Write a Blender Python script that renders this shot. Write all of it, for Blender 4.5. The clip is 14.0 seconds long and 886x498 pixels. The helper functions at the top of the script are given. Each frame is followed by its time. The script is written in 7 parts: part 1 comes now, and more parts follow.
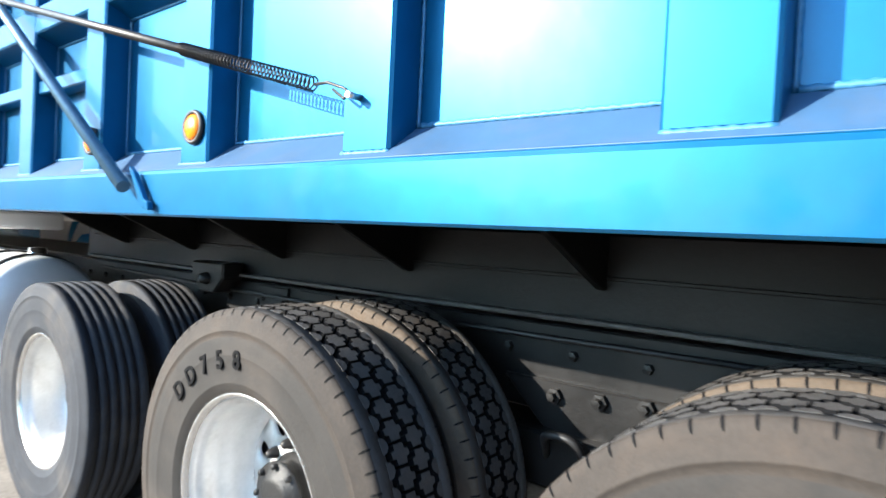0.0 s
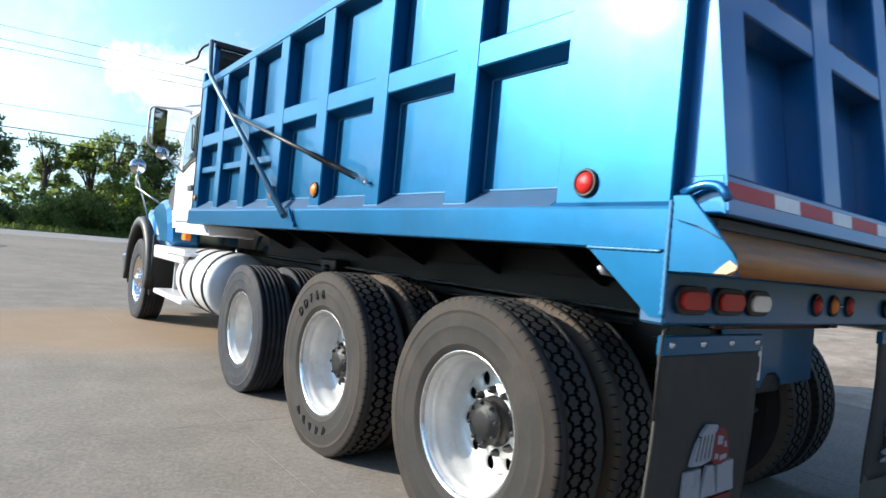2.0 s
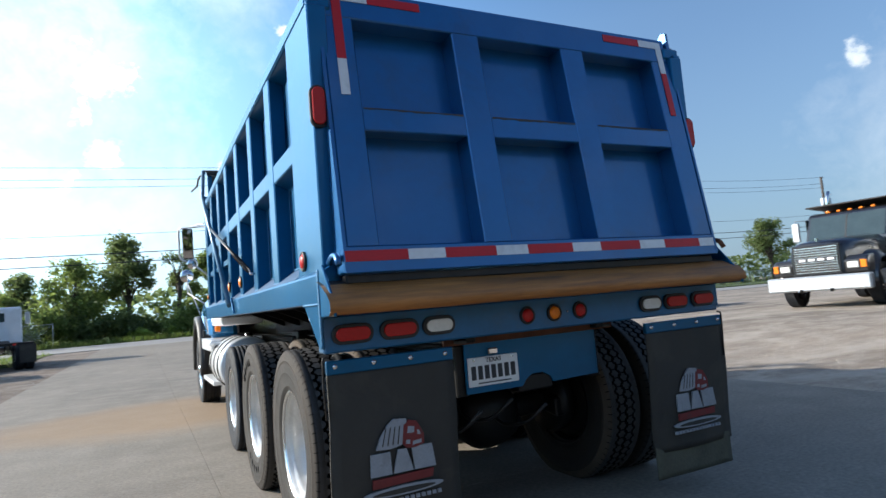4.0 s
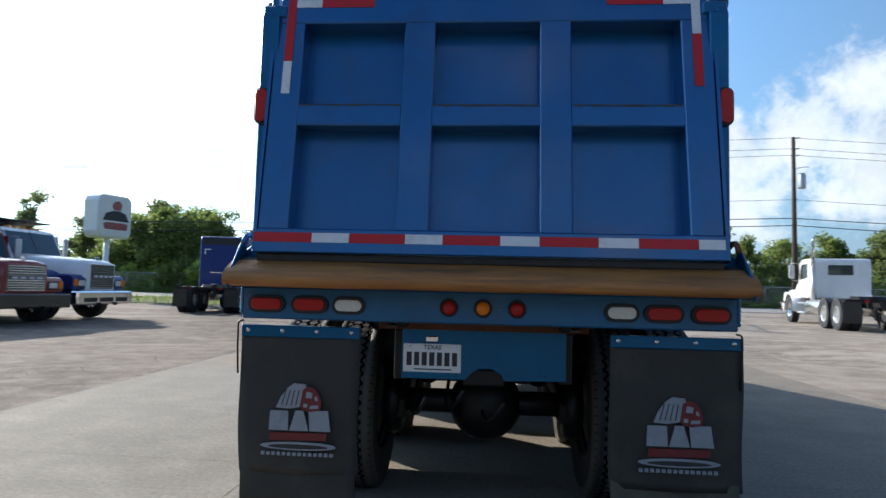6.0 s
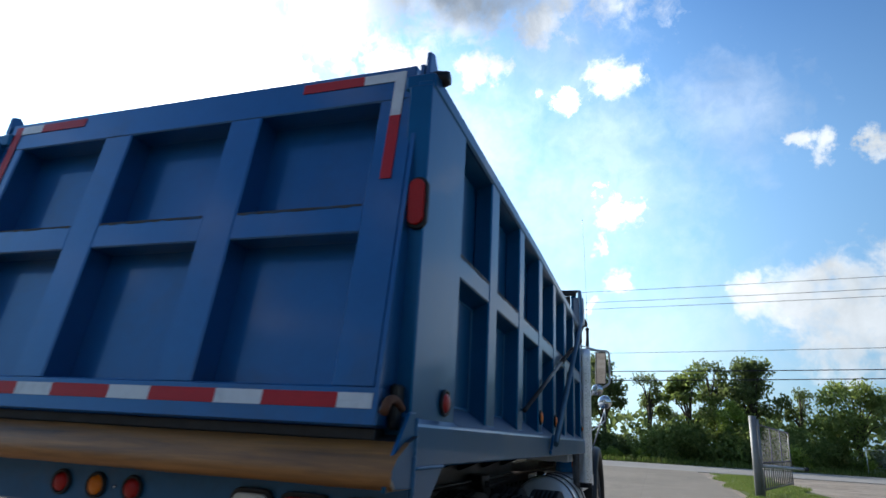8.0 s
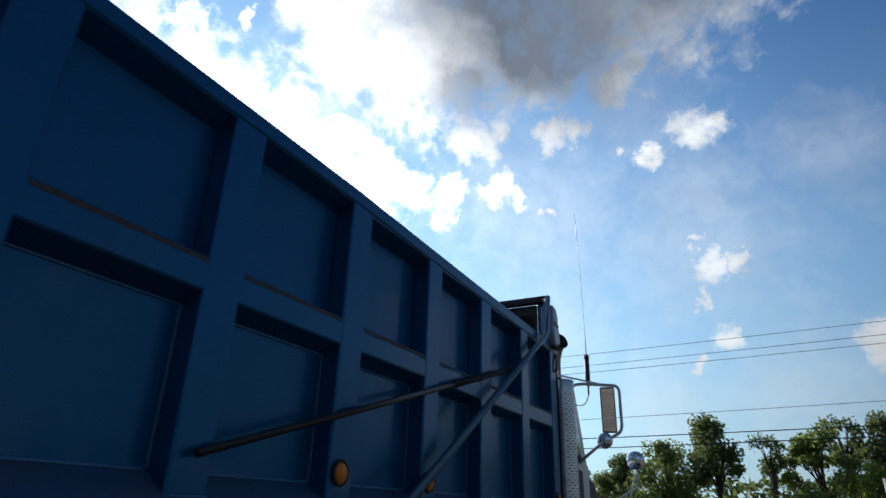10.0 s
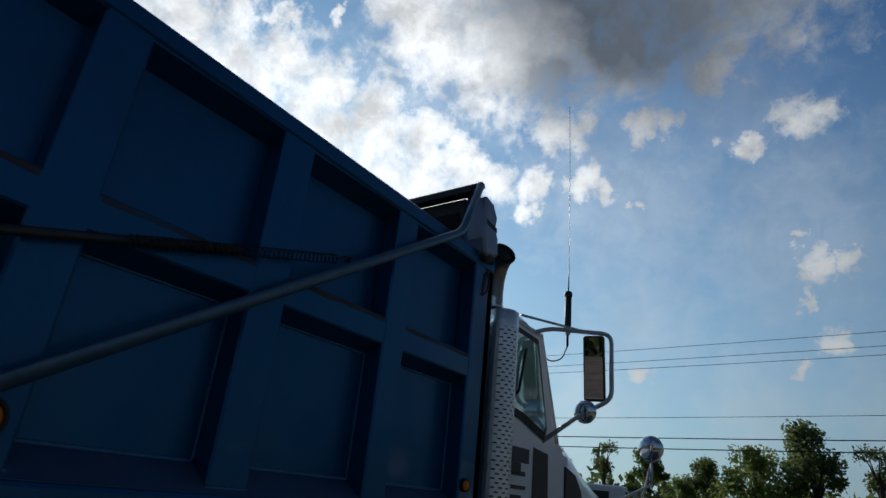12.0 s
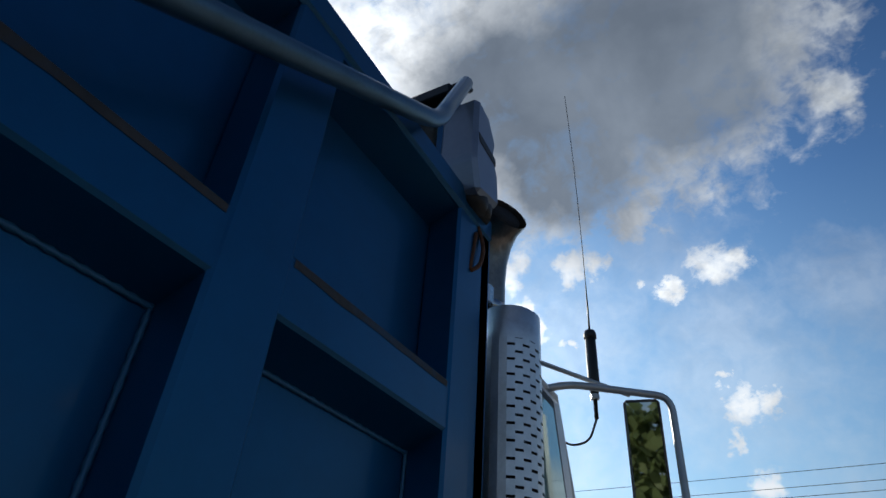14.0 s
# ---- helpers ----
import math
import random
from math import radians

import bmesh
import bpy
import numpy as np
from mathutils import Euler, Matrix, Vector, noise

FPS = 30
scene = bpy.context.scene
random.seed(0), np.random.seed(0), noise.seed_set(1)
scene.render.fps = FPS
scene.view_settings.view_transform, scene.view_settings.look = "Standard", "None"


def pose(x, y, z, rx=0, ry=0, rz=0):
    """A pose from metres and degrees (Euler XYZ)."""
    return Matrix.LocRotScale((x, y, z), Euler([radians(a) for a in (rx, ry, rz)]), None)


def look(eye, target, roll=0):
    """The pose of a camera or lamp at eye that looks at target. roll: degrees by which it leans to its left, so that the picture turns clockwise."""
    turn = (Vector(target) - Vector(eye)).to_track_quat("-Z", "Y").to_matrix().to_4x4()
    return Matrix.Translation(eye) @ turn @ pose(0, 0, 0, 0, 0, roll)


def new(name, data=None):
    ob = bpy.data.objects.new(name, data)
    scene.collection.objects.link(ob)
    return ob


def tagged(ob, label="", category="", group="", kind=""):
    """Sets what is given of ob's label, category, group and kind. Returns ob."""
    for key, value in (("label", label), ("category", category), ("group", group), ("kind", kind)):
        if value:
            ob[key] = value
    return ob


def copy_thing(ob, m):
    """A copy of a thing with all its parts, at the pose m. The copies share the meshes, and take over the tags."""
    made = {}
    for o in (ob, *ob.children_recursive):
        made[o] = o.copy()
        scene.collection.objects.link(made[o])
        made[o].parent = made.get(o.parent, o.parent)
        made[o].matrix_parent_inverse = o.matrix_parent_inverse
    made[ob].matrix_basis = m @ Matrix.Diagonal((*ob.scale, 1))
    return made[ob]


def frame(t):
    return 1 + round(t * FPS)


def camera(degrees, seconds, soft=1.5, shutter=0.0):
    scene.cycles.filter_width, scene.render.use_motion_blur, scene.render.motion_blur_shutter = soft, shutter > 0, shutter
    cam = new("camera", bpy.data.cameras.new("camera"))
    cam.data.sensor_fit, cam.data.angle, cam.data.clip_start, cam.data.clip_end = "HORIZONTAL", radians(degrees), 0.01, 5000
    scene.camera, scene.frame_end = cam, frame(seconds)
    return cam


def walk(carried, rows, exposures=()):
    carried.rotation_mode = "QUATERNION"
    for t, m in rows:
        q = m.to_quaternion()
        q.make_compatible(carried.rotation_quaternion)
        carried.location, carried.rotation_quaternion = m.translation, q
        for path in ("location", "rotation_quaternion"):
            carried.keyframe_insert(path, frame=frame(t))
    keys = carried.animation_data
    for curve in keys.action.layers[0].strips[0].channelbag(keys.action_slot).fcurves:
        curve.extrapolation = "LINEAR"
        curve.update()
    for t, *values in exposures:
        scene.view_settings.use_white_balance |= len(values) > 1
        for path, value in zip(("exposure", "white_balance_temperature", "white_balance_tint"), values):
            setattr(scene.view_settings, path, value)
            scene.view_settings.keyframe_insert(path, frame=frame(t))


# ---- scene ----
cam = camera(72.6, 14.0, shutter=0.25)
PATH = [
    (0, (-2.098, 0.932, 1.234), (-0.522, 2.163, 1.189), 2.8),
    (0.5, (-2.303, 0.47, 1.181), (-0.884, 1.879, 1.149), 3.8),
    (1, (-2.539, 0.023, 1.17), (-1.15, 1.462, 1.184), 3.1),
    (1.5, (-2.779, -0.407, 1.186), (-1.386, 1.028, 1.158), 3.3),
    (2, (-2.795, -0.88, 1.185), (-1.577, 0.706, 1.2), 5.2),
    (2.5, (-2.782, -1.345, 1.184), (-1.557, 0.218, 1.427), 4.1),
    (3, (-2.68, -1.75, 1.2), (-1.462, -0.167, 1.311), 0.7),
    (3.2, (-2.538, -1.903, 1.208), (-1.366, -0.29, 1.361), -1.3),
    (5.3, (-0.773, -2.878, 1.222), (-0.562, -0.893, 1.335), 0.4),
    (5.5, (-0.578, -2.876, 1.227), (-0.466, -0.88, 1.263), 1.7),
    (6, (0.021, -2.875, 1.211), (-0.129, -0.885, 1.34), 1.4),
    (6.5, (0.559, -2.805, 1.233), (0.107, -0.859, 1.326), 2.4),
    (7, (1.097, -2.498, 1.255), (0.477, -0.599, 1.345), 1.8),
    (7.5, (1.589, -2.159, 1.288), (0.947, -0.301, 1.654), -1.0),
    (8, (1.917, -1.723, 1.352), (1.284, 0.08, 1.942), 3.2),
    (8.2, (2.047, -1.505, 1.364), (1.436, 0.294, 1.989), 2.2),
    (10.3, (2.711, 0.949, 1.405), (1.814, 2.534, 2.231), 2.5),
    (10.5, (2.747, 1.165, 1.444), (1.864, 2.744, 2.296), 3.6),
    (11, (2.828, 1.724, 1.452), (1.965, 3.265, 2.391), 7.3),
    (11.5, (2.843, 2.255, 1.42), (1.889, 3.779, 2.297), 1.8),
    (12, (2.779, 2.708, 1.448), (1.66, 4.185, 2.201), 6.1),
    (12.5, (2.521, 3.15, 1.47), (1.441, 4.604, 2.318), 6.1),
    (13, (2.306, 3.571, 1.513), (1.237, 4.914, 2.54), 6.8),
    (13.5, (2.032, 3.872, 1.548), (1.014, 5.203, 2.64), 8.4),
    (14, (1.778, 4.081, 1.58), (0.921, 5.468, 2.74), 4.8),
]
EXPOSURES = [(0.0, 2.05), (0.5, 1.56), (1.5, 1.16), (2.0, 1.0), (3.0, 0.90), (5.5, 0.76), (7.0, 0.92), (7.5, 0.82), (8.2, 0.28), (10.3, -0.55), (11.0, -1.03), (11.5, -1.23), (12.0, -1.2), (12.5, -1.05), (13.0, -1.0), (13.5, -0.75), (14.0, -0.4)]
walk(cam, [(t, look(eye, target, roll)) for t, eye, target, roll in PATH], exposures=EXPOSURES)

# ==== place ====
# ---------------------------------------------------------------- daylight
SUN_DIR = Vector((-0.744, 0.541, 0.393)).normalized()
SUN_EL = math.asin(SUN_DIR.z)
SUN_AZ = math.atan2(SUN_DIR.x, SUN_DIR.y)

sun_data = bpy.data.lights.new("sun", "SUN")
sun_data.energy, sun_data.angle, sun_data.color = 4.8, radians(0.6), (1.0, 0.93, 0.82)
sun_lamp = new("sun", sun_data)
sun_lamp.matrix_world = look(SUN_DIR * 60, (0, 0, 0))

world = bpy.data.worlds.new("sky")
scene.world = world
world.use_nodes = True


def mth(tree, op, a, b=None, clamp=False):
    n = tree.nodes.new("ShaderNodeMath")
    n.operation, n.use_clamp = op, clamp
    for i, v in enumerate((a, b)):
        if v is None:
            continue
        if isinstance(v, (int, float)):
            n.inputs[i].default_value = v
        else:
            tree.links.new(v, n.inputs[i])
    return n.outputs[0]


def vmth(tree, op, a, b=None):
    n = tree.nodes.new("ShaderNodeVectorMath")
    n.operation = op
    for i, v in enumerate((a, b)):
        if v is None:
            continue
        if isinstance(v, (tuple, list)):
            n.inputs[i].default_value = v
        elif isinstance(v, (int, float)):
            n.inputs["Scale"].default_value = v
        else:
            tree.links.new(v, n.inputs[i])
    return n


def ramp(tree, fac, stops):
    n = tree.nodes.new("ShaderNodeValToRGB")
    els = n.color_ramp.elements
    while len(els) < len(stops):
        els.new(0.5)
    for e, (p, c) in zip(els, stops):
        e.position = p
        e.color = (*c, 1) if isinstance(c, tuple) else (c, c, c, 1)
    tree.links.new(fac, n.inputs[0])
    return n.outputs[0]


def noise_tex(tree, vec, scale, detail=4.0, rough=0.55, dist=0.0):
    n = tree.nodes.new("ShaderNodeTexNoise")
    n.inputs["Scale"].default_value = scale
    n.inputs["Detail"].default_value = detail
    n.inputs["Roughness"].default_value = rough
    n.inputs["Distortion"].default_value = dist
    if vec is not None:
        tree.links.new(vec, n.inputs["Vector"])
    return n.outputs["Fac"]


def mixc(tree, fac, a, b, blend="MIX"):
    n = tree.nodes.new("ShaderNodeMix")
    n.data_type, n.blend_type = "RGBA", blend
    for slot, v in ((0, fac), (6, a), (7, b)):
        if isinstance(v, (int, float)):
            n.inputs[slot].default_value = v
        elif isinstance(v, tuple):
            n.inputs[slot].default_value = (*v, 1)
        else:
            tree.links.new(v, n.inputs[slot])
    return n.outputs[2]


wt = world.node_tree
wt.nodes.clear()
w_out = wt.nodes.new("ShaderNodeOutputWorld")
w_bg = wt.nodes.new("ShaderNodeBackground")
w_bg.inputs["Strength"].default_value = 0.10
sky = wt.nodes.new("ShaderNodeTexSky")
sky.sky_type = "NISHITA"
sky.sun_disc = False
sky.sun_elevation, sky.sun_rotation = SUN_EL, SUN_AZ
sky.air_density, sky.dust_density, sky.ozone_density = 1.0, 0.6, 4.0
geo = wt.nodes.new("ShaderNodeTexCoord")
direction = geo.outputs["Generated"]
sep = wt.nodes.new("ShaderNodeSeparateXYZ")
wt.links.new(direction, sep.inputs[0])
up = sep.outputs["Z"]
# flat cloud layer: the direction projected on a plane overhead
den = mth(wt, "MAXIMUM", mth(wt, "ADD", mth(wt, "MULTIPLY", up, 0.80), 0.26), 0.06)
comb = wt.nodes.new("ShaderNodeCombineXYZ")
wt.links.new(mth(wt, "DIVIDE", sep.outputs["X"], den), comb.inputs[0])
wt.links.new(mth(wt, "DIVIDE", sep.outputs["Y"], den), comb.inputs[1])
wt.links.new(mth(wt, "MULTIPLY", up, 1.6), comb.inputs[2])
layer = comb.outputs[0]
big = noise_tex(wt, layer, 1.5, 10.0, 0.60, 0.15)
puff = noise_tex(wt, layer, 4.6, 9.0, 0.62, 0.25)
cover = mth(wt, "ADD", mth(wt, "MULTIPLY", big, 0.43), mth(wt, "MULTIPLY", puff, 0.57))


def heap(where, cos_in, cos_out, amount):
    """A soft round mask about one direction of the sky."""
    dot = vmth(wt, "DOT_PRODUCT", direction, tuple(Vector(where).normalized())).outputs["Value"]
    n = wt.nodes.new("ShaderNodeMapRange")
    n.interpolation_type = "SMOOTHSTEP"
    wt.links.new(dot, n.inputs[0])
    n.inputs[1].default_value, n.inputs[2].default_value = cos_out, cos_in
    n.inputs[3].default_value, n.inputs[4].default_value = 0.0, amount
    return n.outputs[0]


def curled(scale, detail, amount, base):
    """Directions pushed about by noise, so that round blobs grow ragged edges."""
    n = wt.nodes.new("ShaderNodeTexNoise")
    n.inputs["Scale"].default_value, n.inputs["Detail"].default_value, n.inputs["Roughness"].default_value = scale, detail, 0.62
    wt.links.new(direction, n.inputs["Vector"])
    off = vmth(wt, "SUBTRACT", n.outputs["Color"], (0.5, 0.5, 0.5)).outputs[0]
    scaled = vmth(wt, "SCALE", off, amount).outputs[0]
    return vmth(wt, "ADD", base, scaled).outputs[0]


ragged = curled(24.0, 6.0, 0.05, curled(6.0, 7.0, 0.12, direction))


def blobs(rows, soft=0.0, where_to=None):
    """1 at the heart of a cloud, 0 at its rim. Rows: a direction and an angular radius in degrees."""
    total = None
    for where, size in rows:
        d = vmth(wt, "DISTANCE", where_to or ragged, tuple(Vector(where).normalized())).outputs["Value"]
        v = mth(wt, "SUBTRACT", 1.0, mth(wt, "DIVIDE", d, radians(size)))
        if total is None:
            total = v
        else:
            n = wt.nodes.new("ShaderNodeMath")
            n.operation = "SMOOTH_MAX"
            wt.links.new(total, n.inputs[0])
            wt.links.new(v, n.inputs[1])
            n.inputs[2].default_value = soft
            total = n.outputs[0]
    return total


HEAVY = [
    ((-0.469, 0.395, 0.790), 6.2),
    ((-0.368, 0.501, 0.783), 12.3),
    ((-0.221, 0.600, 0.769), 14.5),
    ((-0.326, 0.648, 0.688), 9.1),
    ((-0.241, 0.719, 0.652), 5.9),
    ((-0.070, 0.652, 0.755), 12.3),
    ((0.027, 0.651, 0.759), 6.8),
    ((-0.140, 0.711, 0.689), 5.9),
    ((-0.026, 0.708, 0.706), 5.9),
    ((0.056, 0.693, 0.718), 3.8),
    ((-0.235, 0.519, 0.822), 14.0),
    ((-0.037, 0.586, 0.809), 15.0),
    ((0.075, 0.632, 0.770), 8.0),
    ((0.150, 0.708, 0.690), 2.6),
    ((-0.489, 0.566, 0.663), 6.2),
    ((-0.401, 0.643, 0.652), 9.1),
    ((-0.513, 0.521, 0.682), 4.3),
]
# the bank under the sun
SUN_BANK = [
    ((-0.667, 0.439, 0.602), 3.0),
    ((-0.634, 0.501, 0.590), 3.8),
    ((-0.593, 0.577, 0.561), 4.0),
    ((-0.544, 0.650, 0.531), 3.5),
    ((-0.733, 0.302, 0.609), 3.8),
    ((-0.693, 0.361, 0.624), 2.4),
    ((-0.663, 0.404, 0.630), 1.2),
    ((-0.597, 0.465, 0.653), 1.0),
    ((-0.693, 0.432, 0.578), 2.6),
    ((-0.673, 0.490, 0.555), 3.2),
    ((-0.638, 0.545, 0.544), 3.5),
    ((-0.593, 0.609, 0.526), 3.5),
    ((-0.552, 0.668, 0.499), 3.3),
    ((-0.509, 0.705, 0.493), 3.1),
    ((-0.473, 0.736, 0.484), 2.7),
    ((-0.682, 0.538, 0.494), 5.4),
    ((-0.632, 0.627, 0.455), 5.9),
    ((-0.565, 0.696, 0.443), 4.8),
    ((-0.737, 0.389, 0.553), 5.6),
    ((-0.762, 0.304, 0.572), 4.8),
    ((-0.572, 0.805, 0.155), 4.3),
    ((-0.520, 0.840, 0.140), 3.0),
]
# heaps over the road ahead
AHEAD = [
    ((-0.419, 0.772, 0.477), 2.1),
    ((-0.346, 0.806, 0.480), 2.7),
    ((-0.308, 0.832, 0.462), 1.6),
    ((-0.439, 0.785, 0.436), 1.6),
    ((-0.387, 0.743, 0.546), 3.0),
    ((-0.345, 0.758, 0.553), 3.2),
    ((-0.241, 0.798, 0.553), 2.4),
    ((-0.193, 0.806, 0.560), 1.9),
    ((-0.131, 0.766, 0.630), 3.0),
    ((-0.107, 0.739, 0.665), 3.2),
    ((-0.034, 0.837, 0.546), 2.7),
    ((-0.004, 0.838, 0.546), 1.7),
    ((-0.093, 0.843, 0.529), 1.2),
    ((-0.108, 0.854, 0.510), 1.2),
    ((-0.145, 0.837, 0.528), 0.9),
    ((-0.254, 0.850, 0.461), 0.8),
    ((-0.049, 0.937, 0.347), 2.1),
    ((-0.009, 0.938, 0.348), 1.5),
    ((-0.069, 0.950, 0.305), 1.2),
    ((-0.075, 0.921, 0.382), 0.8),
    ((-0.046, 0.966, 0.253), 1.6),
    ((-0.092, 0.972, 0.217), 0.9),
    ((-0.283, 0.938, 0.201), 1.2),
]
# the bank over the yard's other side
EAST_BANK = [
    ((0.160, 0.967, 0.202), 2.7),
    ((0.149, 0.961, 0.231), 1.8),
    ((0.270, 0.946, 0.180), 5.9),
    ((0.331, 0.921, 0.206), 5.4),
    ((0.198, 0.966, 0.167), 1.8),
    ((0.353, 0.923, 0.153), 6.4),
    ((0.244, 0.882, 0.403), 1.4),
    ((0.320, 0.859, 0.399), 1.5),
    ((0.482, 0.831, 0.277), 4.3),
    ((0.514, 0.809, 0.286), 3.8),
    ((0.434, 0.875, 0.215), 4.8),
    ((0.516, 0.838, 0.177), 5.9),
    ((0.470, 0.870, 0.149), 2.7),
    ((0.219, 0.886, 0.408), 1.2),
    ((0.303, 0.862, 0.405), 1.1),
    ((0.202, 0.960, 0.195), 4.3),
    ((0.860, 0.430, 0.276), 1.5),
    ((0.906, 0.324, 0.271), 0.8),
    ((0.919, 0.374, 0.125), 1.9),
    ((0.941, 0.320, 0.112), 1.4),
    ((0.232, 0.944, 0.234), 2.7),
]
VEIL = [
    ((-0.330, 0.803, 0.496), 10.7),
    ((-0.127, 0.799, 0.587), 9.1),
    ((-0.018, 0.924, 0.382), 8.1),
    ((-0.507, 0.607, 0.612), 10.7),
    ((-0.256, 0.851, 0.458), 10.7),
    ((0.129, 0.874, 0.469), 6.4),
    ((-0.278, 0.916, 0.289), 6.4),
    ((-0.369, 0.917, 0.151), 7.5),
    ((-0.141, 0.977, 0.162), 6.4),
    ((-0.063, 0.888, 0.456), 7.0),
    ((-0.074, 0.923, 0.377), 8.1),
    ((0.903, 0.394, 0.168), 8.1),
    ((0.054, 0.988, 0.148), 10.7),
]
# the grey underside of the heavy cloud
BASE = [
    ((-0.207, 0.685, 0.698), 14.5),
    ((0.005, 0.695, 0.719), 8.8),
    ((-0.267, 0.586, 0.765), 13.0),
    ((-0.060, 0.600, 0.798), 17.5),
    ((-0.368, 0.699, 0.613), 5.5),
]
crumbs = mth(wt, "SUBTRACT", noise_tex(wt, direction, 26.0, 9.0, 0.62, 0.3), 0.5)
heavy_at = blobs(HEAVY, 0.5)
small_at = blobs(AHEAD + EAST_BANK)
rough_edge = mth(wt, "MULTIPLY", crumbs, 1.45)
cover_at = mth(wt, "ADD", mth(wt, "MAXIMUM", heavy_at, blobs(SUN_BANK)), rough_edge)
puffs = mth(wt, "ADD", small_at, mth(wt, "MULTIPLY", crumbs, 1.7))
# unseen scattered cloud, added behind the truck's tail for fill and reflections
tail_sky = ramp(wt, mth(wt, "ADD", mth(wt, "MULTIPLY", sep.outputs["Y"], -0.5), 0.5), [(0.46, 0.0), (0.60, 1.0)])
scatter = mth(wt, "MULTIPLY", ramp(wt, cover, [(0.515, 0.0), (0.575, 0.30), (0.635, 1.0)]), tail_sky)
density = mth(wt, "MAXIMUM", ramp(wt, cover_at, [(0.0, 0.0), (0.18, 0.24), (0.40, 0.70), (0.75, 1.0)]), scatter)
density = mth(wt, "MAXIMUM", density, ramp(wt, puffs, [(0.0, 0.0), (0.20, 0.22), (0.44, 0.72), (0.75, 1.0)]))
veil = mth(wt, "ADD", blobs(VEIL), mth(wt, "MULTIPLY", crumbs, 1.6))
density = mth(wt, "MAXIMUM", density, ramp(wt, veil, [(0.0, 0.0), (0.9, 0.26)]))
swirled = curled(6.0, 6.0, 0.13, direction)
lumps = noise_tex(wt, direction, 5.0, 6.0, 0.55, 0.1)
heavy = mth(wt, "ADD", blobs(BASE, 0.4, swirled), mth(wt, "MULTIPLY", mth(wt, "SUBTRACT", lumps, 0.5), 0.7))
thick = ramp(wt, heavy, [(0.05, 0.0), (0.30, 0.55), (0.62, 1.0)])
toward_sun = heap(tuple(SUN_DIR), 0.97, 0.30, 1.0)
near_sun = heap(tuple(SUN_DIR), 0.985, 0.80, 1.0)
lit = mixc(wt, toward_sun, (5.5, 6.1, 6.7), (15.8, 16.6, 17.4))
lit = mixc(wt, near_sun, lit, (25.4, 26.4, 27.2))
lit = mixc(wt, ramp(wt, up, [(0.15, 0.35), (0.55, 1.0)]), lit, ramp(wt, noise_tex(wt, direction, 14.0, 9.0, 0.62, 0.3), [(0.34, 0.58), (0.58, 1.0)]), "MULTIPLY")
billow = ramp(wt, noise_tex(wt, direction, 4.5, 7.0, 0.55, 0.3), [(0.32, 0.0), (0.70, 1.0)])
core = mixc(wt, billow, (1.75, 2.2, 2.9), (3.1, 3.75, 4.7))
core = mixc(wt, heap(tuple(SUN_DIR), 0.97, 0.84, 1.0), core, (14.2, 15.0, 15.9))
cloud = mixc(wt, thick, lit, core)
# small grey clouds low beside the sun
grey_at = mth(wt, "ADD", blobs([((-0.575, 0.801, 0.145), 5.0), ((-0.788, 0.590, 0.168), 4.6)], 0.2, swirled), mth(wt, "MULTIPLY", crumbs, 0.9))
cloud = mixc(wt, ramp(wt, grey_at, [(0.0, 0.0), (0.8, 0.85)]), cloud, (3.3, 3.7, 4.2))
density = mth(wt, "MAXIMUM", density, ramp(wt, grey_at, [(0.0, 0.0), (0.7, 1.0)]))
haze = ramp(wt, up, [(0.0, 0.90), (0.14, 0.66), (0.36, 0.34), (0.62, 0.10)])
hazy = mixc(wt, haze, sky.outputs[0], mixc(wt, toward_sun, (1.8, 2.2, 2.7), (7.1, 6.7, 6.5)))
# the sky brightens and whitens round the sun
aureole = heap(tuple(SUN_DIR), 0.98, -0.15, 1.0)
clear = mixc(wt, 1.0, hazy, mixc(wt, aureole, (0.92, 1.08, 1.17), (1.38, 2.05, 2.32)), "MULTIPLY")
# and deepens towards the zenith
clear = mixc(wt, heap(tuple(SUN_DIR), 0.50, 0.86, 1.0), clear, ramp(wt, up, [(0.40, (1.0, 1.0, 1.0)), (0.62, (0.66, 0.73, 0.83)), (0.86, (0.36, 0.43, 0.56))]), "MULTIPLY")
final_sky = mixc(wt, density, clear, cloud)
wt.links.new(final_sky, w_bg.inputs["Color"])
wt.links.new(w_bg.outputs[0], w_out.inputs["Surface"])

# ---------------------------------------------------------------- materials


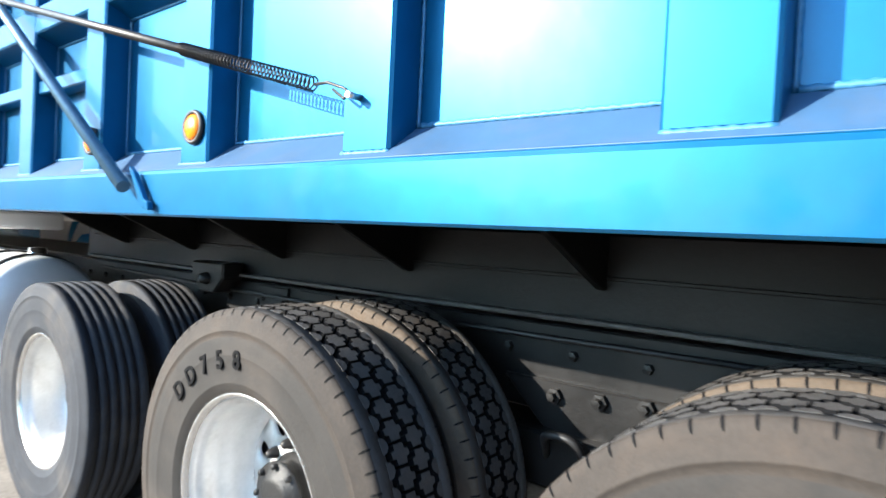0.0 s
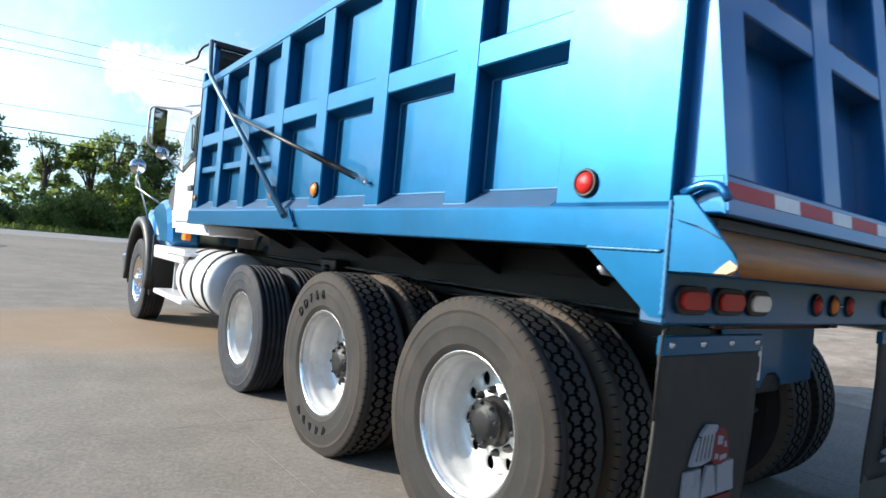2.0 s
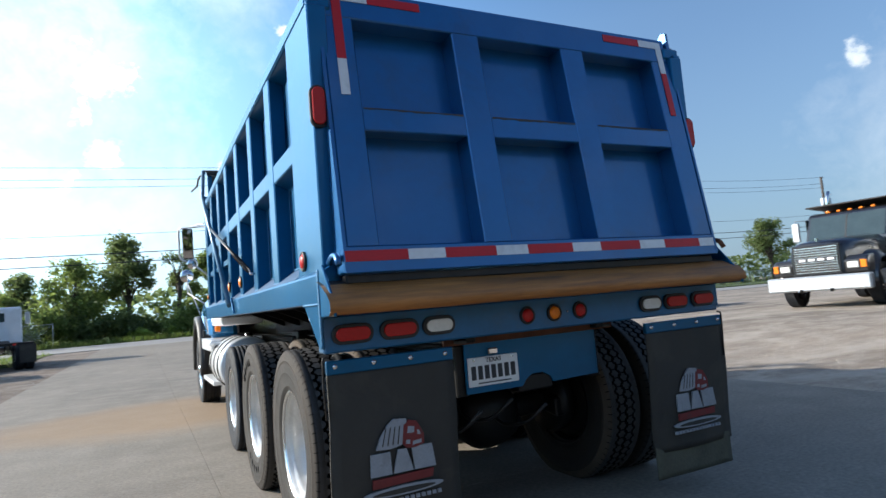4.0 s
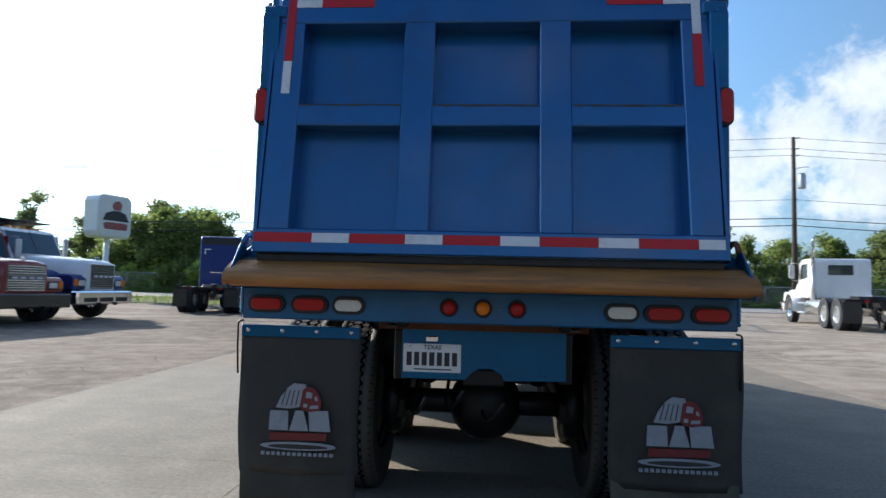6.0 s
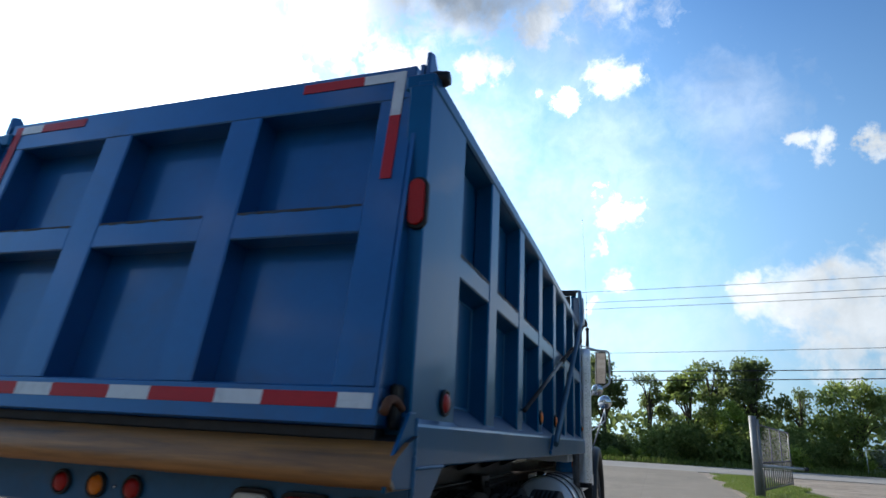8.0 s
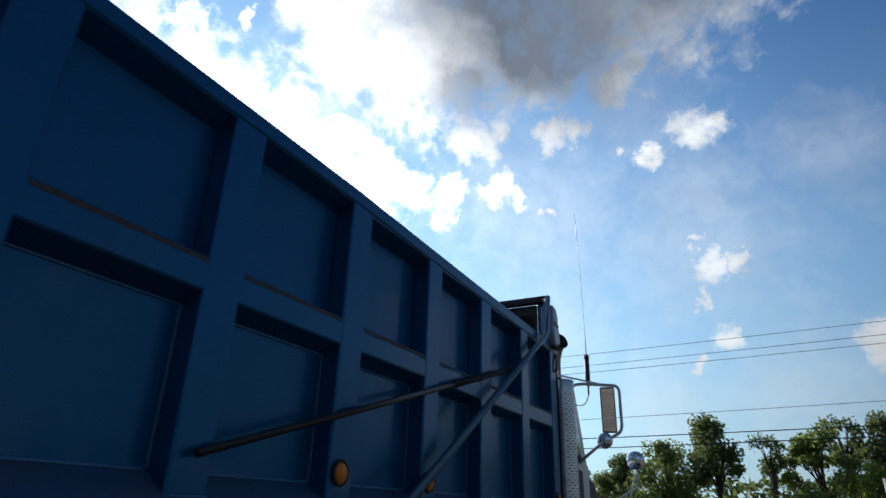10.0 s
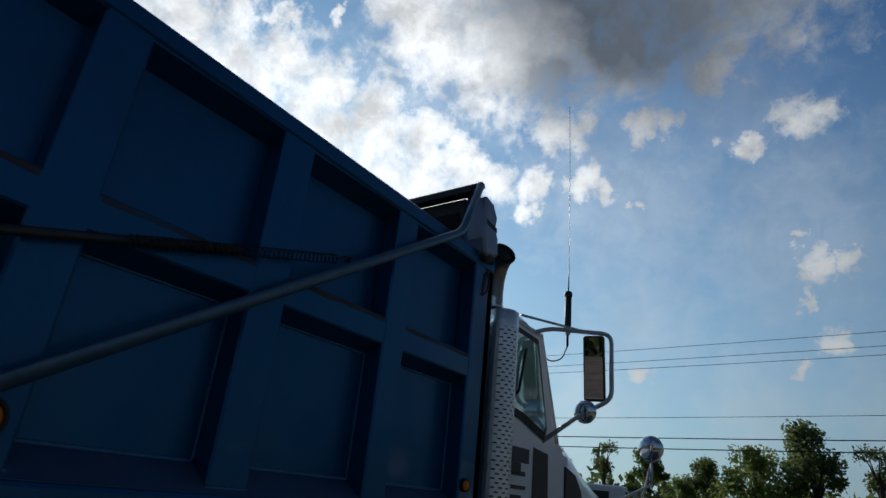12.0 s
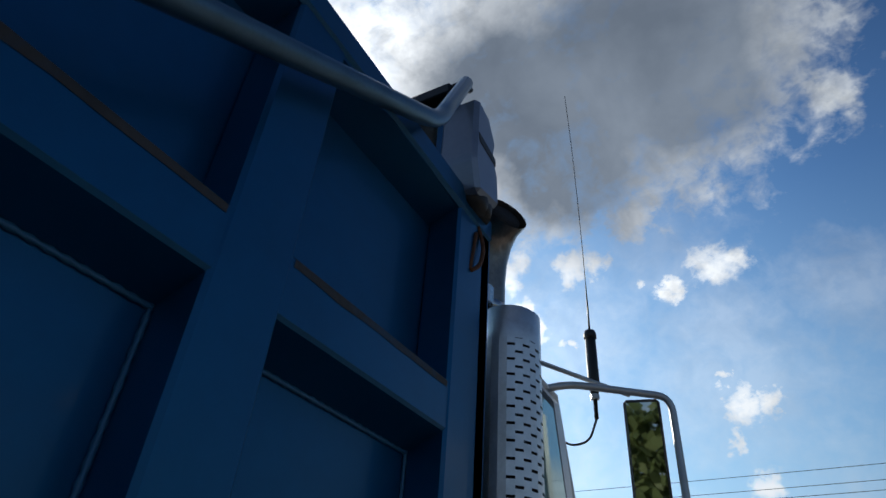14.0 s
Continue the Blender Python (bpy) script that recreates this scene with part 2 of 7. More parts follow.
def mat(name, color, rough=0.6, metal=0.0, var=0.12, scale=6.0, bump=0.0, bump_scale=60.0, coat=0.0, coat_rough=0.05,
        stain=None, stain_amount=0.0, stain_scale=1.3, spec=0.5, glow=0.0, rough_var=0.12, per_object=0.0, stretch=None):
    """A principled surface whose colour and gloss wander at two scales, with fine relief and stains."""
    m = bpy.data.materials.new(name)
    m.use_nodes = True
    t = m.node_tree
    b = t.nodes["Principled BSDF"]
    pos = t.nodes.new("ShaderNodeTexCoord").outputs["Object"]
    if stretch:
        pos = vmth(t, "MULTIPLY", pos, stretch).outputs[0]
    n1 = noise_tex(t, pos, scale, 6.0, 0.6)
    n2 = noise_tex(t, pos, scale * 9.0, 4.0, 0.6)
    f = mth(t, "ADD", mth(t, "MULTIPLY", n1, 0.65), mth(t, "MULTIPLY", n2, 0.35))
    lo, hi = tuple(c * (1 - var) for c in color), tuple(min(1.0, c * (1 + var)) for c in color)
    col = ramp(t, f, [(0.32, lo), (0.68, hi)])
    if stain:
        s = noise_tex(t, pos, stain_scale, 7.0, 0.65, 0.4)
        fac = ramp(t, s, [(0.50, 0.0), (0.72, stain_amount)])
        col = mixc(t, fac, col, stain)
    if per_object:
        info = t.nodes.new("ShaderNodeObjectInfo").outputs["Random"]
        k = mth(t, "ADD", mth(t, "MULTIPLY", info, per_object), 1 - per_object / 2)
        col = mixc(t, 1.0, col, k, "MULTIPLY")
    t.links.new(col, b.inputs["Base Color"])
    r = mth(t, "ADD", mth(t, "MULTIPLY", f, rough_var * 2), rough - rough_var, clamp=True)
    t.links.new(r, b.inputs["Roughness"])
    b.inputs["Metallic"].default_value = metal
    b.inputs["Specular IOR Level"].default_value = spec
    b.inputs["Coat Weight"].default_value = coat
    b.inputs["Coat Roughness"].default_value = coat_rough
    if bump:
        bn = t.nodes.new("ShaderNodeBump")
        bn.inputs["Strength"].default_value = bump
        bn.inputs["Distance"].default_value = 0.01
        t.links.new(noise_tex(t, pos, bump_scale, 5.0, 0.65), bn.inputs["Height"])
        t.links.new(bn.outputs[0], b.inputs["Normal"])
    if glow:
        b.inputs["Emission Color"].default_value = (*color, 1)
        b.inputs["Emission Strength"].default_value = glow
    return m


BLUE = mat("blue_paint", (0.0, 0.092, 0.212), 0.38, 0.56, 0.12, 2.2, 0.04, 7.0, 0.22, 0.06, (0.07, 0.06, 0.05), 0.16, 0.9, spec=0.3, rough_var=0.08)
BLUE_GATE = mat("weathered_blue_gate_paint", (0.001, 0.100, 0.275), 0.42, 0.55, 0.12, 2.6, 0.04, 12.0, 0.8, 0.10, (0.045, 0.04, 0.038), 0.30, 1.9,
                rough_var=0.12)
DUSTY_BLUE = mat("dusty_blue_ledge", (0.026, 0.075, 0.15), 0.6, 0.1, 0.18, 4.0, 0.06, 30.0, 0.0, 0.12, (0.09, 0.09, 0.10), 0.35, 5.0)
BLUE_BEAM = mat("blue_beam_paint", (0.005, 0.10, 0.225), 0.45, 0.2, 0.16, 5.0, 0.06, 30.0, 0.25, 0.12,
                (0.10, 0.07, 0.05), 0.35, 3.0)
BLUE_HOOD = mat("blue_hood_paint", (0.002, 0.155, 0.35), 0.32, 0.4, 0.06, 2.0, 0, 10.0, 1.0, 0.05)
WELD = mat("weld_bead", (0.03, 0.15, 0.29), 0.5, 0.1, 0.2, 80.0, 0.2, 200.0, 0.1)
BLACK_STEEL = mat("black_chassis_paint", (0.0085, 0.0085, 0.0088), 0.42, 0.0, 0.35, 5.0, 0.15, 40.0, 0.06, 0.2,
                  (0.028, 0.024, 0.021), 0.3, 2.5, spec=0.25)
BLACK_PLASTIC = mat("black_plastic", (0.012, 0.012, 0.013), 0.5, 0, 0.15, 10.0, 0.08, 150.0)
RUBBER = mat("tyre_rubber", (0.052, 0.050, 0.049), 0.62, 0, 0.35, 9.0, 0.3, 140.0, spec=0.4, stain=(0.09, 0.072, 0.056),
             stain_amount=0.55, stain_scale=5.0)
RUBBER_DUSTY = mat("tyre_sidewall", (0.0225, 0.0203, 0.0185), 0.75, 0, 0.3, 7.0, 0.15, 110.0, stain=(0.060, 0.047, 0.038),
                   stain_amount=0.45, spec=0.3, stain_scale=3.2)
RUBBER_TAG = mat("tyre_rib_rubber", (0.024, 0.027, 0.033), 0.78, 0, 0.3, 9.0, 0.2, 140.0, spec=0.25, stain=(0.10, 0.085, 0.07),
                 stain_amount=0.4, stain_scale=4.0)
RUST_RUBBER = mat("rusty_tyre_shoulder", (0.066, 0.048, 0.033), 0.85, 0, 0.3, 12.0, 0.3, 120.0)
SHOULDER = mat("brown_scuffed_shoulder", (0.029, 0.0235, 0.0195), 0.8, 0, 0.35, 11.0, 0.25, 120.0, stain=(0.062, 0.044, 0.032),
               stain_amount=0.5, spec=0.3, stain_scale=4.5)
DUSTY_STEEL = mat("dusty_black_steel", (0.075, 0.072, 0.068), 0.7, 0, 0.5, 8.0, 0.2, 70.0, stain=(0.012, 0.012, 0.013), stain_amount=0.8,
                  stain_scale=3.0)
# near-black for moulded letters, and for shade put into tread grooves and nicks
LETTER_AND_GROOVE_SHADE = mat("letter_rubber_and_groove_shade", (0.006, 0.006, 0.0065), 0.85, 0, 0.1, 20.0, spec=0.08)
FLAP = mat("mud_flap_rubber", (0.030, 0.0275, 0.0235), 0.7, 0, 0.2, 4.0, 0.2, 70.0, stain=(0.085, 0.075, 0.055),
           stain_amount=0.4, stain_scale=3.0)
FLAP_MUD = mat("muddy_flap_end", (0.085, 0.080, 0.055), 0.8, 0, 0.3, 6.0, 0.3, 60.0)
RIM = mat("painted_silver_rim", (0.60, 0.592, 0.572), 0.44, 0.35, 0.10, 9.0, 0.05, 90.0, 0.2, 0.15, (0.30, 0.28, 0.25), 0.5, 6.0)
HUB = mat("oily_black_hub", (0.009, 0.009, 0.0092), 0.46, 0.0, 0.5, 25.0, 0.25, 120.0, 0.0, 0.2, spec=0.32)
STEEL = mat("bright_steel", (0.60, 0.60, 0.60), 0.24, 0.95, 0.12, 30.0, 0.04, 120.0)
GALV = mat("galvanised_steel", (0.46, 0.48, 0.50), 0.45, 0.7, 0.15, 12.0, 0.06, 80.0)
# also colours the shadow strip under the tailgate foot
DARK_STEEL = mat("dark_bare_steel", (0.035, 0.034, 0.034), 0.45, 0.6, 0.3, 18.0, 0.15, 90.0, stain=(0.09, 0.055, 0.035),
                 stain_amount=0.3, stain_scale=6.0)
ARM_PIPE = mat("blue_grey_pipe", (0.09, 0.17, 0.24), 0.35, 0.5, 0.2, 14.0, 0.05, 80.0)
CHROME = mat("chrome", (0.75, 0.75, 0.76), 0.10, 1.0, 0.05, 20.0, rough_var=0.05)
SHIELD = mat("polished_shield", (0.78, 0.78, 0.78), 0.38, 0.8, 0.10, 14.0, 0.03, 60.0, stain=(0.30, 0.27, 0.24),
             stain_amount=0.4, stain_scale=8.0)
SOOT = mat("sooty_pipe", (0.22, 0.20, 0.185), 0.32, 0.9, 0.3, 14.0, 0.05, 60.0, stain=(0.03, 0.026, 0.024), stain_amount=0.8,
           stain_scale=5.0)
WHITE = mat("white_paint", (0.78, 0.79, 0.80), 0.35, 0, 0.03, 3.0, 0.01, 20.0, 0.6, 0.06, (0.55, 0.53, 0.5), 0.25, 2.5)
TANK = mat("white_painted_tank", (0.70, 0.71, 0.72), 0.32, 0.15, 0.06, 4.0, 0.02, 30.0, 0.4, 0.1, (0.45, 0.44, 0.42), 0.3, 3.0)
RED_PAINT = mat("dark_red_paint", (0.20, 0.008, 0.010), 0.3, 0.1, 0.1, 3.0, 0, 10, 0.8)
NAVY = mat("navy_paint", (0.003, 0.028, 0.16), 0.45, 0.3, 0.1, 3.0, 0, 10, 0.1)
DARK_BED_AND_APRON_SHADE = mat("dark_bed_and_apron_shade", (0.022, 0.020, 0.021), 0.6, 0.1, 0.3, 3.0, 0.1, 30.0)
APRON = mat("worn_rusty_apron", (0.37, 0.150, 0.038), 0.50, 0.15, 0.45, 4.0, 0.2, 40.0, stain=(0.045, 0.030, 0.024),
            stain_amount=0.8, stain_scale=4.0, stretch=(0.22, 2.0, 3.0))
WORN = mat("scraped_paint", (0.30, 0.23, 0.15), 0.5, 0.3, 0.4, 14.0, 0.1, 60.0)
RUSTY = mat("rusty_steel", (0.12, 0.045, 0.02), 0.75, 0.2, 0.4, 14.0, 0.3, 90.0)
TAPE_RED = mat("red_reflective_tape", (0.48, 0.014, 0.020), 0.45, 0, 0.08, 30.0, 0.05, 400.0, 0.1, spec=0.3)
TAPE_WHITE = mat("white_reflective_tape", (0.66, 0.67, 0.68), 0.35, 0, 0.06, 30.0, 0.05, 400.0, 0.4, stain=(0.4, 0.4, 0.4),
                 stain_amount=0.5, stain_scale=12.0)
LENS_RED = mat("red_lens", (0.42, 0.012, 0.010), 0.35, 0, 0.12, 90.0, 0.15, 220.0, 0.1, spec=0.25)
LENS_AMBER = mat("amber_lens", (0.78, 0.19, 0.006), 0.35, 0, 0.12, 90.0, 0.15, 220.0, 0.15, spec=0.3)
LENS_CLEAR = mat("clear_lens", (0.62, 0.62, 0.58), 0.2, 0, 0.10, 60.0, 0.15, 220.0, 0.8)
GASKET = mat("black_grommet", (0.010, 0.010, 0.010), 0.55, 0, 0.1, 30.0)
PLATE = mat("plate_white", (0.72, 0.73, 0.74), 0.35, 0.1, 0.03, 30.0)
INK = mat("dark_ink", (0.02, 0.022, 0.03), 0.5, 0, 0.05, 30.0)
PRINT_WHITE = mat("flap_print_white", (0.27, 0.285, 0.31), 0.6, 0, 0.15, 14.0, stain=(0.12, 0.12, 0.12), stain_amount=0.5,
                  stain_scale=14.0)
PRINT_RED = mat("flap_print_red", (0.16, 0.014, 0.014), 0.6, 0, 0.25, 14.0, stain=(0.04, 0.03, 0.03), stain_amount=0.7,
                stain_scale=14.0)
MIRROR = mat("mirror_glass", (0.62, 0.64, 0.66), 0.02, 1.0, 0.0, 5.0, rough_var=0.0)
SKY_TRIM = mat("tarp_motor_case", (0.24, 0.27, 0.33), 0.32, 0.5, 0.1, 9.0, 0.03, 40.0)
DUST = mat("rusty_dust", (0.045, 0.040, 0.038), 0.7, 0, 0.35, 9.0, 0.2, 60.0, stain=(0.004, 0.07, 0.16), stain_amount=0.95, stain_scale=5.0)
TARP_AND_HOLLOW = mat("black_tarp_and_hollow_shade", (0.015, 0.014, 0.014), 0.8, 0, 0.3, 14.0, 0.4, 60.0)
DARK_GLASS = mat("dark_window_glass", (0.040, 0.055, 0.055), 0.06, 0.1, 0.2, 3.0, coat=0.3, rough_var=0.02)

# ---------------------------------------------------------------- mesh helpers


def finish(bm, smooth=False):
    bmesh.ops.recalc_face_normals(bm, faces=bm.faces)
    if smooth:
        for f in bm.faces:
            f.smooth = True


def mesh_of(name, bm, material, smooth=False):
    finish(bm, smooth)
    me = bpy.data.meshes.new(name)
    bm.to_mesh(me)
    bm.free()
    for m in material if isinstance(material, (list, tuple)) else [material]:
        me.materials.append(m)
    return me


def part(name, bm, material, parent=None, label="", smooth=False, at=None):
    """One mesh object under its thing or part."""
    ob = new(name, mesh_of(name, bm, material, smooth))
    if parent is not None:
        ob.parent = parent
    if at is not None:
        ob.matrix_local = at
    if label:
        tagged(ob, label)
    return ob


def share(name, me, parent, at, label=""):
    ob = new(name, me)
    ob.parent = parent
    ob.matrix_local = at
    if label:
        tagged(ob, label)
    return ob


def thing(name, label, category, group="", kind="", at=None):
    ob = new(name)
    ob.empty_display_size = 0.2
    if at is not None:
        ob.matrix_world = at
    return tagged(ob, label, category, group, kind)


def box(x0, x1, y0, y1, z0, z1, bev=0.0, bm=None, seg=1):
    own = bmesh.new()
    bmesh.ops.create_cube(own, size=1.0)
    bmesh.ops.scale(own, vec=(abs(x1 - x0), abs(y1 - y0), abs(z1 - z0)), verts=own.verts)
    bmesh.ops.translate(own, vec=((x0 + x1) / 2, (y0 + y1) / 2, (z0 + z1) / 2), verts=own.verts)
    if bev:
        bmesh.ops.bevel(own, geom=own.edges[:], offset=bev, segments=seg, affect="EDGES", profile=0.6)
    return join(bm, own)


def join(bm, own):
    if bm is None:
        return own
    me = bpy.data.meshes.new("tmp")
    own.to_mesh(me)
    own.free()
    bm.from_mesh(me)
    bpy.data.meshes.remove(me)
    return bm


def prism(pts, axis, a, b, bev=0.0, bm=None):
    """A flat outline pushed along one axis from a to b. Outline pairs are the two other axes in order."""
    own = bmesh.new()

    def v3(p, c):
        q = list(p)
        q.insert("xyz".index(axis), c)
        return own.verts.new(q)
    f0, f1 = [v3(p, a) for p in pts], [v3(p, b) for p in pts]
    own.faces.new(f0)
    own.faces.new(f1[::-1])
    for i in range(len(pts)):
        j = (i + 1) % len(pts)
        own.faces.new((f0[i], f0[j], f1[j], f1[i]))
    bmesh.ops.recalc_face_normals(own, faces=own.faces)
    if bev:
        bmesh.ops.bevel(own, geom=own.edges[:], offset=bev, segments=1, affect="EDGES")
    return join(bm, own)


def lathe(profile, axis="x", centre=(0, 0, 0), seg=48, bm=None, closed=False, arc=None):
    """Turns (radius, along) pairs round an axis."""
    own = bmesh.new()
    rings = []
    a0, a1 = arc or (0, 2 * math.pi)
    full = arc is None
    n = seg if full else seg + 1
    for k in range(n):
        a = a0 + (a1 - a0) * k / seg
        c, s = math.cos(a), math.sin(a)
        ring = []
        for r, u in profile:
            p = {"x": (u, r * c, r * s), "y": (r * s, u, r * c), "z": (r * c, r * s, u)}[axis]
            ring.append(own.verts.new(Vector(p) + Vector(centre)))
        rings.append(ring)
    m = len(profile)
    for k in range(seg):
        r0, r1 = rings[k], rings[(k + 1) % n]
        for i in range(m if closed else m - 1):
            j = (i + 1) % m
            own.faces.new((r0[i], r0[j], r1[j], r1[i]))
    bmesh.ops.remove_doubles(own, verts=own.verts, dist=1e-5)
    bmesh.ops.recalc_face_normals(own, faces=own.faces)
    return join(bm, own)


def tube(pts, r, seg=8, bm=None, caps=True, radii=None):
    own = bmesh.new()
    pts = [Vector(p) for p in pts]
    n = len(pts)
    rings = []
    prev = None
    for i, p in enumerate(pts):
        d = (pts[min(i + 1, n - 1)] - pts[max(i - 1, 0)]).normalized()
        if prev is None:
            u = d.orthogonal().normalized()
        else:
            u = (prev - d * prev.dot(d)).normalized()
        prev = u
        w = d.cross(u)
        rr = radii[i] if radii else r
        rings.append([own.verts.new(p + (u * math.cos(2 * math.pi * k / seg) + w * math.sin(2 * math.pi * k / seg)) * rr)
                      for k in range(seg)])
    for i in range(n - 1):
        for k in range(seg):
            own.faces.new((rings[i][k], rings[i][(k + 1) % seg], rings[i + 1][(k + 1) % seg], rings[i + 1][k]))
    if caps:
        own.faces.new(rings[0][::-1])
        own.faces.new(rings[-1])
    for f in own.faces:
        f.smooth = len(f.verts) == 4
    return join(bm, own)


def rounded(pts, r, steps=5):
    """Rounds the inner corners of a line of points."""
    pts = [Vector(p) for p in pts]
    out = [pts[0]]
    for a, b, c in zip(pts, pts[1:], pts[2:]):
        d0, d1 = (a - b), (c - b)
        k = min(r, d0.length * 0.45, d1.length * 0.45)
        p0, p1 = b + d0.normalized() * k, b + d1.normalized() * k
        for i in range(steps + 1):
            t = i / steps
            out.append(p0.lerp(b, t).lerp(b.lerp(p1, t), t))
    out.append(pts[-1])
    return out


def bead(a, b, r=0.006, step=0.011):
    """A weld bead: a thin rod with a rippled surface."""
    a, b = Vector(a), Vector(b)
    n = max(4, int((b - a).length / step))
    pts = [a.lerp(b, i / n) for i in range(n + 1)]
    rad = [r * (0.75 + 0.5 * (i % 2) + 0.25 * random.random()) for i in range(n + 1)]
    return tube(pts, r, 5, radii=rad)


def letters(text, size, depth=0.002):
    cu = bpy.data.curves.new("letters", "FONT")
    cu.body, cu.size, cu.extrude, cu.offset = text, size, depth, size * 0.022
    cu.align_x, cu.align_y = "CENTER", "CENTER"
    ob = new("letters", cu)
    bpy.context.view_layer.update()
    me = bpy.data.meshes.new_from_object(ob)
    bpy.data.objects.remove(ob)
    return me

# ---------------------------------------------------------------- ground
random.seed(4)
DRIVE_X0, DRIVE_X1 = -4.35, 4.5


def ground_material(name, a, b, c, scale, bump, rough=0.9, stain=False, tracks=False):
    m = bpy.data.materials.new(name)
    m.use_nodes = True
    t = m.node_tree
    p = t.nodes["Principled BSDF"]
    pos = t.nodes.new("ShaderNodeNewGeometry").outputs["Position"]
    n1 = noise_tex(t, pos, 0.22 * scale, 8.0, 0.62, 0.6)
    n2 = noise_tex(t, pos, 2.6 * scale, 6.0, 0.65)
    n3 = noise_tex(t, pos, 42.0 * scale, 3.0, 0.7)
    col = ramp(t, n1, [(0.38, a), (0.58, b)])
    col = mixc(t, ramp(t, n2, [(0.42, 0.0), (0.68, 0.75)]), col, c)
    col = mixc(t, 0.55, col, ramp(t, n3, [(0.3, 0.55), (0.7, 1.3)]), "MULTIPLY")
    if tracks:
        lane = noise_tex(t, vmth(t, "MULTIPLY", pos, (0.09, 0.9, 1.0)).outputs[0], 1.6, 5.0, 0.6, 0.8)
        col = mixc(t, ramp(t, lane, [(0.46, 0.0), (0.62, 0.3)]), col, (0.15, 0.125, 0.10))
        patch = noise_tex(t, vmth(t, "MULTIPLY", pos, (0.6, 1.0, 1.0)).outputs[0], 0.75, 7.0, 0.68, 0.5)
        col = mixc(t, ramp(t, patch, [(0.50, 0.0), (0.62, 0.7)]), col, c)
    if stain:
        # rust-brown run-off beside the cab, and small dark oil spots
        d = vmth(t, "DISTANCE", vmth(t, "MULTIPLY", pos, (0.55, 0.75, 0.0)).outputs[0], (-0.95, 5.1, 0.0)).outputs["Value"]
        f = mth(t, "ADD", mth(t, "SUBTRACT", 1.75, d), mth(t, "MULTIPLY", mth(t, "SUBTRACT", n1, 0.5), 2.2))
        col = mixc(t, ramp(t, f, [(0.25, 0.0), (0.9, 0.62)]), col, (0.29, 0.195, 0.115))
        n4 = noise_tex(t, pos, 3.1, 3.0, 0.5)
        col = mixc(t, ramp(t, n4, [(0.70, 0.0), (0.78, 0.55)]), col, (0.12, 0.11, 0.10))
    t.links.new(col, p.inputs["Base Color"])
    p.inputs["Roughness"].default_value = rough
    p.inputs["Specular IOR Level"].default_value = 0.16
    bn = t.nodes.new("ShaderNodeBump")
    bn.inputs["Strength"].default_value, bn.inputs["Distance"].default_value = bump, 0.03
    t.links.new(mth(t, "ADD", mth(t, "MULTIPLY", n2, 1.2), mth(t, "MULTIPLY", n3, 0.5)), bn.inputs["Height"])
    t.links.new(bn.outputs[0], p.inputs["Normal"])
    return m


DIRT = ground_material("dirt_and_crushed_stone", (0.170, 0.130, 0.104), (0.092, 0.072, 0.058), (0.270, 0.226, 0.190), 1.0, 0.9, tracks=True)
DIRT_PALE = ground_material("pale_crushed_stone", (0.300, 0.250, 0.205), (0.190, 0.158, 0.130), (0.38, 0.335, 0.285), 1.0, 0.9, tracks=True)
CONCRETE = ground_material("worn_concrete", (0.222, 0.196, 0.165), (0.178, 0.157, 0.133), (0.256, 0.228, 0.194), 0.8, 0.22, 0.85, stain=True)
JOINT = mat("joint_filler", (0.17, 0.152, 0.132), 0.9, 0, 0.2, 9.0)
ROAD = ground_material("pale_road", (0.25, 0.245, 0.24), (0.30, 0.295, 0.285), (0.22, 0.22, 0.215), 0.5, 0.2)
TURF = ground_material("turf_soil", (0.085, 0.12, 0.03), (0.12, 0.14, 0.05), (0.06, 0.09, 0.022), 1.6, 0.8)


def ground_z(x, y):
    """The yard climbs a little towards the trucks parked east of the driveway."""
    a, b = min(1.0, max(0.0, (x - 6.0) / 5.0)), min(1.0, max(0.0, (15.0 - y) / 3.5))
    return 0.30 * a * a * (3 - 2 * a) * b * b * (3 - 2 * b)


def sheet(x0, x1, y0, y1, z, nx, ny, amp=0.0):
    bm = bmesh.new()
    rows = []
    for j in range(ny + 1):
        row = []
        for i in range(nx + 1):
            x, y = x0 + (x1 - x0) * i / nx, y0 + (y1 - y0) * j / ny
            row.append(bm.verts.new((x, y, z + ground_z(x, y) + amp * noise.noise((x * 0.35, y * 0.35, 3.0)))))
        rows.append(row)
    for j in range(ny):
        for i in range(nx):
            bm.faces.new((rows[j][i], rows[j][i + 1], rows[j + 1][i + 1], rows[j + 1][i]))
    return bm


bm = bmesh.new()
far = [bm.verts.new((x, y, -0.05)) for x, y in ((-1500, -1500), (1500, -1500), (1500, 1500), (-1500, 1500))]
bm.faces.new(far)
tagged(part("ground", bm, DIRT), "pale dirt and crushed stone yard", "ground", kind="structure")
dirt_l = part("dirt_yard", sheet(-60, DRIVE_X0 - 0.02, -30, 42, -0.02, 110, 140, 0.028), DIRT, smooth=True)
tagged(dirt_l, "uneven yard of pale dirt and crushed stone", "ground", kind="structure")
dirt_r = part("dirt_yard", sheet(DRIVE_X1 + 0.02, 70, -30, 42, -0.02, 110, 140, 0.028), DIRT_PALE, smooth=True)
tagged(dirt_r, "uneven yard of pale dirt and crushed stone", "ground", kind="structure")
tagged(part("road", box(-300, 300, 43.2, 58.5, -0.06, -0.012), ROAD), "pale grey two-lane road beyond the yard", "road",
       kind="structure")
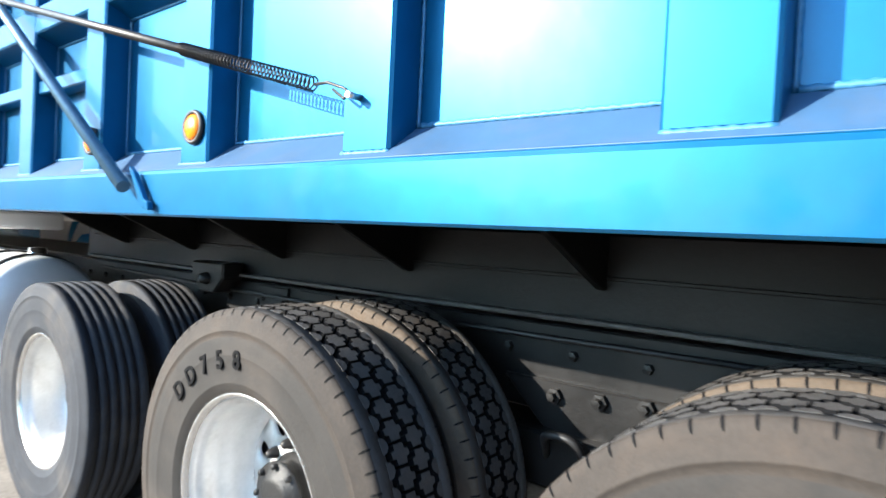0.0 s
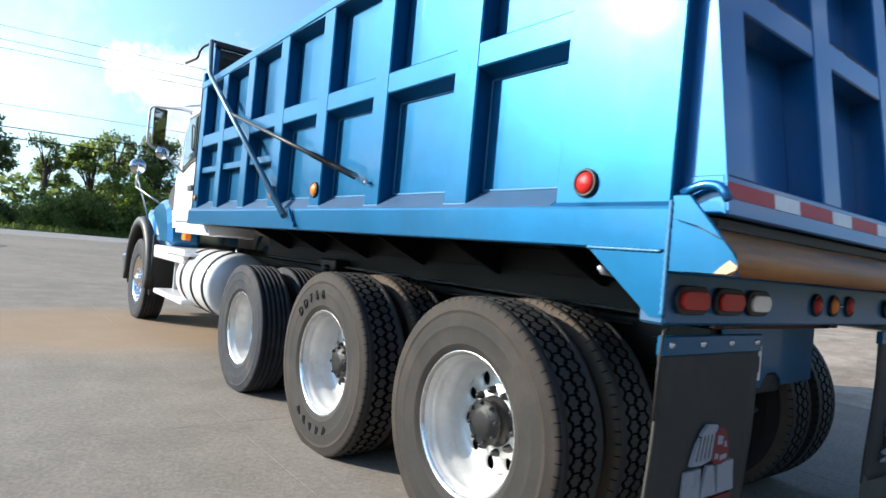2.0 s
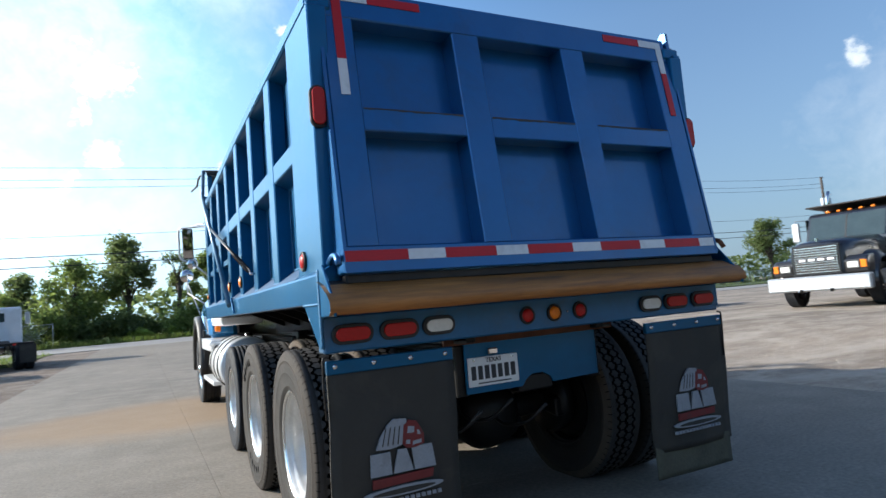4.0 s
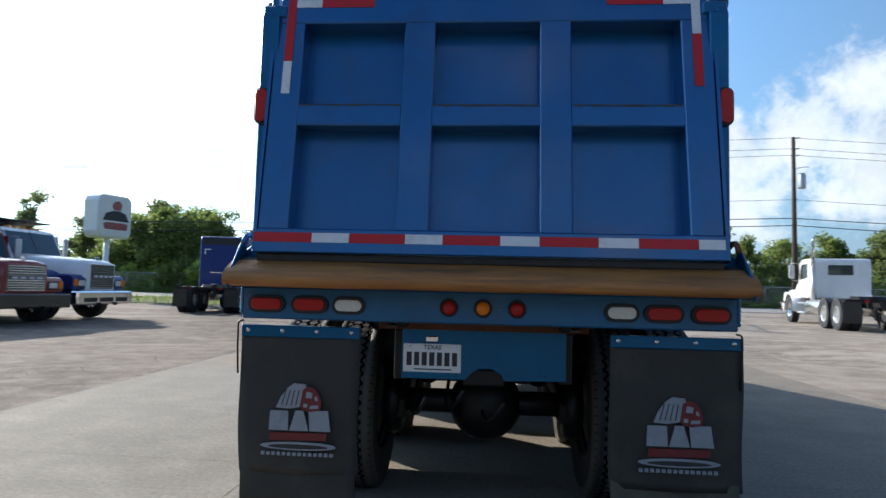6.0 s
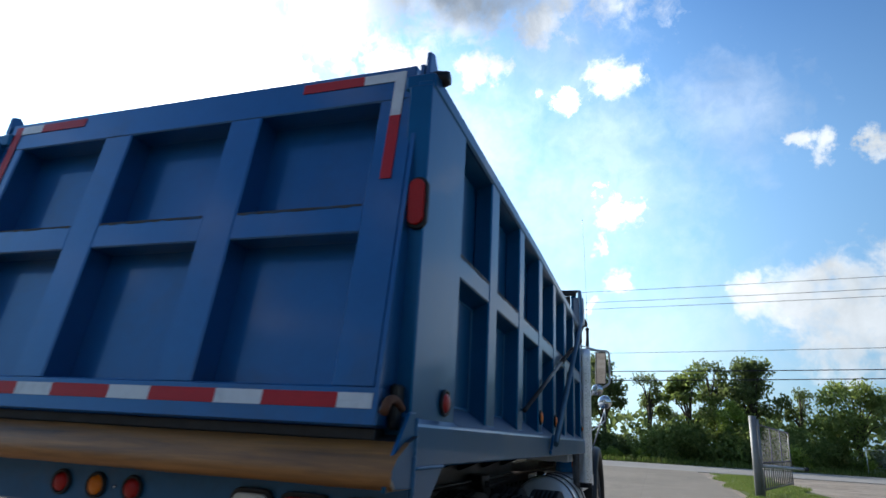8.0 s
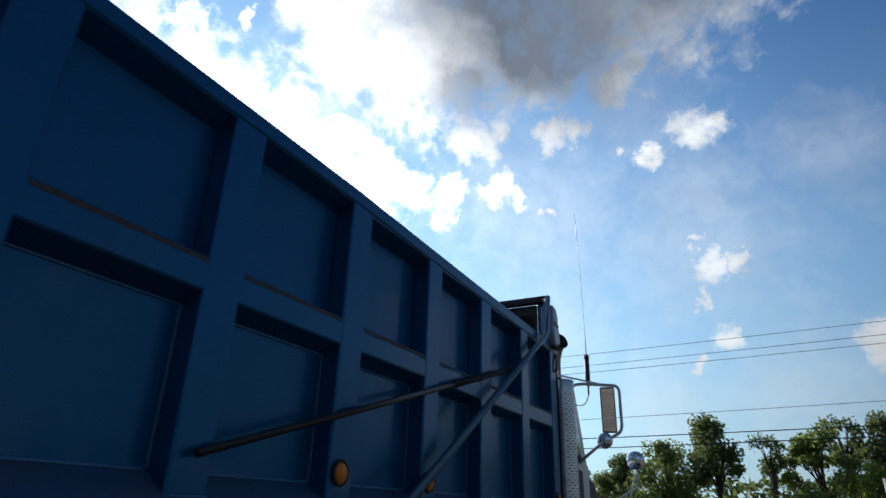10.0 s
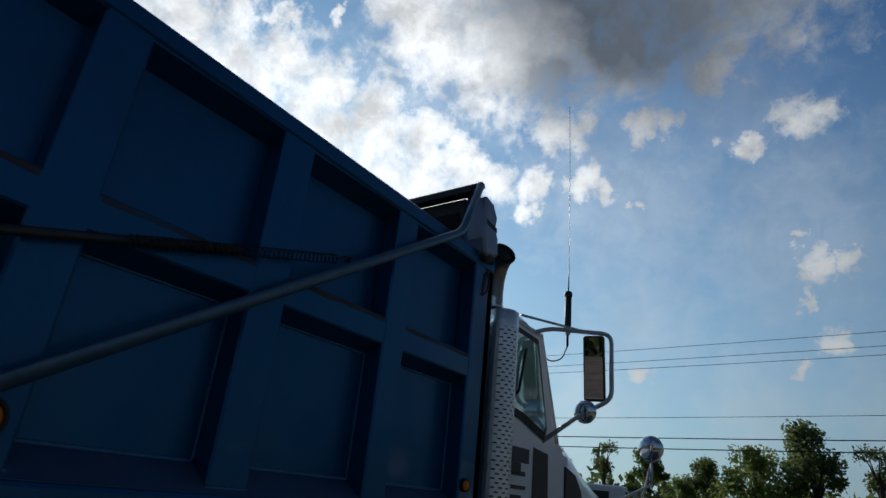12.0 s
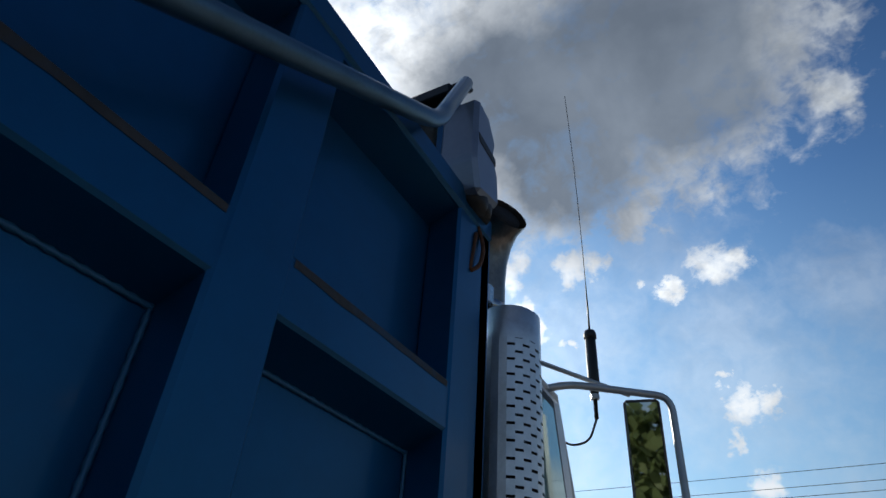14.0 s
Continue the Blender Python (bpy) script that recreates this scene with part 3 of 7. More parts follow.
tagged(part("verge", box(-300, 300, 58.5, 140, -0.06, 0.05), TURF), "rough green verge along the road", "grass",
       kind="structure")
tagged(part("verge", box(-120, -7.0, 29, 43.0, -0.06, 0.012), TURF), "mown green verge beside the yard", "grass",
       kind="structure")

drive = thing("concrete_driveway", "grey concrete slab driveway with dark joints and rust-brown stains", "pavement",
              kind="structure")
XJ = [DRIVE_X0, -1.45, 1.5, DRIVE_X1]
YJ = [-12.0, -7.6, -3.2, 1.2, 2.9, 7.3, 11.7, 16.1, 20.5, 24.9, 29.3, 33.7, 38.1, 43.2]
for j in range(len(YJ) - 1):
    for i in range(3):
        slab = box(XJ[i] + 0.0015, XJ[i + 1] - 0.0015, YJ[j] + 0.0015, YJ[j + 1] - 0.0015, -0.15, 0.0, 0.001)
        part("slab", slab, CONCRETE, drive)
tagged(part("joint_bed", box(DRIVE_X0 + 0.02, DRIVE_X1 - 0.02, -12, 43.1, -0.14, -0.006), JOINT, drive), "grey joint filler")
# ---------------------------------------------------------------- dump truck
truck = thing("dump_truck", "bright blue steel dump truck with white cab and silver wheels", "dump truck")
X_OUT, X_IN, X_RAIL = 1.187, 1.097, 1.217
Z_RAIL0, Z_RAIL1, Z_SHEET0 = 1.25, 1.38, 1.466
Z_MID0, Z_MID1, Z_TOP0 = 1.983, 2.090, 2.60
REARS = [0.585, 1.245, 1.945, 2.635, 3.315, 3.970, 4.615]
FRONTS = [1.085, 1.800, 2.490, 3.170, 3.825, 4.482, 5.105]
Y_FRONT, Y_REAR = 5.284, 0.13


def z_top(y):
    """Underside of the top rail, which dips towards the cab."""
    return 2.613 - 0.058 * max(0.0, y - 2.5) / 2.7



def xs(s, a, b):
    return (s * a, s * b) if s > 0 else (s * b, s * a)


def side_wall(s, low_rails):
    wall = part("side_wall", box(*xs(s, X_IN - 0.012, X_IN), Y_REAR + 0.03, Y_FRONT - 0.02, 1.30, 2.60), BLUE, truck,
                "ribbed blue steel body side")
    # bottom rail with its sloped shed plate
    prof = [(s * X_RAIL, Z_RAIL0), (s * X_RAIL, Z_RAIL1), (s * (X_IN + 0.001), Z_SHEET0), (s * (X_IN + 0.001), Z_RAIL0 + 0.02),
            (s * (X_RAIL - 0.02), Z_RAIL0)]
    part("bottom_rail", prism([(x, z) for x, z in prof], "y", Y_REAR - 0.02, Y_FRONT - 0.02, 0.006), BLUE, wall)
    slope = (Z_SHEET0 - Z_RAIL1) / (X_RAIL - X_IN)
    a_x, b_x = X_RAIL - 0.010, X_IN + 0.006
    part("shed_plate", prism([(s * a_x, Z_RAIL1 + slope * 0.010 + 0.0015), (s * b_x, Z_SHEET0 - slope * 0.006 + 0.0015), (s * b_x, Z_SHEET0 - slope * 0.006 - 0.004),
                              (s * a_x, Z_RAIL1 + slope * 0.010 - 0.004)], "y", Y_REAR + 0.46, Y_FRONT - 0.03), DUSTY_BLUE, wall, "dusty sloped ledge")
    rail_pts = [(Y_REAR + 0.02, z_top(0)), (2.5, z_top(2.5)), (Y_FRONT, z_top(Y_FRONT)), (Y_FRONT, z_top(Y_FRONT) + 0.078), (2.5, z_top(2.5) + 0.074),
                (Y_REAR + 0.02, z_top(0) + 0.072)]
    part("top_rail", prism(rail_pts, "x", *xs(s, X_IN - 0.03, X_OUT + 0.006), 0.010), BLUE, wall)
    part("rear_plate", box(*xs(s, X_IN, X_OUT + 0.002), Y_REAR, REARS[0], 1.387, Z_TOP0 + 0.02, 0.006), BLUE, wall)
    edges = [(FRONTS[i], REARS[i + 1]) for i in range(6)] + [(FRONTS[6], Y_FRONT - 0.005)]
    for a, b in edges:
        part("post", prism([(s * X_OUT, a), (s * X_OUT, b), (s * (X_IN - 0.002), b + 0.001), (s * (X_IN - 0.002), a - 0.001)], "z", 1.402, z_top(b) + 0.03, 0.007), BLUE, wall)
    for i in range(7):
        part("mid_rail", prism([(s * (X_OUT - 0.003), Z_MID0), (s * (X_OUT - 0.003), Z_MID1), (s * (X_IN - 0.002), Z_MID1 + 0.022), (s * (X_IN - 0.002), Z_MID0 - 0.038)],
                               "y", REARS[i] - 0.01, FRONTS[i] + 0.01, 0.005), BLUE, wall)
        part("top_fillet", prism([(s * (X_OUT - 0.002), z_top(FRONTS[i]) + 0.02), (s * (X_IN - 0.002), z_top(FRONTS[i]) + 0.02), (s * (X_IN - 0.002), z_top(FRONTS[i]) - 0.036),
                                  (s * (X_OUT - 0.002), z_top(FRONTS[i]) + 0.004)], "y", REARS[i] - 0.01, FRONTS[i] + 0.01), BLUE, wall)
        if s < 0:
            continue
        dl = bmesh.new()
        n = 14
        top_v, low_v = [], []
        for k in range(n + 1):
            y = REARS[i] + 0.004 + (FRONTS[i] - REARS[i] - 0.008) * k / n
            top_v.append(dl.verts.new((s * (X_OUT - 0.002), y, Z_MID1 - 0.004)))
            low_v.append(dl.verts.new((s * (X_OUT - 0.002), y, Z_MID1 - 0.018 - 0.020 * noise.noise((y * 7.0, i, 0.3)) ** 2)))
        for k in range(n):
            dl.faces.new((top_v[k], top_v[k + 1], low_v[k + 1], low_v[k]))
        part("dust_line", dl, DUST, wall, "brown dust along the ledge")
    if low_rails:
        for i in (4, 5, 6):
            part("low_rail", box(*xs(s, X_IN - 0.002, X_OUT - 0.02), REARS[i] - 0.01, FRONTS[i] + 0.01, 1.735, 1.79, 0.005),
                 BLUE, wall)
    # weld beads round the panels
    for i in range(7):
        w = bead((s * (X_IN + 0.003), REARS[i] + 0.01, Z_SHEET0 + 0.002), (s * (X_IN + 0.003), FRONTS[i] - 0.01, Z_SHEET0 + 0.002))
        for y in (REARS[i] + 0.005, FRONTS[i] - 0.005):
            join(w, bead((s * (X_IN + 0.003), y, Z_SHEET0), (s * (X_IN + 0.003), y, Z_MID0 - 0.036), 0.004))
        join(w, bead((s * (X_IN + 0.003), REARS[i], Z_MID0 - 0.040), (s * (X_IN + 0.003), FRONTS[i], Z_MID0 - 0.040), 0.004))
        if i < 6:
            join(w, bead((s * (X_OUT - 0.004), FRONTS[i], 1.402), (s * (X_OUT - 0.004), REARS[i + 1], 1.402), 0.006))
        part("weld_bead", w, WELD, wall, smooth=True)
    w = bead((s * (X_OUT + 0.003), Y_REAR, 1.386), (s * (X_OUT + 0.003), REARS[0], 1.386), 0.006)
    join(w, bead((s * (X_RAIL + 0.001), Y_REAR - 0.02, 1.06), (s * (X_RAIL + 0.001), Y_REAR - 0.02, 1.40), 0.007))
    join(w, bead((s * (X_RAIL + 0.001), Y_REAR, 1.25), (s * (X_RAIL + 0.001), 0.40, 1.25), 0.005))
    part("weld_bead", w, WELD, wall, smooth=True)
    # triangular skirt below the rail and the wing behind it
    part("skirt_plate", prism([(0.115, 1.055), (0.155, 1.055), (0.40, 1.249), (0.115, 1.249)], "x",
                              *xs(s, X_RAIL - 0.012, X_RAIL - 0.001)), BLUE, wall)
    part("wing_plate", prism([(0.108, 1.415), (0.055, 1.415), (-0.085, 1.255), (-0.10, 1.225), (-0.095, 1.192), (0.108, 1.192)],
                             "x", *xs(s, X_RAIL - 0.012, X_RAIL + 0.001), 0.003), BLUE, wall)
    part("wing_scrape", prism([(-0.05, 1.215), (-0.075, 1.236), (-0.096, 1.222), (-0.092, 1.194), (-0.03, 1.194)], "x",
                              *xs(s, X_RAIL + 0.0015, X_RAIL + 0.003)), WORN, wall, "scraped bare patch")
    return wall


wall_l = side_wall(-1, True)
wall_r = side_wall(1, False)


def marker(name, centre, normal_axis, sgn, r, lens, parent, label):
    """A round lamp in a black grommet. The grommet is the lamp's body and the lens its part."""
    ring = lathe([(r * 1.0, 0.0), (r * 1.34, 0.0), (r * 1.38, 0.006), (r * 1.28, 0.013), (r * 1.05, 0.011), (r * 1.0, 0.0)],
                 normal_axis, (0, 0, 0), 28)
    cap = lathe([(r * 1.05, 0.004), (r * 0.98, 0.011), (r * 0.7, 0.018), (r * 0.3, 0.021), (0.0, 0.022)], normal_axis, (0, 0, 0), 28)
    for b in (ring, cap):
        if sgn < 0:
            bmesh.ops.scale(b, vec=tuple(-1 if a == normal_axis else 1 for a in "xyz"), verts=b.verts)
    body = part(name, ring, GASKET, parent, label, True, Matrix.Translation(centre))
    part("lens", cap, lens, body, "", True)
    return body


marker("marker_lamp", (-X_OUT - 0.003, 0.452, 1.466), "x", -1, 0.036, LENS_RED, wall_l, "round red marker lamp")
marker("marker_lamp", (X_OUT + 0.003, 0.452, 1.466), "x", 1, 0.036, LENS_RED, wall_r, "round red marker lamp")
for s, wall in ((-1, wall_l), (1, wall_r)):
    for y, z in ((2.555, 1.505), (3.235, 1.505)):
        marker("marker_lamp", (s * (X_OUT + 0.001), y, z), "x", s, 0.036, LENS_AMBER, wall, "round amber marker lamp")
    marker("marker_lamp", (s * (X_OUT + 0.001), 5.15, 1.50), "x", s, 0.022, LENS_AMBER, wall, "small amber lamp")

# front wall of the body and its floor
front = part("front_wall", box(-X_OUT, X_OUT, Y_FRONT - 0.06, Y_FRONT, Z_RAIL0, 2.72, 0.008), BLUE, truck)
for x in (-0.75, -0.25, 0.25, 0.75):
    part("rib", box(x - 0.06, x + 0.06, Y_FRONT, Y_FRONT + 0.07, 1.3, 2.65, 0.008), BLUE, front)
part("body_floor", box(-X_RAIL + 0.03, X_RAIL - 0.03, Y_REAR + 0.02, Y_FRONT - 0.03, 1.262, 1.30), BLACK_STEEL, truck)

# ---- tailgate, leaning a little forward
LEAN = 0.14


def ty(z):
    return LEAN * (z - 1.46)


tailgate = part("tailgate", prism([(ty(1.37) + 0.120, 1.372), (ty(2.73) + 0.120, 2.735), (ty(2.73) + 0.132, 2.735),
                                   (ty(1.37) + 0.132, 1.372)], "x", -1.10, 1.10), BLUE_GATE, truck, "blue steel tailgate in six panels")


def tg_bar(name, x0, x1, z0, z1, off=0.0, depth=0.125):
    return part(name, prism([(ty(z0) + off, z0), (ty(z1) + off, z1), (ty(z1) + depth, z1), (ty(z0) + depth, z0)], "x", x0, x1, 0.006),
                BLUE_GATE, tailgate)


tg_bar("bottom_bar", -1.135, 1.135, 1.365, 1.485, -0.002)
tg_bar("top_bar", -1.10, 1.10, 2.585, 2.745, -0.001)
for x0, x1 in ((-1.115, -0.965), (-0.433, -0.275), (0.263, 0.420), (0.963, 1.115)):
    tg_bar("rib", x0, x1, 1.480, 2.590)
for x0, x1 in ((-0.97, -0.43), (-0.28, 0.27), (0.415, 0.97)):
    tg_bar("mid_bar", x0, x1, 2.020, 2.135, 0.003)
for s in (-1, 1):
    part("side_flange", prism([(ty(1.38) - 0.004, 1.38), (ty(2.74) - 0.004, 2.74), (ty(2.74) + 0.165, 2.74), (ty(1.38) + 0.165, 1.38)], "x",
                              *xs(s, 1.117, 1.133)), BLUE_GATE, tailgate)
    part("hinge_ear", prism([(ty(2.5) + 0.02, 2.52), (ty(2.7) - 0.002, 2.66), (ty(2.7) + 0.01, 2.80), (ty(2.7) + 0.05, 2.815),
                             (ty(2.7) + 0.16, 2.69), (ty(2.5) + 0.14, 2.55)], "x", *xs(s, 1.135, 1.155), 0.004), BLUE_GATE, tailgate)
    pin = lathe([(0.0, 0.0), (0.034, 0.0), (0.036, 0.02), (0.028, 0.06), (0.0, 0.062)], "x", (0, 0, 0), 16)
    part("hinge_pin", pin, BLACK_STEEL, tailgate, "black hinge pin", True, Matrix.Translation((s * 1.157 - (0.03 if s < 0 else 0), 0.235, 2.70)))
    # lower hook latch at the gate's foot
    hook = tube(rounded([(s * 1.165, 0.11, 1.425), (s * 1.165, 0.05, 1.452), (s * 1.165, -0.005, 1.445), (s * 1.165, -0.03, 1.405)], 0.04),
                0.014, 10)
    part("latch_hook", hook, BLUE_GATE if s < 0 else RUSTY, tailgate, "curved steel latch hook", True)
    if s > 0:
        part("latch_bracket", box(*xs(s, 1.14, 1.165), 0.06, 0.13, 1.36, 1.50, 0.008), BLACK_STEEL, tailgate)

# brown dust along the ledges
for x0, x1 in ((-0.96, -0.44), (-0.27, 0.26), (0.425, 0.96)):
    for zt, off in ((2.134, 0.002),):
        dl = bmesh.new()
        row_a, row_b = [], []
        for k in range(17):
            x = x0 + (x1 - x0) * k / 16
            zb = zt - 0.006 - 0.008 * random.random()
            row_a.append(dl.verts.new((x, ty(zt) + off, zt)))
            row_b.append(dl.verts.new((x, ty(zb) + off, zb)))
        for k in range(16):
            dl.faces.new((row_a[k], row_a[k + 1], row_b[k + 1], row_b[k]))
        part("dust_line", dl, DUST, tailgate, "brown dust along the ledge")

# reflective tape pieces
W_EDGES = [-0.837, -0.652, -0.380, -0.198, 0.077, 0.262, 0.537, 0.722, 0.995, 1.115]


def tape(x0, x1, z0, z1, material):
    part("tape", prism([(ty(z0) - 0.0045, z0), (ty(z1) - 0.0045, z1), (ty(z1) - 0.0025, z1), (ty(z0) - 0.0025, z0)], "x", x0, x1), material,
         tailgate)


cuts = [-1.128] + W_EDGES
for i in range(len(cuts) - 1):
    tape(cuts[i], cuts[i + 1] - 0.001, 1.417, 1.464, TAPE_RED if i % 2 == 0 else TAPE_WHITE)
for s in (-1, 1):
    side = (lambda a, b: xs(s, a, b))
    tape(*side(0.88, 1.015), 2.675, 2.72, TAPE_WHITE)
    tape(*side(0.60, 0.879), 2.675, 2.72, TAPE_RED)
    if s > 0:
        tape(*side(1.016, 1.060), 2.51, 2.72, TAPE_WHITE)
        tape(*side(1.016, 1.060), 2.23, 2.509, TAPE_RED)
    else:
        tape(*side(1.016, 1.060), 2.37, 2.72, TAPE_RED)
        tape(*side(1.016, 1.060), 2.19, 2.369, TAPE_WHITE)

# corner columns beside the gate, with tall oval lamps
for s in (-1, 1):
    col = part("corner_column", box(*xs(s, 1.13, X_OUT), Y_REAR + 0.005, Y_REAR + 0.11, 1.30, 2.64, 0.006), BLUE, truck)

    def oval(rx, rz, y0, y1):
        b = bmesh.new()
        ring = []
        for k in range(28):
            a = 2 * math.pi * k / 28
            c, sn = math.cos(a), math.sin(a)
            ring.append((rx * c, (rz - rx) * (1 if sn > 0 else -1) * (0 if abs(sn) < 1e-6 else 1) + rx * sn))
        b.free()
        return prism(ring, "y", y0, y1, 0.003)
    lamp = part("oval_lamp", oval(0.040, 0.098, -0.022, 0.0), GASKET, col, "tall oval red lamp",
                at=Matrix.Translation((s * 1.165, Y_REAR + 0.004, 2.131)))
    part("lens", oval(0.030, 0.086, -0.034, -0.020), LENS_RED, lamp)

# spill apron between the wings
ap = bmesh.new()
NX = 60
rows = []
for j, (y, z) in enumerate([(0.09, 1.345), (0.02, 1.325), (-0.07, 1.282), (-0.10, 1.250), (-0.105, 1.215), (-0.08, 1.197), (0.05, 1.195)]):
    row = []
    for i in range(NX + 1):
        x = -1.235 + 2.47 * i / NX
        dent = 0.006 * noise.noise((x * 3.0, j * 0.6, 1.0))
        row.append(ap.verts.new((x, y + dent, z + dent * 0.6)))
    rows.append(row)
# top row coloured dark for grime and for shade under the tailgate
for j, (a, b) in enumerate(zip(rows, rows[1:])):
    for i in range(NX):
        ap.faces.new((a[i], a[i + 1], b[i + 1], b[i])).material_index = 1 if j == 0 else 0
apron = part("spill_apron", ap, [APRON, DARK_BED_AND_APRON_SHADE], truck, "rusty worn spill apron with a dark top strip", True)
# dark bar painted in for the shaded, grimy gap under the tailgate
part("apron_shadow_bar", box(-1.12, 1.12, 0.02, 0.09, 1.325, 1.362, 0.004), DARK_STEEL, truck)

# rear beam with lamps
beam = part("rear_beam", box(-1.215, 1.215, 0.105, 0.19, 1.035, 1.195, 0.008), BLUE_BEAM, truck, "blue rear lamp beam")


def bar_lamp(x, lens, w=0.078, h=0.029):
    def pill(a, b, y0, y1):
        ring = []
        for k in range(24):
            t = 2 * math.pi * k / 24
            c, sn = math.cos(t), math.sin(t)
            ring.append(((a - b) * (1 if c > 1e-6 else -1 if c < -1e-6 else 0) + b * c, b * sn))
        return prism(ring, "y", y0, y1, 0.003)
    body = part("tail_lamp", pill(w + 0.017, h + 0.015, -0.016, 0.0), GASKET, beam, "oval tail lamp in a black grommet",
                at=Matrix.Translation((x, 0.1045, 1.112)))
    part("lens", pill(w, h, -0.026, -0.014), lens, body)


for s in (-1, 1):
    bar_lamp(s * 1.085, LENS_RED)
    bar_lamp(s * 0.865, LENS_RED)
    bar_lamp(s * 0.667, LENS_CLEAR, 0.067)
for x, lens in ((-0.167, LENS_RED), (0.0, LENS_AMBER), (0.167, LENS_RED)):
    marker("id_lamp", (x, 0.1045, 1.115), "y", -1, 0.033, lens, beam, "round identification lamp")
part("stud", lathe([(0, -0.008), (0.006, -0.006), (0.006, 0)], "y", (0.085, 0.104, 1.115), 8), STEEL, beam, smooth=True)

# mud flaps
for s in (-1, 1):
    part("flap_stay", tube(rounded([(s * 1.20, 0.10, 1.025), (s * 1.226, 0.095, 1.02), (s * 1.228, 0.10, 0.9), (s * 1.222, 0.105, 0.76)], 0.02), 0.005, 6), DARK_STEEL, truck,
         "thin dark steel flap stay", True)
for s, x0, x1 in ((-1, -1.21, -0.605), (1, 0.615, 1.235)):
    bar = part("flap_bracket", box(x0, x1, 0.098, 0.125, 0.945, 1.005, 0.004), BLUE, truck, "blue flap bracket with four bolts")
    for k in range(4):
        x = x0 + (x1 - x0) * (0.06 + 0.29 * k)
        part("bolt", lathe([(0, -0.009), (0.010, -0.008), (0.012, 0.0)], "y", (x, 0.0985, 0.979), 10), STEEL, bar, smooth=True)

    def flap_sheet(xa, xb, za, zb, y, curl, n=18):
        b = bmesh.new()
        front_v, back_v = [], []
        for j in range(n + 1):
            z = za + (zb - za) * j / n
            rf, rb = [], []
            for i in range(13):
                x = xa + (xb - xa) * i / 12
                w = 0.018 * math.sin(i * 0.55 + z * 5) * (1 - j / n * 0.2) * (za - z) + curl * (za - z) ** 2
                if i == 0 or i == 12:
                    x += 0.012 * math.sin(z * 9.0) * (za - z)
                rf.append(b.verts.new((x, y + w, z)))
                rb.append(b.verts.new((x, y + w + 0.009, z)))
            front_v.append(rf)
            back_v.append(rb)
        for j in range(n):
            for i in range(12):
                b.faces.new((front_v[j][i], front_v[j][i + 1], front_v[j + 1][i + 1], front_v[j + 1][i]))
                b.faces.new((back_v[j][i], back_v[j + 1][i], back_v[j + 1][i + 1], back_v[j][i + 1]))
            for i in (0, 12):
                b.faces.new((front_v[j][i], front_v[j + 1][i], back_v[j + 1][i], back_v[j][i]))
        for j in (0, n):
            for i in range(12):
                b.faces.new((front_v[j][i], front_v[j][i + 1], back_v[j][i + 1], back_v[j][i]))
        return b
    flap = part("mud_flap", flap_sheet(x0, x1, 0.965, 0.275, 0.108, 0.035), FLAP, truck, "black rubber mud flap with a worn print", True)
    part("flap_tail", flap_sheet(x0 + 0.01, x1 - 0.012, 0.32, 0.135, 0.132, -0.02, 6), FLAP_MUD if s > 0 else FLAP, flap,
         "muddy hanging end of the flap", True)
    # worn print: plain shapes
    cx = (x0 + x1) / 2 + 0.01

    def stamp(pts, material, d=0.0):
        b = prism([(cx + px, pz) for px, pz in pts], "y", 0.094 - d, 0.104 - d)
        return part("print_shape", b, material, flap)
    stamp([(-0.118, 0.600), (-0.096, 0.652), (-0.060, 0.700), (-0.030, 0.722), (0.030, 0.716), (0.036, 0.640), (0.0, 0.606), (-0.05, 0.596)], PRINT_WHITE)
    for k in range(4):
        q = k * 0.024
        stamp([(-0.092 + q, 0.612), (-0.087 + q, 0.612), (-0.066 + q * 0.9, 0.688), (-0.071 + q * 0.9, 0.688)], FLAP, 0.001)
    stamp([(0.004, 0.612), (0.016, 0.690), (0.040, 0.708), (0.078, 0.698), (0.098, 0.665), (0.110, 0.640), (0.108, 0.596), (0.060, 0.584), (0.020, 0.590)], PRINT_RED, 0.001)
    for pts in ([(0.030, 0.652), (0.062, 0.650), (0.066, 0.676), (0.036, 0.682)], [(0.020, 0.606), (0.040, 0.604), (0.042, 0.622), (0.022, 0.624)],
                [(0.052, 0.598), (0.096, 0.602), (0.096, 0.618), (0.054, 0.614)], [(0.078, 0.640), (0.094, 0.638), (0.088, 0.658), (0.078, 0.660)]):
        stamp(pts, PRINT_WHITE, 0.002)
    for pts in ([(-0.150, 0.490), (-0.052, 0.490), (-0.056, 0.585), (-0.146, 0.585)], [(-0.046, 0.490), (0.050, 0.490), (0.022, 0.588), (-0.018, 0.588)],
                [(0.056, 0.490), (0.160, 0.490), (0.146, 0.590), (0.048, 0.590)]):
        stamp(pts, PRINT_WHITE)
    stamp([(-0.145, 0.440), (0.140, 0.446), (0.146, 0.482), (-0.142, 0.478)], PRINT_RED)
    stamp([(0.190 * math.cos(2 * math.pi * k / 30), 0.415 + 0.020 * math.sin(2 * math.pi * k / 30)) for k in range(30)], PRINT_WHITE)
    stamp([(0.150 * math.cos(2 * math.pi * k / 30), 0.413 + 0.011 * math.sin(2 * math.pi * k / 30)) for k in range(30)], FLAP, 0.001)
    for k in range(14):
        q = -0.185 + k * 0.0265
        stamp([(q, 0.368), (q + 0.017, 0.368), (q + 0.017, 0.384), (q, 0.384)], PRINT_WHITE)

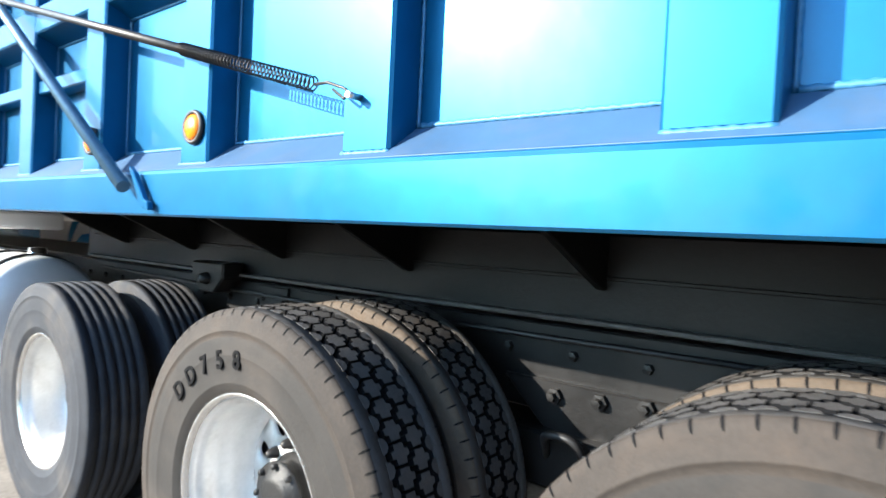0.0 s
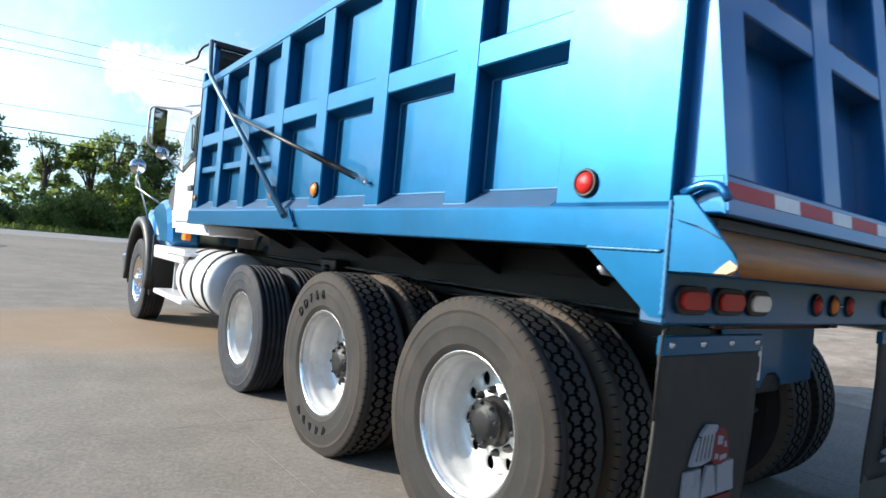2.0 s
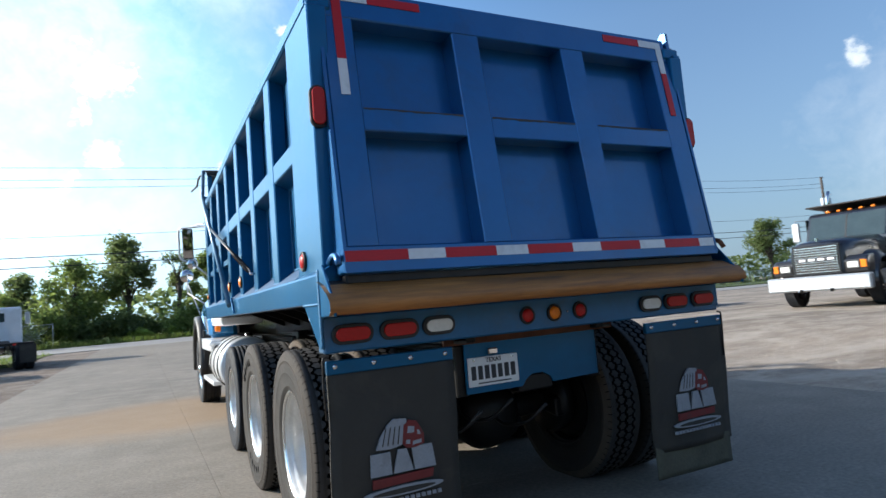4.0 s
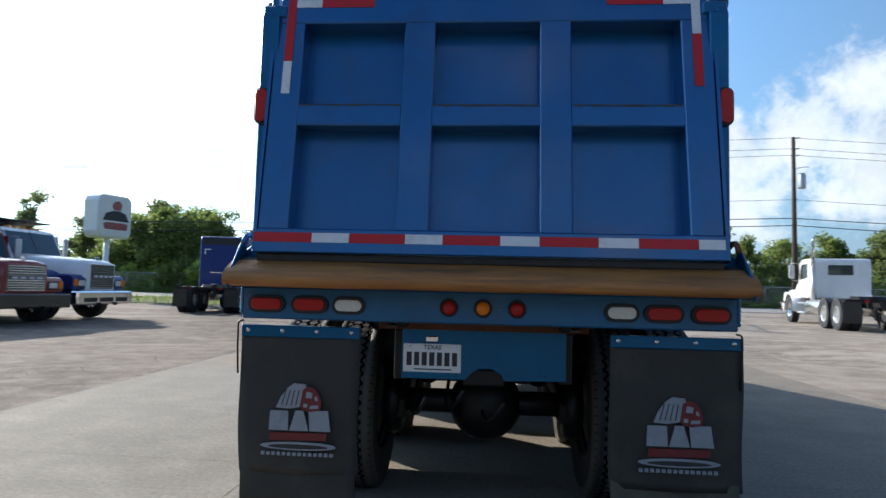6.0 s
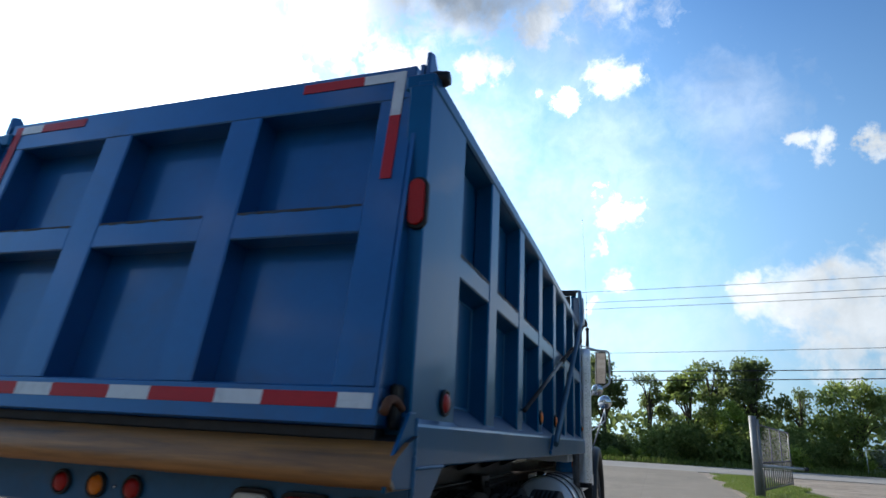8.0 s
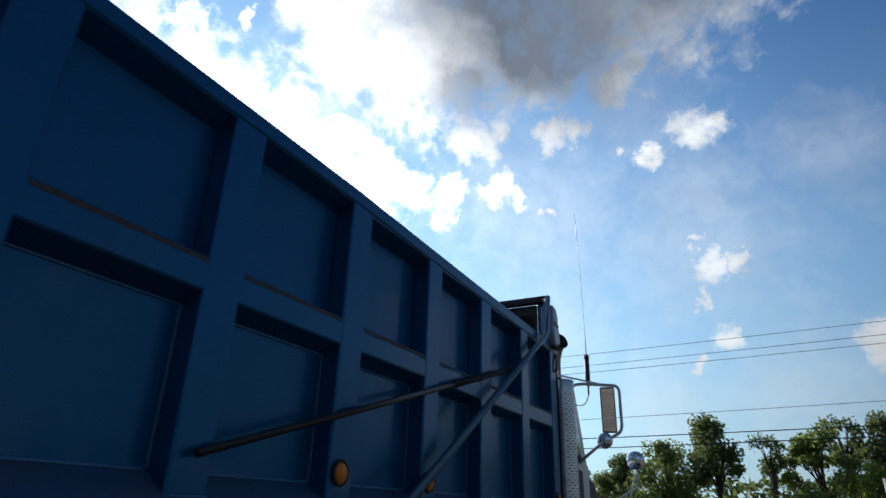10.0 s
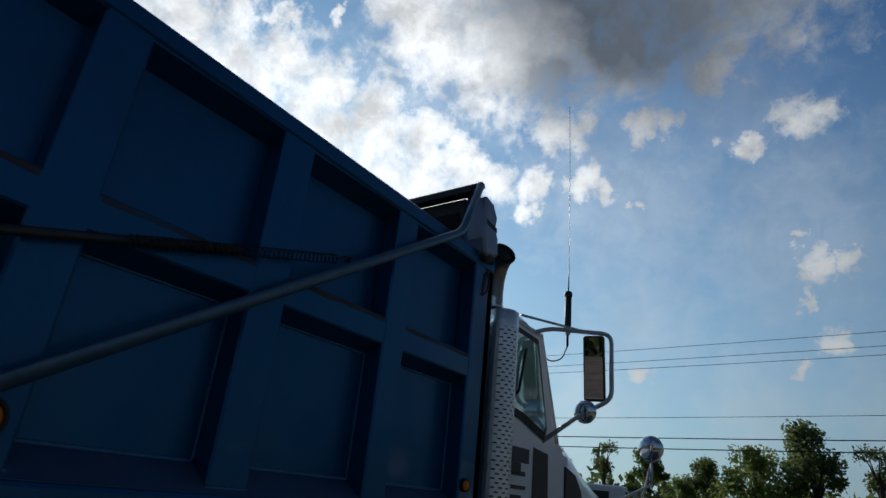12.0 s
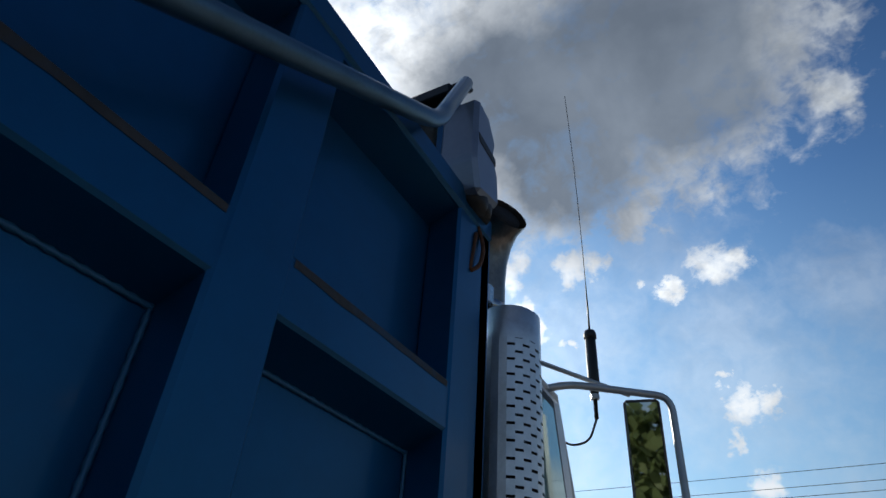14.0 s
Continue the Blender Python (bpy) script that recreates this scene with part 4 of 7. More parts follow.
# plate panel under the beam
pan = prism([(-0.425, 0.732), (-0.085, 0.732), (-0.06, 0.765), (-0.02, 0.790), (0.05, 0.792), (0.10, 0.765), (0.115, 0.732), (0.435, 0.740),
             (0.435, 1.03), (-0.425, 1.03)], "y", 0.325, 0.34, 0.002)
panel = part("plate_panel", pan, BLUE, truck, "blue plate panel with a notch")
plate = part("number_plate", box(-0.416, -0.111, 0.316, 0.321, 0.768, 0.916, 0.004), PLATE, panel, "white number plate")
me = letters("TEXAS", 0.032, 0.0008)
me.materials.append(INK)
share("plate_word", me, plate, Matrix.Translation((-0.262, 0.3145, 0.897)) @ Matrix.Rotation(radians(90), 4, "X"))
for k in range(7):
    x = -0.398 + k * 0.040
    part("plate_bar", box(x, x + 0.027, 0.3135, 0.317, 0.802, 0.872), INK, plate)
part("plate_bar", box(-0.36, -0.16, 0.3135, 0.317, 0.780, 0.786), INK, plate)
for x in (-0.38, -0.146):
    part("screw", lathe([(0, -0.004), (0.007, -0.003), (0.007, 0)], "y", (x, 0.316, 0.903), 8), STEEL, plate)
part("plate_lamp", box(-0.295, -0.235, 0.30, 0.327, 0.925, 0.958, 0.006), CHROME, panel, "small chrome plate lamp")
part("rear_crossmember", box(-0.55, 0.55, 0.30, 0.325, 0.99, 1.05, 0.004), RUSTY, truck, "rusty cross strip")

# ---- wheels: local +x is the outer face
AXLE_Z = 0.496
SEAT = 0.007  # how far the rim sits inside the tyre


def tyre_mesh(name, kind):
    """kind: drive (blocks), rib (grooves), each with dusty or plain walls."""
    bm = bmesh.new()
    wall = [(0.298, 0.100), (0.312, 0.124), (0.3345, 0.1335), (0.336, 0.1348), (0.3385, 0.1352), (0.3400, 0.1350), (0.385, 0.1425),
            (0.4005, 0.1440), (0.4020, 0.1447), (0.4045, 0.1448), (0.4060, 0.1446), (0.425, 0.1455), (0.445, 0.1447),
            (0.458, 0.1435), (0.459, 0.1448), (0.463, 0.1446), (0.465, 0.1428), (0.492, 0.139), (0.503, 0.134)]
    if kind.startswith("rib"):
        z = 0.513
        crown = [(0.510, 0.130), (z, 0.124), (z, 0.088), (0.500, 0.086), (0.500, 0.081), (z + 0.001, 0.079), (z + 0.001, 0.047), (0.500, 0.045),
                 (0.500, 0.040), (z + 0.002, 0.038), (z + 0.002, 0.007), (0.500, 0.005), (0.500, 0.0)]
        prof = wall + crown
    else:
        prof = wall + [(0.510, 0.128), (0.5125, 0.120), (0.5135, 0.080), (0.492, 0.076), (0.491, 0.0)]
    full = prof + [(r, -u) for r, u in reversed(prof[:-1])] + [(0.292, -0.09), (0.292, 0.09)]
    lathe(full, "x", (0, 0, 0), 72, bm, closed=True)
    for f in bm.faces:
        f.smooth = True
    if not kind.startswith("rib"):
        def block(pts, r0, r1):
            lo = [bm.verts.new((u, r0 * math.cos(a), r0 * math.sin(a))) for u, a in pts]
            cu, ca = sum(p[0] for p in pts) / len(pts), sum(p[1] for p in pts) / len(pts)
            hi = [bm.verts.new((cu + (u - cu) * 0.93, r1 * math.cos(ca + (a - ca) * 0.93), r1 * math.sin(ca + (a - ca) * 0.93))) for u, a in pts]
            bm.faces.new(hi)
            for i in range(len(pts)):
                j = (i + 1) % len(pts)
                bm.faces.new((lo[i], lo[j], hi[j], hi[i]))
        n = 62
        da = 2 * math.pi / n
        h = da * 0.455
        for row, off in ((0.032, 0.0), (-0.032, 0.5)):
            for k in range(n):
                a = (k + off) * da
                block([(row + 0.0312, a - h * 0.30), (row + 0.0312, a + h * 0.30), (row + 0.0185, a + h * 0.42), (row + 0.017, a + h), (row - 0.017, a + h),
                       (row - 0.0185, a + h * 0.42), (row - 0.0312, a + h * 0.30), (row - 0.0312, a - h * 0.30), (row - 0.0185, a - h * 0.42),
                       (row - 0.017, a - h), (row + 0.017, a - h), (row + 0.0185, a - h * 0.42)], 0.490, 0.5150)
                # teeth of the shoulder rib between the blocks
                s, b = (1, a + da / 2) if row > 0 else (-1, a + da / 2)
                block([(s * 0.086, b - h * 0.85), (s * 0.072, b - h * 0.7), (s * 0.062, b - h * 0.25), (s * 0.062, b + h * 0.25), (s * 0.072, b + h * 0.7),
                       (s * 0.086, b + h * 0.85)], 0.490, 0.5143)
        nicks = []
        n = 72
        da = 2 * math.pi / n
        for s in (1, -1):
            for k in range(n):
                a = k * da
                line = [(0.5134, 0.1165, 0.0015), (0.5131, 0.1205, 0.004), (0.5105, 0.1288, 0.005), (0.5035, 0.1348, 0.005), (0.4965, 0.1390, 0.002)]
                rows = [[bm.verts.new((s * u, r * math.cos(a + e * w), r * math.sin(a + e * w))) for e in (-1, 1)] for r, u, w in line]
                for p, q in zip(rows, rows[1:]):
                    nicks.append(bm.faces.new((p[0], p[1], q[1], q[0])))
        # flat near-black strips stand in for shaded cuts in the shoulder
        for f in nicks:
            f.material_index = 3
    bmesh.ops.recalc_face_normals(bm, faces=bm.faces)
    for f in bm.faces:
        c = f.calc_center_median()
        r = math.hypot(c.y, c.z)
        if f.material_index == 3:
            continue
        if abs(c.x) > 0.1165 and r < 0.5045:
            f.material_index = 1
        # groove floors coloured near-black, as the shade between the blocks
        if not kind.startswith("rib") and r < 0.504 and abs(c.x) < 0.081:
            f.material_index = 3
        if not kind.startswith("rib") and (0.44 < r < 0.5128) and abs(c.x) > 0.118:
            f.material_index = 4
        if kind.endswith("dusty") and (0.47 < r) and abs(c.x) > 0.112:
            f.material_index = 2
    tread = RUBBER_TAG if kind.startswith("rib") else RUBBER
    side = RUBBER_TAG if kind.startswith("rib") else RUBBER_DUSTY
    me = bpy.data.meshes.new(name)
    bm.to_mesh(me)
    bm.free()
    for m in (tread, side, RUST_RUBBER, LETTER_AND_GROOVE_SHADE, SHOULDER):
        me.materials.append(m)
    return me


def disc_with_holes(bm, u0, u1, r0, r1, n=10, hole=(0.029, 0.041)):
    """A wheel disc as a ring of sectors, each with one hand hole through it."""
    rm, half_a, half_r = (r0 + r1) / 2, math.pi / n, (r1 - r0) / 2

    def at(a, r, u):
        return bm.verts.new((u + (r - r0) / (r1 - r0) * (u1 - u0), r * math.cos(a), r * math.sin(a)))
    edge = []
    for i in range(4):
        edge.append((-1 + i * 0.5, -1.0))
    for i in range(4):
        edge.append((1.0, -1 + i * 0.5))
    for i in range(4):
        edge.append((1 - i * 0.5, 1.0))
    for i in range(4):
        edge.append((-1.0, 1 - i * 0.5))
    for k in range(n):
        a0 = 2 * math.pi * k / n
        rim_v, hole_v, deep_v = [], [], []
        for ex, ey in edge:
            rim_v.append(at(a0 + ex * half_a, rm + ey * half_r, u0))
            ang = math.atan2(ey, ex)
            ha, hr = a0 + hole[0] * math.cos(ang) / rm, rm + hole[1] * math.sin(ang)
            hole_v.append(at(ha, hr, u0))
            deep_v.append(at(ha, hr, u0 - 0.012))
        for i in range(16):
            j = (i + 1) % 16
            bm.faces.new((rim_v[i], rim_v[j], hole_v[j], hole_v[i]))
            bm.faces.new((hole_v[i], hole_v[j], deep_v[j], deep_v[i]))


def rim_mesh(name, kind):
    bm = bmesh.new()
    if kind == "dish":
        lathe([(0.300, 0.100), (0.309, 0.112), (0.314, 0.122), (0.311, 0.128), (0.303, 0.126), (0.293, 0.112), (0.287, 0.098), (0.286, 0.088), (0.279, 0.082), (0.276, 0.06),
               (0.273, 0.022), (0.267, 0.016), (0.264, -0.03), (0.250, -0.062), (0.238, -0.074), (0.232, -0.076)], "x", (0, 0, 0), 64, bm)
        disc_with_holes(bm, -0.070, -0.076, 0.150, 0.232, 10, (0.027, 0.033))
        lathe([(0.150, -0.070), (0.142, -0.062), (0.10, -0.062)], "x", (0, 0, 0), 40, bm)
        lathe([(0.300, 0.10), (0.300, -0.12)], "x", (0, 0, 0), 48, bm)
    elif kind in ("plain", "inner"):
        lathe([(0.300, 0.100), (0.309, 0.112), (0.314, 0.122), (0.311, 0.128), (0.303, 0.126), (0.293, 0.112), (0.287, 0.098), (0.286, 0.088), (0.279, 0.082), (0.276, 0.06),
               (0.270, 0.0), (0.262, -0.05), (0.240, -0.075), (0.18, -0.085), (0.12, -0.085), (0.0, -0.08)], "x", (0, 0, 0), 64, bm)
        lathe([(0.300, 0.10), (0.300, -0.12)], "x", (0, 0, 0), 48, bm)
    else:
        lathe([(0.300, 0.100), (0.309, 0.112), (0.314, 0.122), (0.311, 0.128), (0.303, 0.126), (0.293, 0.112), (0.280, 0.09), (0.268, 0.05),
               (0.258, 0.03), (0.246, 0.040)], "x", (0, 0, 0), 64, bm)
        disc_with_holes(bm, 0.078, 0.040, 0.150, 0.246, 10, (0.020, 0.028))
        lathe([(0.150, 0.078), (0.14, 0.086), (0.10, 0.088), (0.0, 0.088)], "x", (0, 0, 0), 40, bm)
        lathe([(0.300, 0.10), (0.300, -0.12)], "x", (0, 0, 0), 48, bm)
    bmesh.ops.remove_doubles(bm, verts=bm.verts, dist=1e-4)
    for f in bm.faces:
        c = f.calc_center_median()
        if kind in ("dish", "plain") and c.x > 0.108 and math.hypot(c.y, c.z) > 0.297:
            f.material_index = 1
    me = mesh_of(name, bm, {"steer": CHROME, "inner": BLACK_STEEL}.get(kind, RIM), True)
    me.materials.append(STEEL)
    return me


def hub_mesh(name, kind):
    bm = bmesh.new()
    if kind == "drive":
        lathe([(0.118, -0.036), (0.118, -0.026), (0.098, -0.022), (0.094, 0.022), (0.106, 0.026), (0.106, 0.036), (0.080, 0.040), (0.070, 0.052),
               (0.046, 0.056), (0.0, 0.057)], "x", (0, 0, 0), 32, bm)
        for k in range(8):
            a = 2 * math.pi * k / 8
            lathe([(0.0, 0.052), (0.009, 0.051), (0.011, 0.036)], "x", (0, 0.093 * math.cos(a), 0.093 * math.sin(a)), 6, bm)
    elif kind == "tag":
        lathe([(0.10, -0.086), (0.10, -0.05), (0.07, -0.04), (0.06, 0.0), (0.0, 0.004)], "x", (0, 0, 0), 28, bm)
    else:
        lathe([(0.09, 0.085), (0.075, 0.12), (0.05, 0.15), (0.0, 0.16)], "x", (0, 0, 0), 28, bm)
    return mesh_of(name, bm, HUB if kind != "steer" else CHROME, True)


def nut_mesh(name, u, material):
    bm = bmesh.new()
    lathe([(0.0, u + 0.040), (0.007, u + 0.038), (0.0125, u + 0.031), (0.0145, u + 0.020), (0.017, u + 0.016), (0.018, u)], "x", (0, 0, 0), 10, bm)
    return mesh_of(name, bm, material, True)




def reshape(me, f):
    """Moves each vertex of a wheel mesh to a new radius and a new place along the axle."""
    for v in me.vertices:
        r = math.hypot(v.co.y, v.co.z)
        u, q = f(v.co.x, r)
        k = q / r if r > 1e-6 else 1.0
        v.co = (u, v.co.y * k, v.co.z * k)
    return me


ME_TYRE = {k: tyre_mesh("tyre", k) for k in ("drive", "drive_dusty", "rib")}
for me in ME_TYRE.values():
    reshape(me, lambda u, r: (u * 0.93, 0.286 + (r - 0.298) * (0.527 - 0.286) / (0.515 - 0.298)))
ME_RIM = {k: reshape(rim_mesh("rim", k), lambda u, r: (u * 0.95, r * 0.968)) for k in ("dish", "plain", "inner", "steer")}
ME_HUB = {k: reshape(hub_mesh("hub", k), lambda u, r: (u, r * 0.9)) for k in ("drive", "tag", "steer")}
ME_DRUM = mesh_of("drum", lathe([(0.0, -0.095), (0.225, -0.095), (0.235, -0.12), (0.235, -0.15)], "x", (0, 0, 0), 32), BLACK_STEEL, True)
ME_NUT = {"drive": nut_mesh("lug_nut", -0.064, DARK_STEEL), "steer": nut_mesh("lug_nut", 0.084, CHROME)}


def wheel(parent, x, y, outward, rim, tyre, hub=None, nuts=None, spin=0.0, label="", z=AXLE_Z, size=1.0):
    m = Matrix.Translation((x, y, z)) @ Matrix.Rotation(0 if outward > 0 else math.pi, 4, "Z") @ Matrix.Rotation(spin, 4, "X") @ Matrix.Scale(size, 4)
    w = share("wheel", ME_RIM[rim], parent, m @ Matrix.Translation((-SEAT, 0, 0)), label)
    share("tyre", ME_TYRE[tyre], w, Matrix.Translation((SEAT, 0, 0)))
    if rim == "dish":
        share("drum", ME_DRUM, w, Matrix())
    if hub:
        share("hub", ME_HUB[hub], w, Matrix.Translation((-0.028 if rim == "dish" else 0, 0, 0)))
    if nuts:
        for k in range(10):
            a = 2 * math.pi * (k + 0.5) / 10
            share("lug_nut", ME_NUT[nuts], w, Matrix.Translation((0, 0.130 * math.cos(a), 0.130 * math.sin(a))))
    return w


Y_AXLES = {"rear": 0.985, "mid": 2.270, "tag": 3.745, "steer": 7.78}
X_DUAL, X_INNER = 1.066, 0.736
outer_drive = None
for s in (-1, 1):
    wheel(truck, s * X_DUAL, Y_AXLES["rear"], s, "dish", "drive", "drive", "drive", 0.2, "silver dished wheel with oily black hub")
    wheel(truck, s * X_INNER, Y_AXLES["rear"], s, "inner", "drive_dusty", None, None, 1.3)
    outer = wheel(truck, s * X_DUAL, Y_AXLES["mid"], s, "dish", "drive", "drive", "drive", 0.9, "silver dished wheel with oily black hub")
    wheel(truck, s * X_INNER, Y_AXLES["mid"], s, "inner", "drive_dusty", None, None, 2.1)
    if s < 0:
        outer_drive = outer
    wheel(truck, s * 1.045, Y_AXLES["tag"], s, "plain", "rib", "tag", None, 0.3, "plain silver wheel with ribbed tyre", 0.470, 0.93)
    wheel(truck, s * 0.720, Y_AXLES["tag"], s, "inner", "rib", None, None, 0.7, "", 0.470, 0.93)
    wheel(truck, s * 1.000, Y_AXLES["steer"], s, "steer", "rib", "steer", "steer", 0.5, "chrome front wheel")

# moulded figures on one sidewall
for k, ch in enumerate("DD758"):
    a = radians(138 - k * 11.4)
    me = letters(ch, 0.068, 0.004)
    me.materials.append(LETTER_AND_GROOVE_SHADE)
    r = 0.390
    # facing -x, tops pointing outward from the hub
    rot = Matrix(((0, 0, -1, 0), (-1, 0, 0, 0), (0, 1, 0, 0), (0, 0, 0, 1)))
    spot = Matrix.Translation((-X_DUAL - 0.1335, Y_AXLES["mid"] - r * math.cos(a), AXLE_Z + r * math.sin(a)))
    tilt = Matrix.Rotation(a - math.pi / 2, 4, "Z")
    ob = new("moulded_figure", me)
    ob.parent = outer_drive
    ob.matrix_parent_inverse = (Matrix.Translation((-X_DUAL, Y_AXLES["mid"], AXLE_Z)) @ Matrix.Rotation(math.pi, 4, "Z")
                                @ Matrix.Rotation(0.9, 4, "X") @ Matrix.Translation((-SEAT, 0, 0))).inverted()
    ob.matrix_basis = spot @ rot @ tilt
for k in range(5):
    a = radians(-70 - k * 13)
    b = box(-0.001, 0.0015, -0.016, 0.016, -0.026, 0.026)
    ob = part("moulded_mark", b, LETTER_AND_GROOVE_SHADE, outer_drive)
    ob.matrix_parent_inverse = (Matrix.Translation((-X_DUAL, Y_AXLES["mid"], AXLE_Z)) @ Matrix.Rotation(math.pi, 4, "Z")
                                @ Matrix.Rotation(0.9, 4, "X") @ Matrix.Translation((-SEAT, 0, 0))).inverted()
    ob.matrix_basis = (Matrix.Translation((-X_DUAL - 0.1335, Y_AXLES["mid"] - 0.385 * math.cos(a), AXLE_Z + 0.385 * math.sin(a)))
                       @ Matrix.Rotation(a - math.pi / 2, 4, "X"))

# ---- chassis and underside
for s in (-1, 1):
    rail = part("chassis_rail", box(*xs(s, 0.40, 0.47), 0.35, 8.55, 0.72, 0.985, 0.006), BLACK_STEEL, truck, "black chassis rail")
    for k in range(26):
        y = 0.6 + k * 0.22
        for z in ((0.90,) if k % 3 else (0.90, 0.79)):
            part("bolt", lathe([(0, s * 0.018), (0.014, s * 0.016), (0.017, 0.0)], "x", (s * 0.47, y, z), 6), BLACK_STEEL, rail)
    sill = part("body_long_sill", box(*xs(s, 0.39, 0.452), 0.25, 5.1, 1.0, 1.262, 0.008), BLACK_STEEL, truck, "black body sill")
    part("sill_seam", box(*xs(s, 0.449, 0.459), 0.25, 5.0, 1.128, 1.140, 0.002), BLACK_STEEL, sill)
    part("sill_flange", box(*xs(s, 0.445, 0.495), 0.25, 5.0, 1.0, 1.014, 0.003), DUSTY_STEEL, sill, "dusty steel flange")
    for y in [0.90 + 0.73 * i for i in range(6)]:
        part("outrigger", prism([(s * 0.84, 1.262), (s * 0.45, 1.262), (s * 0.45, 1.10), (s * 0.475, 1.10)], "y", y - 0.012, y + 0.012, 0.003),
             BLACK_STEEL, sill, "black triangular outrigger")
    part("walking_beam", prism([(0.80, 0.42), (1.3, 0.52), (1.85, 0.52), (2.35, 0.42), (2.35, 0.54), (1.9, 0.68), (1.25, 0.68), (0.80, 0.54)], "x",
                               *xs(s, 0.46, 0.54), 0.01), BLACK_STEEL, truck)
    part("air_bag", lathe([(0.0, 0.55), (0.11, 0.56), (0.135, 0.61), (0.11, 0.655), (0.135, 0.70), (0.11, 0.75), (0, 0.76)], "z",
                          (s * 0.50, 3.95, 0), 20), BLACK_PLASTIC, truck, smooth=True)
for y, z in ((0.55, 0.85), (1.57, 0.85), (2.9, 0.85), (4.3, 0.85), (5.2, 0.85)):
    part("cross_member", box(-0.41, 0.41, y - 0.05, y + 0.05, z - 0.10, z + 0.10, 0.01), BLACK_STEEL, truck)
for key in ("rear", "mid", "tag", "steer"):
    y = Y_AXLES[key]
    ax = part("axle", tube([(-0.62, y, 0.503), (-0.25, y, 0.503), (0.25, y, 0.503), (0.62, y, 0.503)], 0.075, 14), BLACK_STEEL, truck, "black axle housing")
    if key in ("rear", "mid"):
        part("differential", lathe([(0, -0.20), (0.10, -0.19), (0.19, -0.13), (0.225, -0.03), (0.215, 0.08), (0.14, 0.19), (0.08, 0.30), (0.06, 0.36)],
                                   "y", (0.02, y, 0.50), 24), BLACK_STEEL, ax, smooth=True)
    for s in (-1, 1):
        part("brake_drum", lathe([(0.0, s * 0.60), (0.20, s * 0.60), (0.21, s * 0.54), (0.19, s * 0.50), (0.06, s * 0.49)], "x", (0, y, 0.503), 28),
             BLACK_STEEL, ax, smooth=True)
        if key != "steer":
            part("brake_chamber", lathe([(0, -0.10), (0.07, -0.09), (0.085, 0.0), (0.07, 0.09), (0, 0.10)], "y", (s * 0.36, y + 0.20, 0.66), 16),
                 BLACK_STEEL, ax, smooth=True)
for s in (-1, 1):
    hang = part("spring_hanger", prism([(3.36, 1.06), (3.62, 1.06), (3.62, 0.99), (3.55, 0.92), (3.43, 0.92), (3.36, 0.99)], "x", *xs(s, 0.47, 0.58), 0.008),
                BLACK_STEEL, truck, "black cast hanger bracket")
    part("hanger_pin", lathe([(0, s * 0.035), (0.022, s * 0.032), (0.03, 0.0)], "x", (s * 0.58, 3.49, 0.985), 12), BLACK_STEEL, hang, "", True)
    for y0, y1 in ((3.02, 3.22), (2.72, 2.94)):
        plate = part("frame_plate", box(*xs(s, 0.47, 0.482), y0, y1, 0.86, 0.975, 0.003), BLACK_STEEL, truck, "bolted black frame plate")
        for yy in (y0 + 0.03, y1 - 0.03):
            part("bolt", lathe([(0, s * 0.016), (0.012, s * 0.014), (0.015, 0.0)], "x", (s * 0.482, yy, 0.92), 6), BLACK_STEEL, plate)
    seat = part("trunnion_bracket", prism([(1.20, 0.82), (1.92, 0.82), (1.80, 0.70), (1.70, 0.62), (1.42, 0.62), (1.32, 0.70)], "x", *xs(s, 0.47, 0.495), 0.005),
                BLACK_STEEL, truck, "black trunnion bracket")
    for yy, zz in ((1.74, 0.78), (1.47, 0.80), (1.60, 0.79), (1.30, 0.80)):
        part("large_bolt", lathe([(0, s * 0.034), (0.012, s * 0.033), (0.014, s * 0.016), (0.024, s * 0.015), (0.026, 0.0)], "x", (s * 0.495, yy, zz), 6),
             BLACK_STEEL, seat)
    part("air_line", tube(rounded([(s * 0.52, 1.74, 0.60), (s * 0.60, 1.72, 0.70), (s * 0.60, 1.62, 0.70), (s * 0.54, 1.60, 0.58)], 0.04), 0.012, 8),
         BLACK_PLASTIC, truck, "looped black air line", True)
    part("air_line", tube(rounded([(s * 0.49, 0.7, 0.955), (s * 0.50, 2.2, 0.945), (s * 0.50, 2.6, 0.93), (s * 0.49, 4.8, 0.95)], 0.2), 0.009, 6),
         BLACK_PLASTIC, truck, "black air line along the frame", True)
part("drive_shaft", tube([(0.02, 2.5, 0.55), (0.0, 5.4, 0.80)], 0.055, 12), BLACK_STEEL, truck, smooth=True)
part("hoist_cylinder", tube([(0.0, 3.2, 0.98), (0.0, 5.0, 1.16)], 0.09, 14), BLACK_STEEL, truck, smooth=True)
for i, (x, z) in enumerate(((0.12, 0.60), (-0.1, 0.66), (-0.3, 0.62))):
    pts = [(x, 0.42, z), (x - 0.06, 0.55, z - 0.12), (x - 0.12, 0.75, z - 0.15), (x - 0.10, 1.0, z + 0.05)]
    part("air_hose", tube(rounded(pts, 0.1), 0.011, 6), BLACK_PLASTIC, truck, smooth=True)
part("pintle_step", box(-0.10, 0.12, 0.335, 0.42, 0.70, 0.79, 0.01), BLACK_STEEL, truck)
part("side_bracket", tube([(-1.205, 0.36, 1.19), (-1.19, 0.35, 1.175), (-1.15, 0.34, 1.17)], 0.014, 8, radii=[0.007, 0.012, 0.012]), GALV, truck, "small steel lamp bracket", True)

